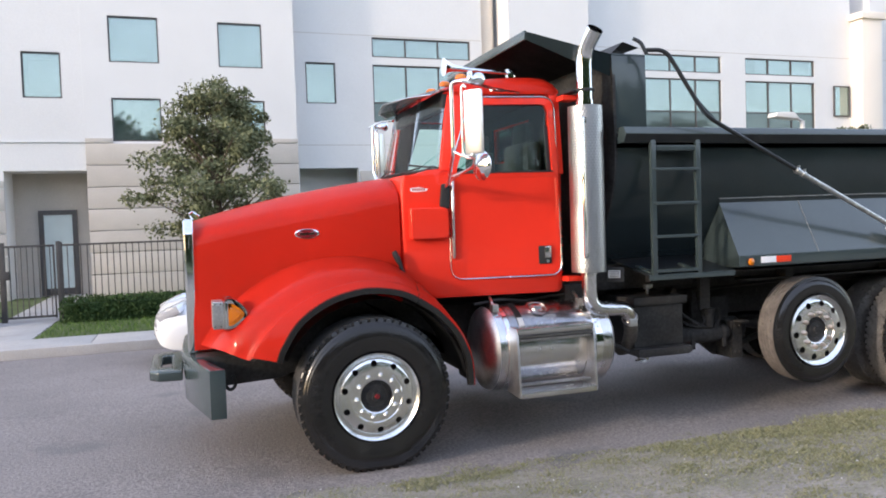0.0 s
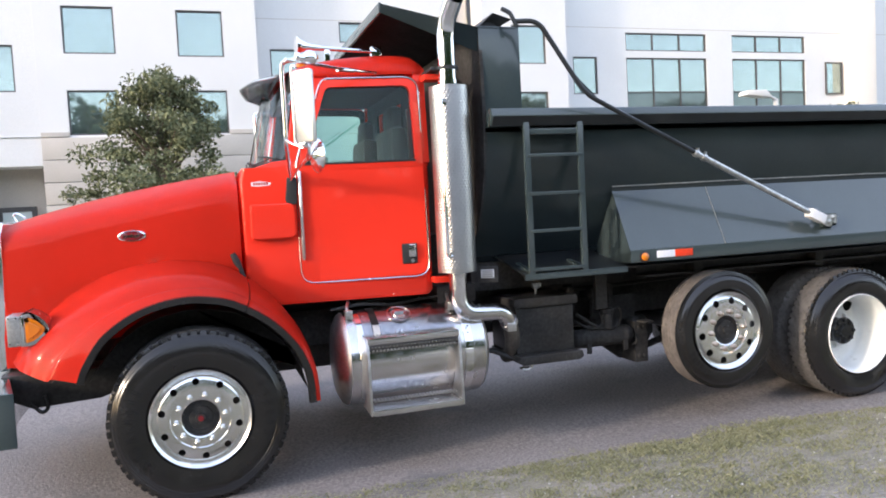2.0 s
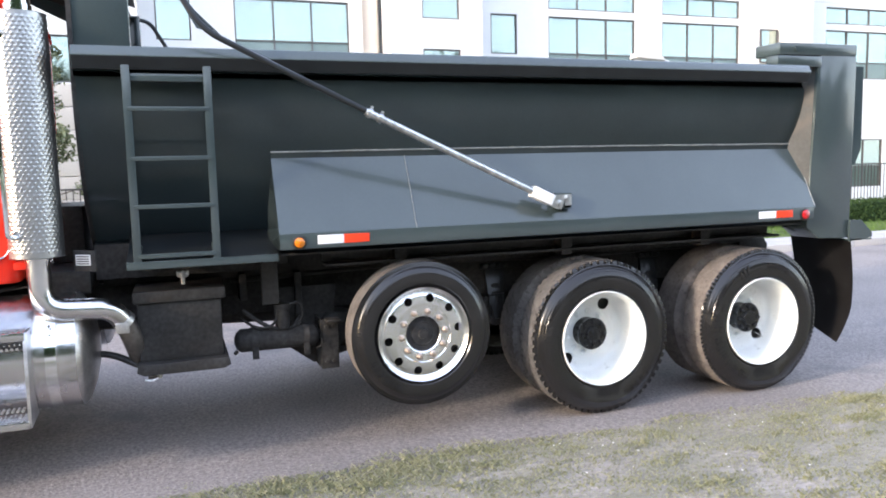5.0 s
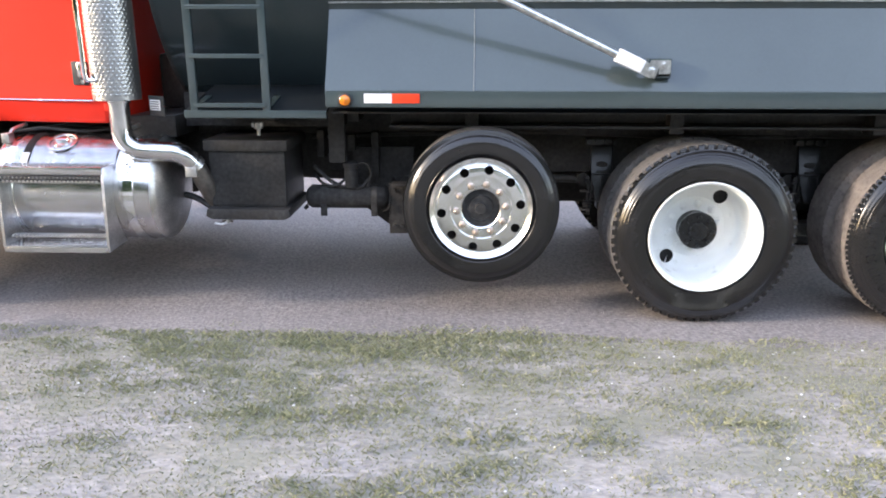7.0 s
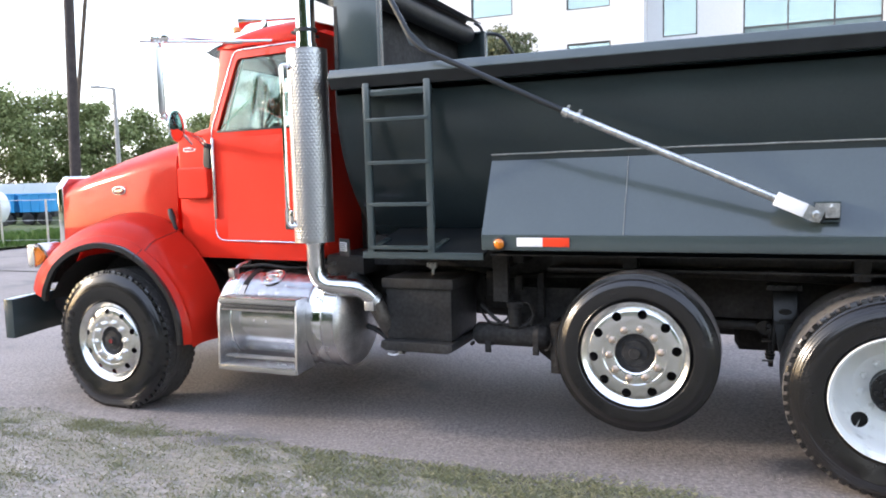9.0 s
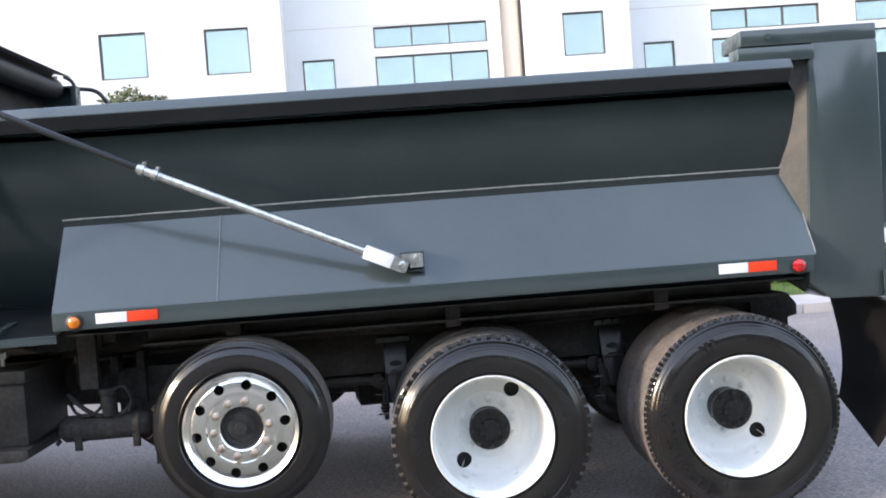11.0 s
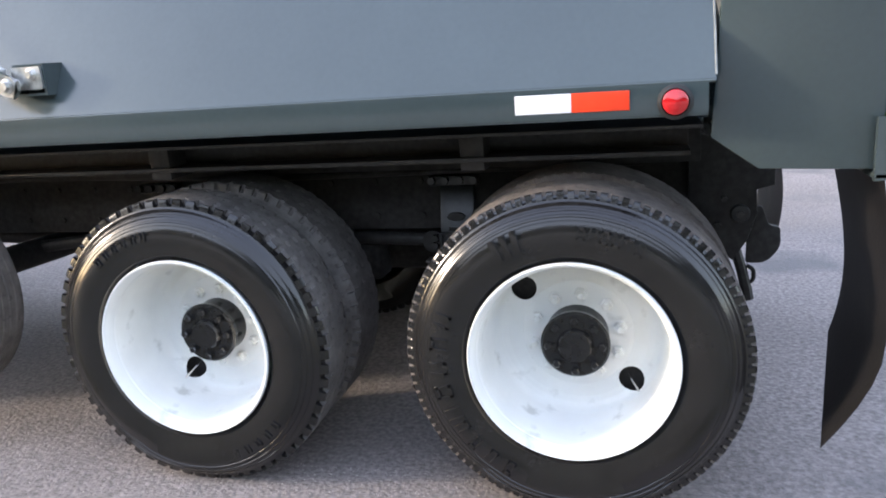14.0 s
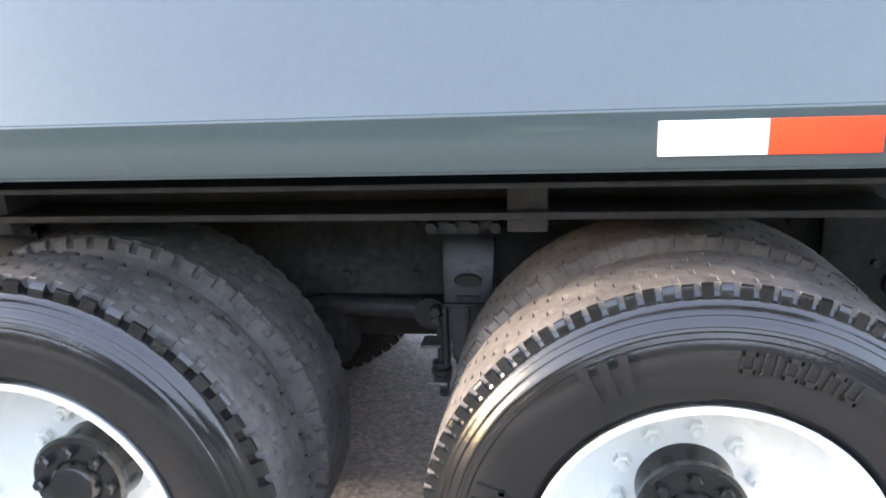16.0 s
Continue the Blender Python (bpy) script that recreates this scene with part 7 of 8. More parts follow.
def window(x0, x1, z0, z1, y, cols=1, split=None, depth=0.09):
    """A dark-framed window: frame, mullions and panes; split is the height of a transom with darker panes below it."""
    f = 0.038
    bm = B()
    plate_ring(bm, [(x0, z0), (x1, z0), (x1, z1), (x0, z1)], [(x0 + f, z0 + f), (x1 - f, z0 + f), (x1 - f, z1 - f), (x0 + f, z1 - f)], y + 0.03, y + depth)
    for i in range(1, cols):
        x = x0 + (x1 - x0) * i / cols
        box(bm, x - f / 2, x + f / 2, y + 0.035, y + depth, z0 + f, z1 - f)
    if split:
        box(bm, x0 + f, x1 - f, y + 0.04, y + depth, split - 0.02, split + 0.02)
    w = part("window", bm, FRAME_DARK, house, "dark bronze window frame", 20)
    for i in range(cols):
        a, b = x0 + (x1 - x0) * i / cols + f / 2, x0 + (x1 - x0) * (i + 1) / cols - f / 2
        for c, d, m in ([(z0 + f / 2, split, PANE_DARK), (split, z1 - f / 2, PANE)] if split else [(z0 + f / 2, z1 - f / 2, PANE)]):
            bm = B()
            t = random.uniform(-0.004, 0.004)
            vs = [bm.verts.new(p) for p in ((a, y + 0.07 + t, c), (b, y + 0.07 - t, c), (b, y + 0.075 - t, d), (a, y + 0.075 + t, d))]
            bm.faces.new(vs)
            bmesh.ops.solidify(bm, geom=bm.faces[:], thickness=0.006)
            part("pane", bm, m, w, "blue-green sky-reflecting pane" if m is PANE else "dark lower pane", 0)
    return w


def stone(x0, x1, z1, y, holes=()):
    """Courses of beige block, each proud of the joint behind it."""
    z, k = 0.0, 0
    while z < z1 - 0.02:
        h = min(0.56, z1 - z)
        cuts = sorted({x0, x1, *[c for q in holes if q[2] < z + h and q[3] > z for c in q[:2]]})
        for a, b in zip(cuts, cuts[1:]):
            if any(q[0] < (a + b) / 2 < q[1] and q[2] < z + h - 0.05 and q[3] > z + 0.05 for q in holes):
                continue
            bm = B()
            box(bm, a, b, y - 0.05, y + 0.02, z + 0.012, z + h - 0.012, 0.008)
            part("stone_course", bm, STONE, house, "beige block course")
        z += 0.56
        k += 1


TOP = 10.2
# bay with two columns of square windows
W_HOLES = [(-2.855, -1.645, 6.0, 7.185), (-0.155, 1.0, 5.955, 7.15), (-2.85, -1.65, 3.97, 5.09), (-0.155, 1.01, 3.95, 5.08)]
wall("wall", -3.50, 1.86, -0.1, TOP, FRONT, W_HOLES, STUCCO, label="white stucco wall")
for h in W_HOLES:
    window(*h, FRONT)
stone(-3.50, 1.86, 4.06, FRONT, W_HOLES)
# bay with porch and door
P_HOLES = [(-4.87, -3.98, 5.05, 6.20), (-5.38, -3.504, -0.1, 3.23), (-7.9, -6.0, 4.4, 6.28), (-8.0, -6.24, 0.56, 2.45)]
wall("wall", -9.0, -3.503, -0.1, TOP, FRONT + 0.012, P_HOLES, STUCCO, 1.0, "white stucco wall over a recessed porch")
window(*P_HOLES[0], FRONT + 0.012)
window(*P_HOLES[2], FRONT + 0.012, 3, 5.0)
window(*P_HOLES[3], FRONT + 0.012, 2, 1.5)
stone(-9.0, -5.38, 3.0, FRONT + 0.012, P_HOLES)
bm = B()
box(bm, -5.5, -3.4, 17.22, 17.4, -0.1, 3.3)
part("porch_wall", bm, STONE, house, "beige porch back wall")
bm = B()
box(bm, -9.0, -3.51, FRONT - 0.02, FRONT + 0.02, 3.94, 3.965, 0.004)
part("band", bm, STUCCO, house)
bm = B()
plate_ring(bm, [(-4.82, 0.03), (-3.90, 0.03), (-3.90, 2.26), (-4.82, 2.26)], [(-4.70, 0.20), (-4.02, 0.20), (-4.02, 2.14), (-4.70, 2.14)], 17.14, 17.215)
d = part("front_door", bm, FRAME_DARK, house, "dark framed glass front door", 20)
bm = B()
box(bm, -4.70, -4.02, 17.17, 17.19, 0.20, 2.14)
part("door_pane", bm, BLIND, d, "pale blind behind the door glass")
bm = B()
for k in range(30):
    box(bm, -4.69, -4.03, 17.158, 17.168, 0.26 + k * 0.062, 0.30 + k * 0.062)
part("door_blind", bm, BLIND, d)
bm = B()
tube(bm, [(-4.0, 17.12, 0.95), (-4.0, 17.12, 1.15)], 0.02, 8)
part("door_handle", bm, IRON, d)


def wide_bay(x0, x1, small, groups, low=(), sink=0.0):
    """A set-back bay with one slim window and groups of three panes under a transom row."""
    holes = []
    if small:
        holes.append((small, small + 0.87, 5.14 - sink, 6.32 - sink))
    for g in groups:
        holes += [(g, g + 3.10, 6.53 - sink, 7.11 - sink), (g, g + 3.10, 4.62 - sink, 6.31 - sink)]
    holes += list(low)
    wall("wall", x0, x1, -0.1, TOP, BACK_BAY, holes, STUCCO, label="white stucco set-back wall")
    if small:
        window(*holes[0], BACK_BAY)
    for g in groups:
        window(g, g + 3.10, 6.53 - sink, 7.11 - sink, BACK_BAY, 3)
        window(g, g + 3.10, 4.62 - sink, 6.31 - sink, BACK_BAY, 3, 5.20 - sink)
    for h in low:
        if h[2] > 0.2:
            window(*h, BACK_BAY, 3, 1.35)


wide_bay(1.863, 7.72, 2.255, (4.23,), [(1.98, 3.70, -0.1, 3.28), (4.6, 7.0, 0.6, 2.35)])
stone(3.75, 4.5, 3.2, BACK_BAY)
stone(7.05, 7.72, 3.2, BACK_BAY)
bm = B()
box(bm, 1.9, 3.8, 17.9, 18.0, -0.1, 3.4)
part("garage_wall", bm, STONE, house, "beige recess wall")
# rounded recess and the next bay
bm = B()
tube(bm, [(8.02, 17.35, -0.1), (8.02, 17.35, TOP)], 0.30, 24)
part("round_column", bm, STUCCO_WARM, house, "cream rounded corner column", 40)
bm = B()
box(bm, 7.70, 8.6, 17.9, 18.1, -0.1, TOP)
part("recess_wall", bm, STONE, house)
B_HOLES = [(9.285, 10.40, 5.85, 7.0), (9.285, 10.42, 3.89, 5.02)]
wall("wall", 8.35, 11.1, -0.1, TOP, FRONT, B_HOLES, STUCCO, label="white stucco wall")
for h in B_HOLES:
    window(*h, FRONT)
stone(8.35, 11.1, 4.06, FRONT, B_HOLES)
wide_bay(11.103, 22.5, 11.64, (13.57, 17.70), [(13.6, 16.4, 0.6, 2.34), (17.8, 20.5, 0.6, 2.34)], 0.10)
S4 = (21.66, 22.40, 5.0, 6.12)
window(*S4, BACK_BAY - 0.1)
bm = B()
box(bm, 22.5, 23.45, 16.3, 17.4, -0.1, 8.5, 0.02)
box(bm, 22.4, 23.6, 16.2, 17.5, 8.5, 8.75, 0.03)
part("chimney_pier", bm, STUCCO_WARM, house, "cream stucco pier with a moulded cap")
wide_bay(23.453, 40.0, 33.0, (24.6, 28.8, 35.5), [(24.8, 27.5, 0.6, 2.34), (28.9, 31.6, 0.6, 2.34)], 0.10)
bm = B()
box(bm, -9.0, 40.0, 17.76, 26.0, -0.1, TOP - 0.05)
part("block", bm, STUCCO, house, "white stucco main block")
bm = B()
box(bm, 26.3, 31.9, 16.5, 17.2, 9.0, 9.2, 0.03)
part("cornice", bm, STUCCO_WARM, house, "brown-edged cornice")


for x0, x1 in ((1.9, 7.7), (11.12, 22.45), (23.5, 39.9)):
    for z in (3.945, 7.15):
        bm = B()
        box(bm, x0, x1, BACK_BAY - 0.004, BACK_BAY + 0.01, z - 0.009, z + 0.009)
        part("reveal_joint", bm, STONE, house, "thin grey reveal joint in the stucco")


# ---- iron fence, hedges ----
def fence(x0, x1, y, top, group):
    f = thing("iron_fence", "black iron railing fence before the building", "fence", group)
    n = max(1, round((x1 - x0) / 2.2))
    b = B()
    box(b, -0.03, 0.03, -0.03, 0.03, 0.0, top + 0.04, 0.006)
    post = mesh_of("post", b, IRON)
    b = B()
    tube(b, [(0, 0, 0.08), (0, 0, top)], 0.010, 5)
    bar = mesh_of("bar", b, IRON, 60)
    for i in range(n + 1):
        set_under(new("post", post), f, (x0 + (x1 - x0) * i / n, y, 0))
    m = int((x1 - x0) / 0.115)
    for i in range(1, m):
        set_under(new("bar", bar), f, (x0 + (x1 - x0) * i / m, y, 0))
    for z in (top - 0.02, 0.12):
        b = B()
        box(b, x0, x1, y - 0.016, y + 0.016, z - 0.018, z + 0.018, 0.003)
        part("rail", b, IRON, f)
    return f


FENCE_Y = 11.0
fence(-8.6, -4.47, FENCE_Y, 1.46, "railing fences")
fence(-3.46, 8.0, FENCE_Y, 1.46, "railing fences")
fence(8.1, 24.0, FENCE_Y, 1.52, "railing fences")
gate = thing("iron_gate", "black iron garden gate on the front path", "gate")
for nm, x in (("gate_post", -4.44), ("gate_post", -3.50)):
    bm = B()
    box(bm, x - 0.035, x + 0.035, FENCE_Y - 0.035, FENCE_Y + 0.035, 0.0, 1.52, 0.006)
    part(nm, bm, IRON, gate)
for z in (0.10, 1.44):
    bm = B()
    box(bm, -4.40, -3.58, FENCE_Y - 0.015, FENCE_Y + 0.015, z - 0.02, z + 0.02, 0.003)
    part("gate_rail", bm, IRON, gate)
bm = B()
box(bm, -3.595, -3.565, FENCE_Y - 0.015, FENCE_Y + 0.015, 0.06, 1.46, 0.003)
part("gate_stile", bm, IRON, gate)
b = B()
tube(b, [(0, 0, 0.1), (0, 0, 1.44)], 0.010, 5)
bar = mesh_of("bar", b, IRON, 60)
for i in range(8):
    set_under(new("bar", bar), gate, (-4.33 + i * 0.098, FENCE_Y, 0))
bm = B()
box(bm, -4.46, -4.34, FENCE_Y - 0.06, FENCE_Y + 0.02, 0.82, 0.98, 0.008)
part("lock_box", bm, IRON, gate, "black lock box")


def leaves(name, n, place, size, mat, parent=None, seed=1, label="", kind=""):
    """Many small leaves in one mesh; place(rng, n) gives their middles."""
    rng = np.random.default_rng(seed)
    c = place(rng, n)
    n = len(c)
    u = rng.normal(size=(n, 3))
    u /= np.linalg.norm(u, axis=1, keepdims=True)
    w = np.cross(u, rng.normal(size=(n, 3)))
    w /= np.linalg.norm(w, axis=1, keepdims=True)
    s = size * rng.uniform(0.6, 1.4, (n, 1))
    v = np.stack([c - u * s, c - w * s * 0.45 + u * s * 0.1, c + u * s, c + w * s * 0.45 + u * s * 0.1], 1)
    i = np.arange(n) * 4
    me = bpy.data.meshes.new(name)
    me.from_pydata(v.reshape(-1, 3).tolist(), [], np.stack([i, i + 1, i + 2, i + 3], 1).tolist())
    me.materials.append(mat)
    ob = new(name, me)
    if parent:
        ob.parent = parent
    return tagged(ob, label, kind=kind)


def hedge(x0, x1, y0, y1, h, seed):
    hd = thing("hedge", "low clipped green hedge along the iron fence", "hedge", "hedges")

    def place(rng, n):
        p = np.stack([rng.uniform(x0, x1, n), rng.uniform(y0, y1, n), rng.uniform(0.02, h, n)], 1)
        face = rng.integers(0, 3, n)
        p[face == 0, 1] = y0 + rng.normal(0, 0.03, (face == 0).sum())
        p[face == 1, 2] = h + rng.normal(0, 0.03, (face == 1).sum())
        return p
    leaves("leaves", int((x1 - x0) * 1500), place, 0.035, LEAF_HEDGE, hd, seed)
    bm = B()
    box(bm, x0 + 0.05, x1 - 0.05, y0 + 0.06, y1 - 0.05, 0.0, h - 0.06, 0.04)
    part("core", bm, LEAF_HEDGE, hd)


hedge(-3.42, 7.5, 10.25, 10.85, 0.42, 11)
hedge(-8.4, -4.75, 10.3, 10.85, 0.35, 12)
hedge(8.4, 23.5, 10.25, 10.85, 0.55, 13)


shrub = thing("shrub", "small round twiggy shrub behind the railing", "shrub", at=(-4.80, 11.25, 0.0))


def shrub_place(rng, n):
    a, q = rng.uniform(0, 2 * math.pi, n), rng.normal(0, 0.035, (n, 3))
    ring = np.stack([0.19 * np.cos(a), np.zeros(n), 0.58 + 0.19 * np.sin(a)], 1) + q
    low = rng.uniform(size=n) < 0.3
    ring[low] = np.stack([rng.normal(0, 0.10, low.sum()), rng.normal(0, 0.06, low.sum()), rng.uniform(0.05, 0.42, low.sum())], 1)
    return ring


leaves("leaves", 900, shrub_place, 0.028, LEAF_HEDGE, shrub, 17)
bm = B()
tube(bm, [(0, 0, -0.02), (0.01, 0, 0.2), (0.0, 0.01, 0.40)], [0.02, 0.015, 0.01], 6)
tube(bm, [(0.19 * math.cos(radians(a)), 0, 0.58 + 0.19 * math.sin(radians(a))) for a in range(-90, 271, 20)], 0.012, 6, False)
part("stem", bm, BARK, shrub)


# ---- trees ----
def tree(name, label, at, height, spread, clear, n, leaf, mat, seed, group="", lobes=26, trunk_r=0.09, cone=False):
    t = thing(name, label, "tree", group, at=at)
    rng = np.random.default_rng(seed)
    bm = B()
    tube(bm, [(0, 0, -0.1), (0.02, 0.01, clear * 0.6), (0.0, 0.03, clear), (0.05, 0.0, height * 0.62), (0.02, 0.04, height * 0.9)], [trunk_r * 1.3, trunk_r, trunk_r * 0.85, trunk_r * 0.5, 0.01], 9)
    centres = []
    for i in range(lobes):
        z = clear + (height - clear) * (0.08 + 0.86 * rng.uniform())
        k = (z - clear) / (height - clear)
        ring = spread * (0.55 + 0.9 * k) * (1.0 - max(0.0, k - 0.35) ** 1.25 * 1.25)
        if cone:
            ring = spread * min(1.0, 0.66 + 2.0 * k) * (1.0 - k) ** 0.42
        a = rng.uniform(0, 2 * math.pi)
        r = ring * (rng.uniform(0.25, 1.2) if cone else rng.uniform(0.35, 1.0) ** 0.6)
        z += rng.uniform(-0.2, 0.2) if cone else 0.0
        c = np.array([math.cos(a) * r, math.sin(a) * r, z])
        centres.append(c)
        if i % 2 == 0:
            base = (0, 0.02, max(clear * 0.8, z - (height - clear) * 0.25))
            tube(bm, [base, (c[0] * 0.5, c[1] * 0.5, (base[2] + z) / 2 + 0.05), tuple(c)], [trunk_r * 0.4, trunk_r * 0.22, 0.006], 6)
    part("trunk", bm, BARK, t, "brown branching trunk", 50)
    centres = np.array(centres)
    size = (height - clear) * (0.066 if cone else 0.13)

    def place(rng, m):
        who = rng.integers(0, len(centres), m)
        d = rng.normal(size=(m, 3))
        d /= np.linalg.norm(d, axis=1, keepdims=True)
        d *= (rng.uniform(0, 1, (m, 1)) ** 0.45) * size * np.array([1.25, 1.25, 0.9]) * (0.7 + 0.6 * ((who * 37 % 11) / 11.0))[:, None]
        stray = rng.uniform(size=m) < 0.07
        d[stray] *= 1.4
        return centres[who] + d
    leaves("crown", n, place, leaf, mat, t, seed + 1, "uneven crown of small leaves")
    return t


tree("oak_tree", "young dark green oak tree on the lawn before the building", (-0.53, 11.4, 0.0), 4.72, 1.62, 1.2, 22000, 0.046, LEAF, 21, "street trees", 135, 0.09, True)
tree("oak_tree", "young dark green oak tree on the lawn before the building", (17.6, 12.6, 0.0), 3.95, 2.1, 1.4, 22000, 0.055, LEAF, 25, "street trees", 150, 0.09, True)
tree("oak_tree", "young dark green oak tree on the lawn before the building", (-7.2, 12.2, 0.0), 4.3, 1.4, 1.6, 9000, 0.05, LEAF, 29, "street trees", 50, 0.09, True)
for i, (x, y, h, s) in enumerate(((-40, 24, 8.0, 4.2), (-43, 31, 8.5, 4.6), (-38, 38, 7.6, 4.0), (-46, 18, 8.0, 4.4), (-36, 45, 7.2, 4.0), (-42, 10, 7.4, 4.2), (-34, 52, 6.4, 3.6), (-48, 3, 8.0, 4.4), (-30, 58, 5.6, 3.4), (-45, -6, 8.0, 4.6), (-26, 64, 5.5, 3.2), (-44, 37, 8.4, 4.6))):
    tree("far_tree", "broad green tree beyond the fenced yard", (x, y, -0.1), h, s, 0.9, 13000, 0.15, LEAF_FAR, 40 + i * 3, "trees beyond the yard", 60, 0.18)


# invented trees out of view, added to darken what the truck's flank reflects
for i in range(20):
    x, y = -40 + i * 4.6, -26.0 - 2.5 * ((i * 7) % 3)
    tree("roadside_tree", "unseen broad tree added behind the verge to darken reflections", (x, y, -0.1), 10.0 + (i * 5 % 4) * 0.6, 4.2, 0.7, 4200, 0.44, LEAF_HEDGE, 90 + i * 3, "trees behind the verge", 40, 0.18)


# ---- beyond the side street ----
cf = thing("chain_fence", "grey chain-link fence round a yard", "fence")
b = B()
tube(b, [(0, 0, -0.1), (0, 0, 1.30)], 0.03, 8)
post = mesh_of("post", b, ZINC, 60)
FEN = (Vector((-17.6, 11.2, 0)), Vector((1.38, 0.42, 0)))
for i in range(-9, 7):
    p = FEN[0] + FEN[1] * i
    set_under(new("post", post), cf, tuple(p))
for z in (1.28, 0.68, 0.1):
    bm = B()
    tube(bm, [tuple(FEN[0] + FEN[1] * -9 + Vector((0, 0, z))), tuple(FEN[0] + FEN[1] * 6 + Vector((0, 0, z)))], 0.010 if z > 1 else 0.005, 6)
    part("rail", bm, ZINC, cf)


def far_grass(rng, n):
    x, y = rng.uniform(-19, -15.4, n), rng.uniform(7.5, 24, n)
    return x, y, np.full(n, -0.07), np.where(x < -16, 1.6, 0.7)


blades("far_grass", 14000, far_grass, 0.16, 0.5, BLADE_LAWN, "rough green grass by the yard fence", 0.02, 9)
TANK_W = material("dull_white_tank", (0.70, 0.72, 0.74), 0.4, 0.0, mottle=0.08, mottle_scale=0.8, coat=0.2)
BLUE = material("blue_trailer_paint", (0.04, 0.30, 0.60), 0.4, 0, mottle=0.12, mottle_scale=1.2)
WHITE_TR = material("white_trailer_panel", (0.62, 0.66, 0.67), 0.5, 0, mottle=0.08, mottle_scale=0.9)


def wheels_under(parent, xs, y0, z=0.45, size=1.0):
    for x in xs:
        bm = B()
        lathe(bm, [(r * size, q) for r, q in ((0.0, 0.04), (0.25, 0.0), (0.46, 0.02), (0.48, 0.1), (0.48, 0.2), (0.46, 0.28), (0.2, 0.3))], 20, (x, y0, z))
        part("wheel", bm, FLAP, parent, "dark trailer wheel")


tk = thing("tank_trailer", "dull white cylindrical tank trailer parked behind the fence", "trailer", at=(-26.7, 16.25, -0.1))
tk.rotation_euler = (0, 0, radians(20))
bm = B()
lathe(bm, [(0.0, -3.4), (0.4, -3.36), (0.62, -3.2), (0.68, -3.0), (0.68, 3.0), (0.62, 3.2), (0.4, 3.36), (0.0, 3.4)], 28)
bmesh.ops.rotate(bm, cent=(0, 0, 0), matrix=Matrix.Rotation(radians(90), 3, "Z"), verts=bm.verts)
bmesh.ops.translate(bm, vec=(0, 0, 0.98), verts=bm.verts)
part("tank", bm, TANK_W, tk, "dull white tank", 40)
bm = B()
box(bm, -3.2, 3.2, -0.4, 0.4, 0.2, 0.42, 0.02)
part("chassis", bm, BLACK, tk)
wheels_under(tk, (-2.4, -1.3, 2.2), -0.6, 0.35, 0.7)
wt = thing("box_trailer", "long white box trailer in the yard", "trailer", at=(-31.0, 24.5, -0.1))
wt.rotation_euler = (0, 0, radians(22))
bm = B()
box(bm, -7, 7, -1.2, 1.2, 0.9, 1.95, 0.04)
bx = part("box", bm, WHITE_TR, wt, "ribbed white box")
for i in range(13):
    bm = B()
    box(bm, -6.5 + i, -6.44 + i, -1.215, 1.215, 0.95, 1.9)
    part("rib", bm, WHITE_TR, bx)
bm = B()
box(bm, -6.8, 6.8, -0.6, 0.6, 0.6, 0.9)
part("chassis", bm, BLACK, wt)
wheels_under(wt, (-6.0, -4.8), -1.2)
for k, (x, y) in enumerate(((-27.75, 20.8), (-26.2, 21.4))):
    bt = thing("blue_skip_trailer", "bright blue open skip trailer in the yard", "trailer", "blue trailers", at=(x, y, -0.1))
    bt.rotation_euler = (0, 0, radians(22))
    bm = B()
    prism(bm, [(-0.68, 0.62), (0.68, 0.62), (0.74, 1.44), (-0.74, 1.44)], "y", -0.7, 0.7)
    sk = part("skip", bm, BLUE, bt, "ribbed blue skip")
    for i in range(4):
        bm = B()
        box(bm, -0.64 + i * 0.40, -0.57 + i * 0.40, -0.74, 0.74, 0.64, 1.44, 0.01)
        part("rib", bm, BLUE, sk)
    bm = B()
    box(bm, -0.77, 0.77, -0.75, 0.75, 1.40, 1.47, 0.02)
    part("rim", bm, BLUE, sk)
    bm = B()
    box(bm, -0.74, 0.74, -0.4, 0.4, 0.36, 0.62, 0.03)
    part("chassis", bm, BLACK, bt)
    wheels_under(bt, (-0.35, 0.35), -0.7, 0.3, 0.62)


def pole(name, label, base, top, r0, r1, mat):
    p = thing(name, label, "pole")
    bm = B()
    tube(bm, [base, top], [r0, r1], 14)
    part("shaft", bm, mat, p)
    return p


pole("utility_pole", "dark wooden utility pole standing by the side street", (-12.14, 10.67, -0.1), (-11.62, 10.67, 11.0), 0.145, 0.11, POLE_WOOD)
pole("brace_pole", "pale leaning wooden brace pole", (-14.33, 12.24, -0.1), (-12.30, 12.24, 10.0), 0.07, 0.05, BARK)


POLE_GREY = material("weathered_grey_metal", (0.30, 0.29, 0.28), 0.6, 0.3, mottle=0.1, mottle_scale=3)
CREAM_METAL = material("cream_painted_metal", (0.62, 0.60, 0.56), 0.5, 0.0, mottle=0.06, mottle_scale=3)


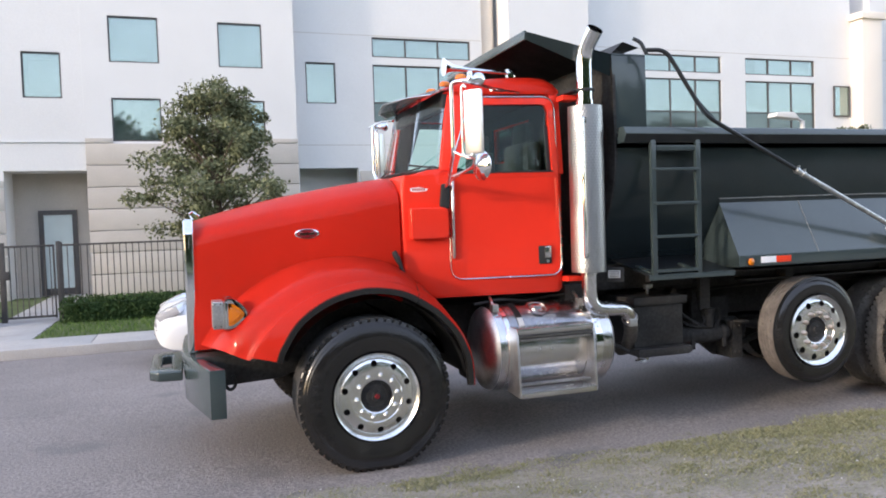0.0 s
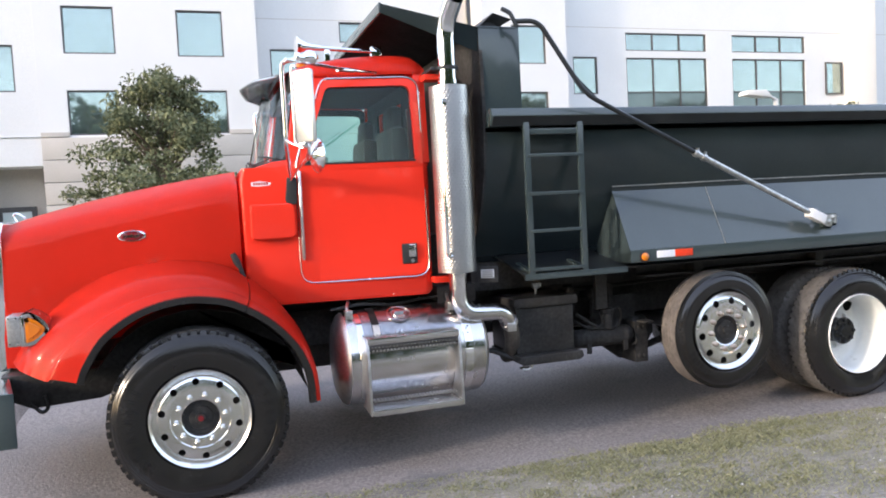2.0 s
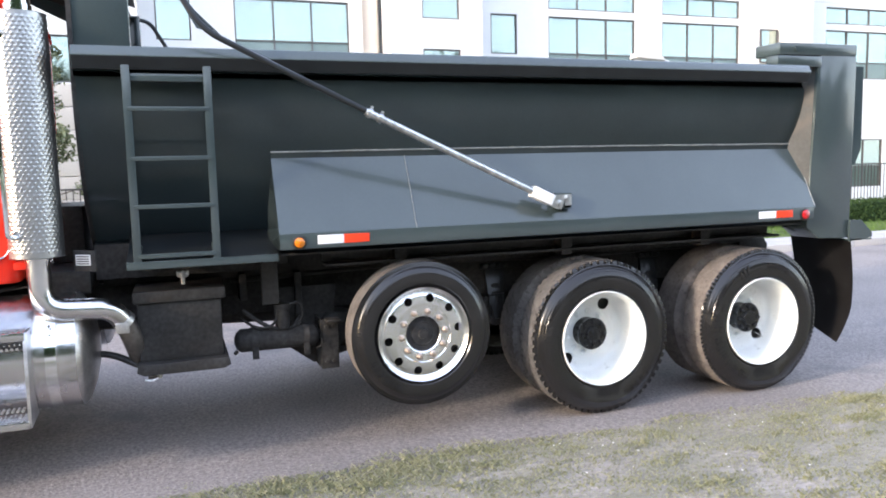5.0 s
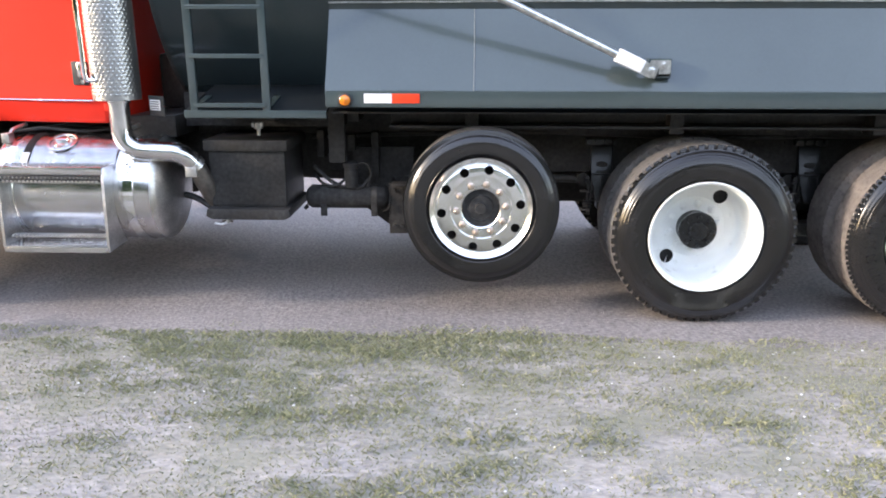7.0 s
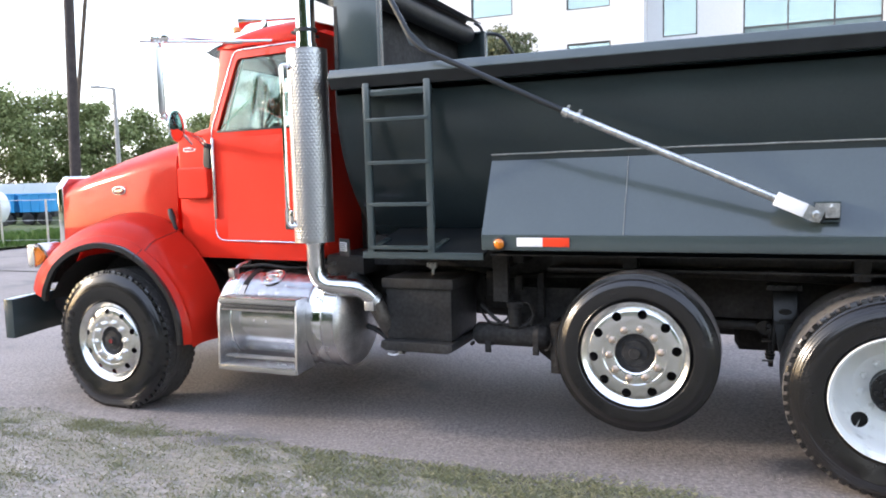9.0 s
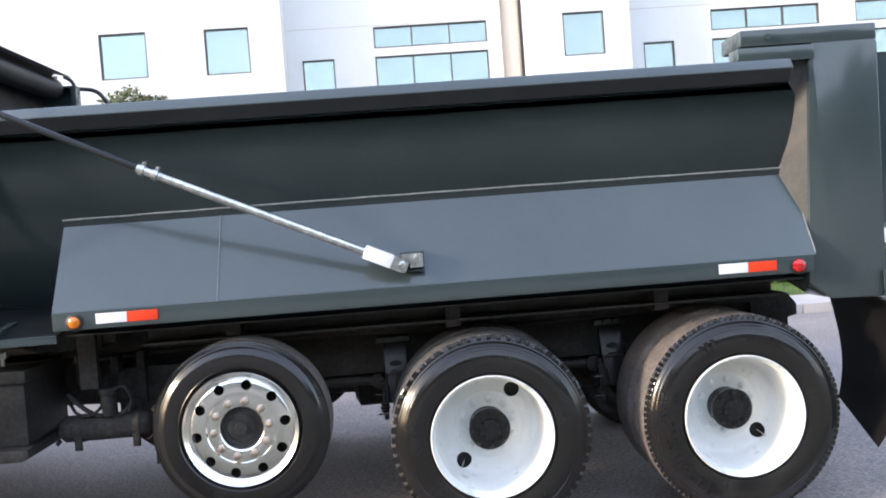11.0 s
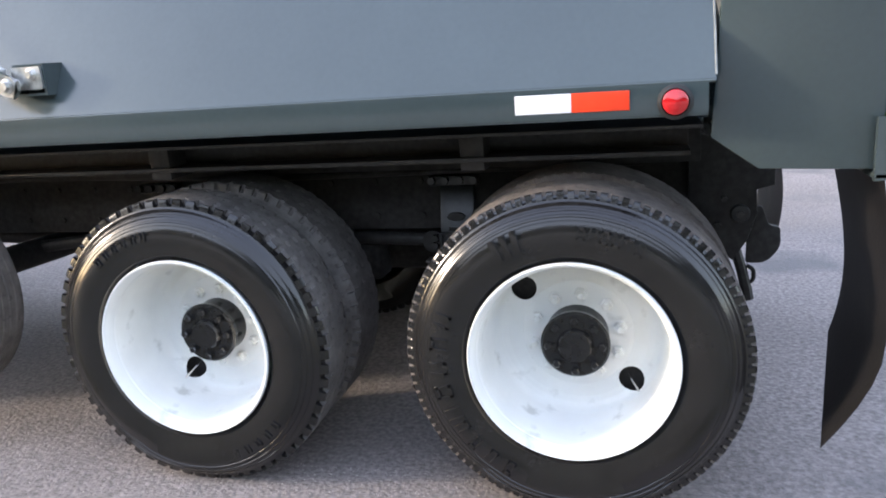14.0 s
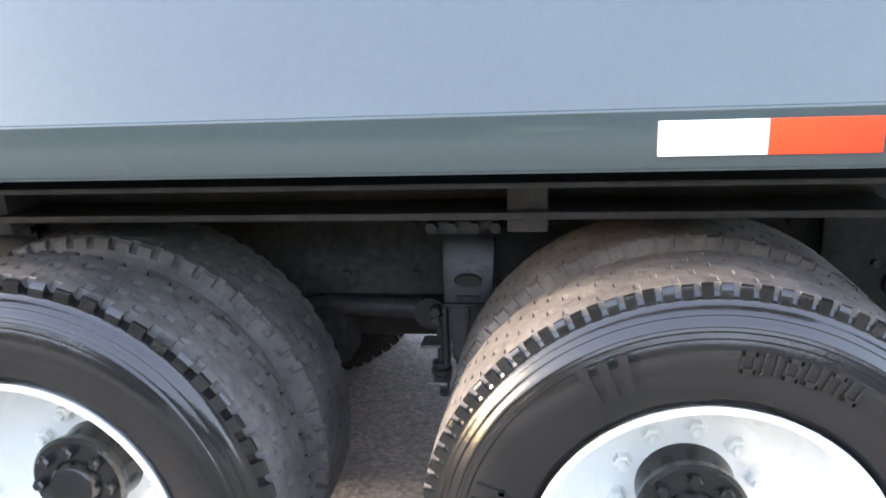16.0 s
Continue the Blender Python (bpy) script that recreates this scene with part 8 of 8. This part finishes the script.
def street_lamp(at, height, reach, turn, group, metal=None, wide=1.0):
    metal = metal or ZINC
    sl = thing("street_lamp", "grey metal street lamp with a flat head", "street lamp", group, at=at)
    sl.rotation_euler = (0, 0, radians(turn))
    bm = B()
    tube(bm, [(0, 0, -0.1), (0, 0, height)], [0.075 * wide, 0.05 * wide], 12)
    part("shaft", bm, metal, sl, "grey steel shaft", 60)
    bm = B()
    tube(bm, bend([(0, 0, height - 0.1), (0, 0, height), (reach, 0, height + 0.08)], 5, 0.12), 0.03 * wide, 8)
    part("arm", bm, metal, sl)
    bm = B()
    prism(bm, [(reach - 0.1, height + 0.02), (reach + 0.55, height + 0.06), (reach + 0.5, height + 0.16), (reach + 0.05, height + 0.17)], "y", -0.14, 0.14)
    bevel_all(bm, 0.03, 2)
    part("head", bm, metal, sl, "flat lamp head")


street_lamp((-25.4, 25.4, -0.1), 6.6, 0.65, 200, "street lamps", POLE_GREY, 1.8)
street_lamp((11.46, 7.95, 0.0), 3.55, 0.28, 180, "street lamps", CREAM_METAL)


# ---- white car at the far kerb ----
CAR_PAINT = material("white_car_paint", (0.74, 0.75, 0.76), 0.3, 0, mottle=0.02, coat=0.8)
CAR_GLASS = material("dark_car_glass", (0.02, 0.025, 0.03), 0.05, 0, coat=0.5)
car = thing("white_car", "white small car parked at the far kerb", "car", at=(-1.62, 5.05, -0.07))
bm = B()
prof = [(0.0, 0.42, 0.55, 0.30), (0.12, 0.25, 0.70, 0.12), (0.5, 0.2, 0.80, 0.03), (1.1, 0.2, 0.90, 0.0), (1.7, 0.2, 0.95, 0.0), (3.4, 0.2, 0.97, 0.0), (4.1, 0.25, 0.92, 0.04), (4.4, 0.35, 0.75, 0.18)]
rows = []
for x, z0, z1, dy in prof:
    y0, y1 = dy, 1.75 - dy
    rows.append([(x, y0 + 0.05, z0), (x, y0, z0 + 0.12), (x, y0, (z0 + z1) / 2), (x, y0 + 0.03, z1 - 0.1), (x, y0 + 0.14, z1), (x, 0.875, z1 + 0.03), (x, y1 - 0.14, z1), (x, y1 - 0.03, z1 - 0.1), (x, y1, (z0 + z1) / 2), (x, y1, z0 + 0.12), (x, y1 - 0.05, z0)])
grid = smooth_rows(rows, 4)
vs = sheet(bm, grid)
bm.faces.new(vs[0])
bm.faces.new(vs[-1][::-1])
part("body", bm, CAR_PAINT, car, "white car body", 50)
bm = B()
rows = []
for x, z, dy in ((1.15, 0.90, 0.12), (1.75, 1.35, 0.24), (2.2, 1.44, 0.27), (3.0, 1.42, 0.27), (3.6, 1.2, 0.22), (3.95, 0.93, 0.14)):
    rows.append([(x, dy - 0.06, 0.86), (x, dy, (0.9 + z) / 2), (x, dy + 0.07, z - 0.03), (x, dy + 0.2, z), (x, 1.55 - dy, z), (x, 1.68 - dy, z - 0.03), (x, 1.75 - dy, (0.9 + z) / 2), (x, 1.81 - dy, 0.86)])
sheet(bm, smooth_rows(rows, 3))
part("cabin", bm, CAR_GLASS, car, "dark glazed cabin", 50)
for x in (0.85, 3.45):
    for y in (0.0, 1.55):
        bm = B()
        lathe(bm, [(0.0, 0.03), (0.2, 0.02), (0.29, 0.01), (0.31, 0.04), (0.31, 0.16), (0.28, 0.2), (0.0, 0.2)], 28, (x, y, 0.31))
        part("wheel", bm, FLAP, car, "dark car wheel", 40)
for y0 in (0.10, 1.35):
    bm = B()
    m = Matrix.Translation((0.22, y0 + 0.14, 0.70)) @ Matrix.Rotation(radians(-25), 4, "Y") @ Matrix.Rotation(radians(-28 if y0 < 1 else 28), 4, "Z")
    box(bm, -0.16, 0.18, -0.14, 0.14, -0.06, 0.06, 0.04, m)
    part("head_light", bm, LENS_CLEAR, car, "clear swept headlight")
bm = B()
box(bm, -0.01, 0.06, 0.5, 1.25, 0.36, 0.48, 0.02)
part("grille", bm, FLAP, car, "dark lower grille")
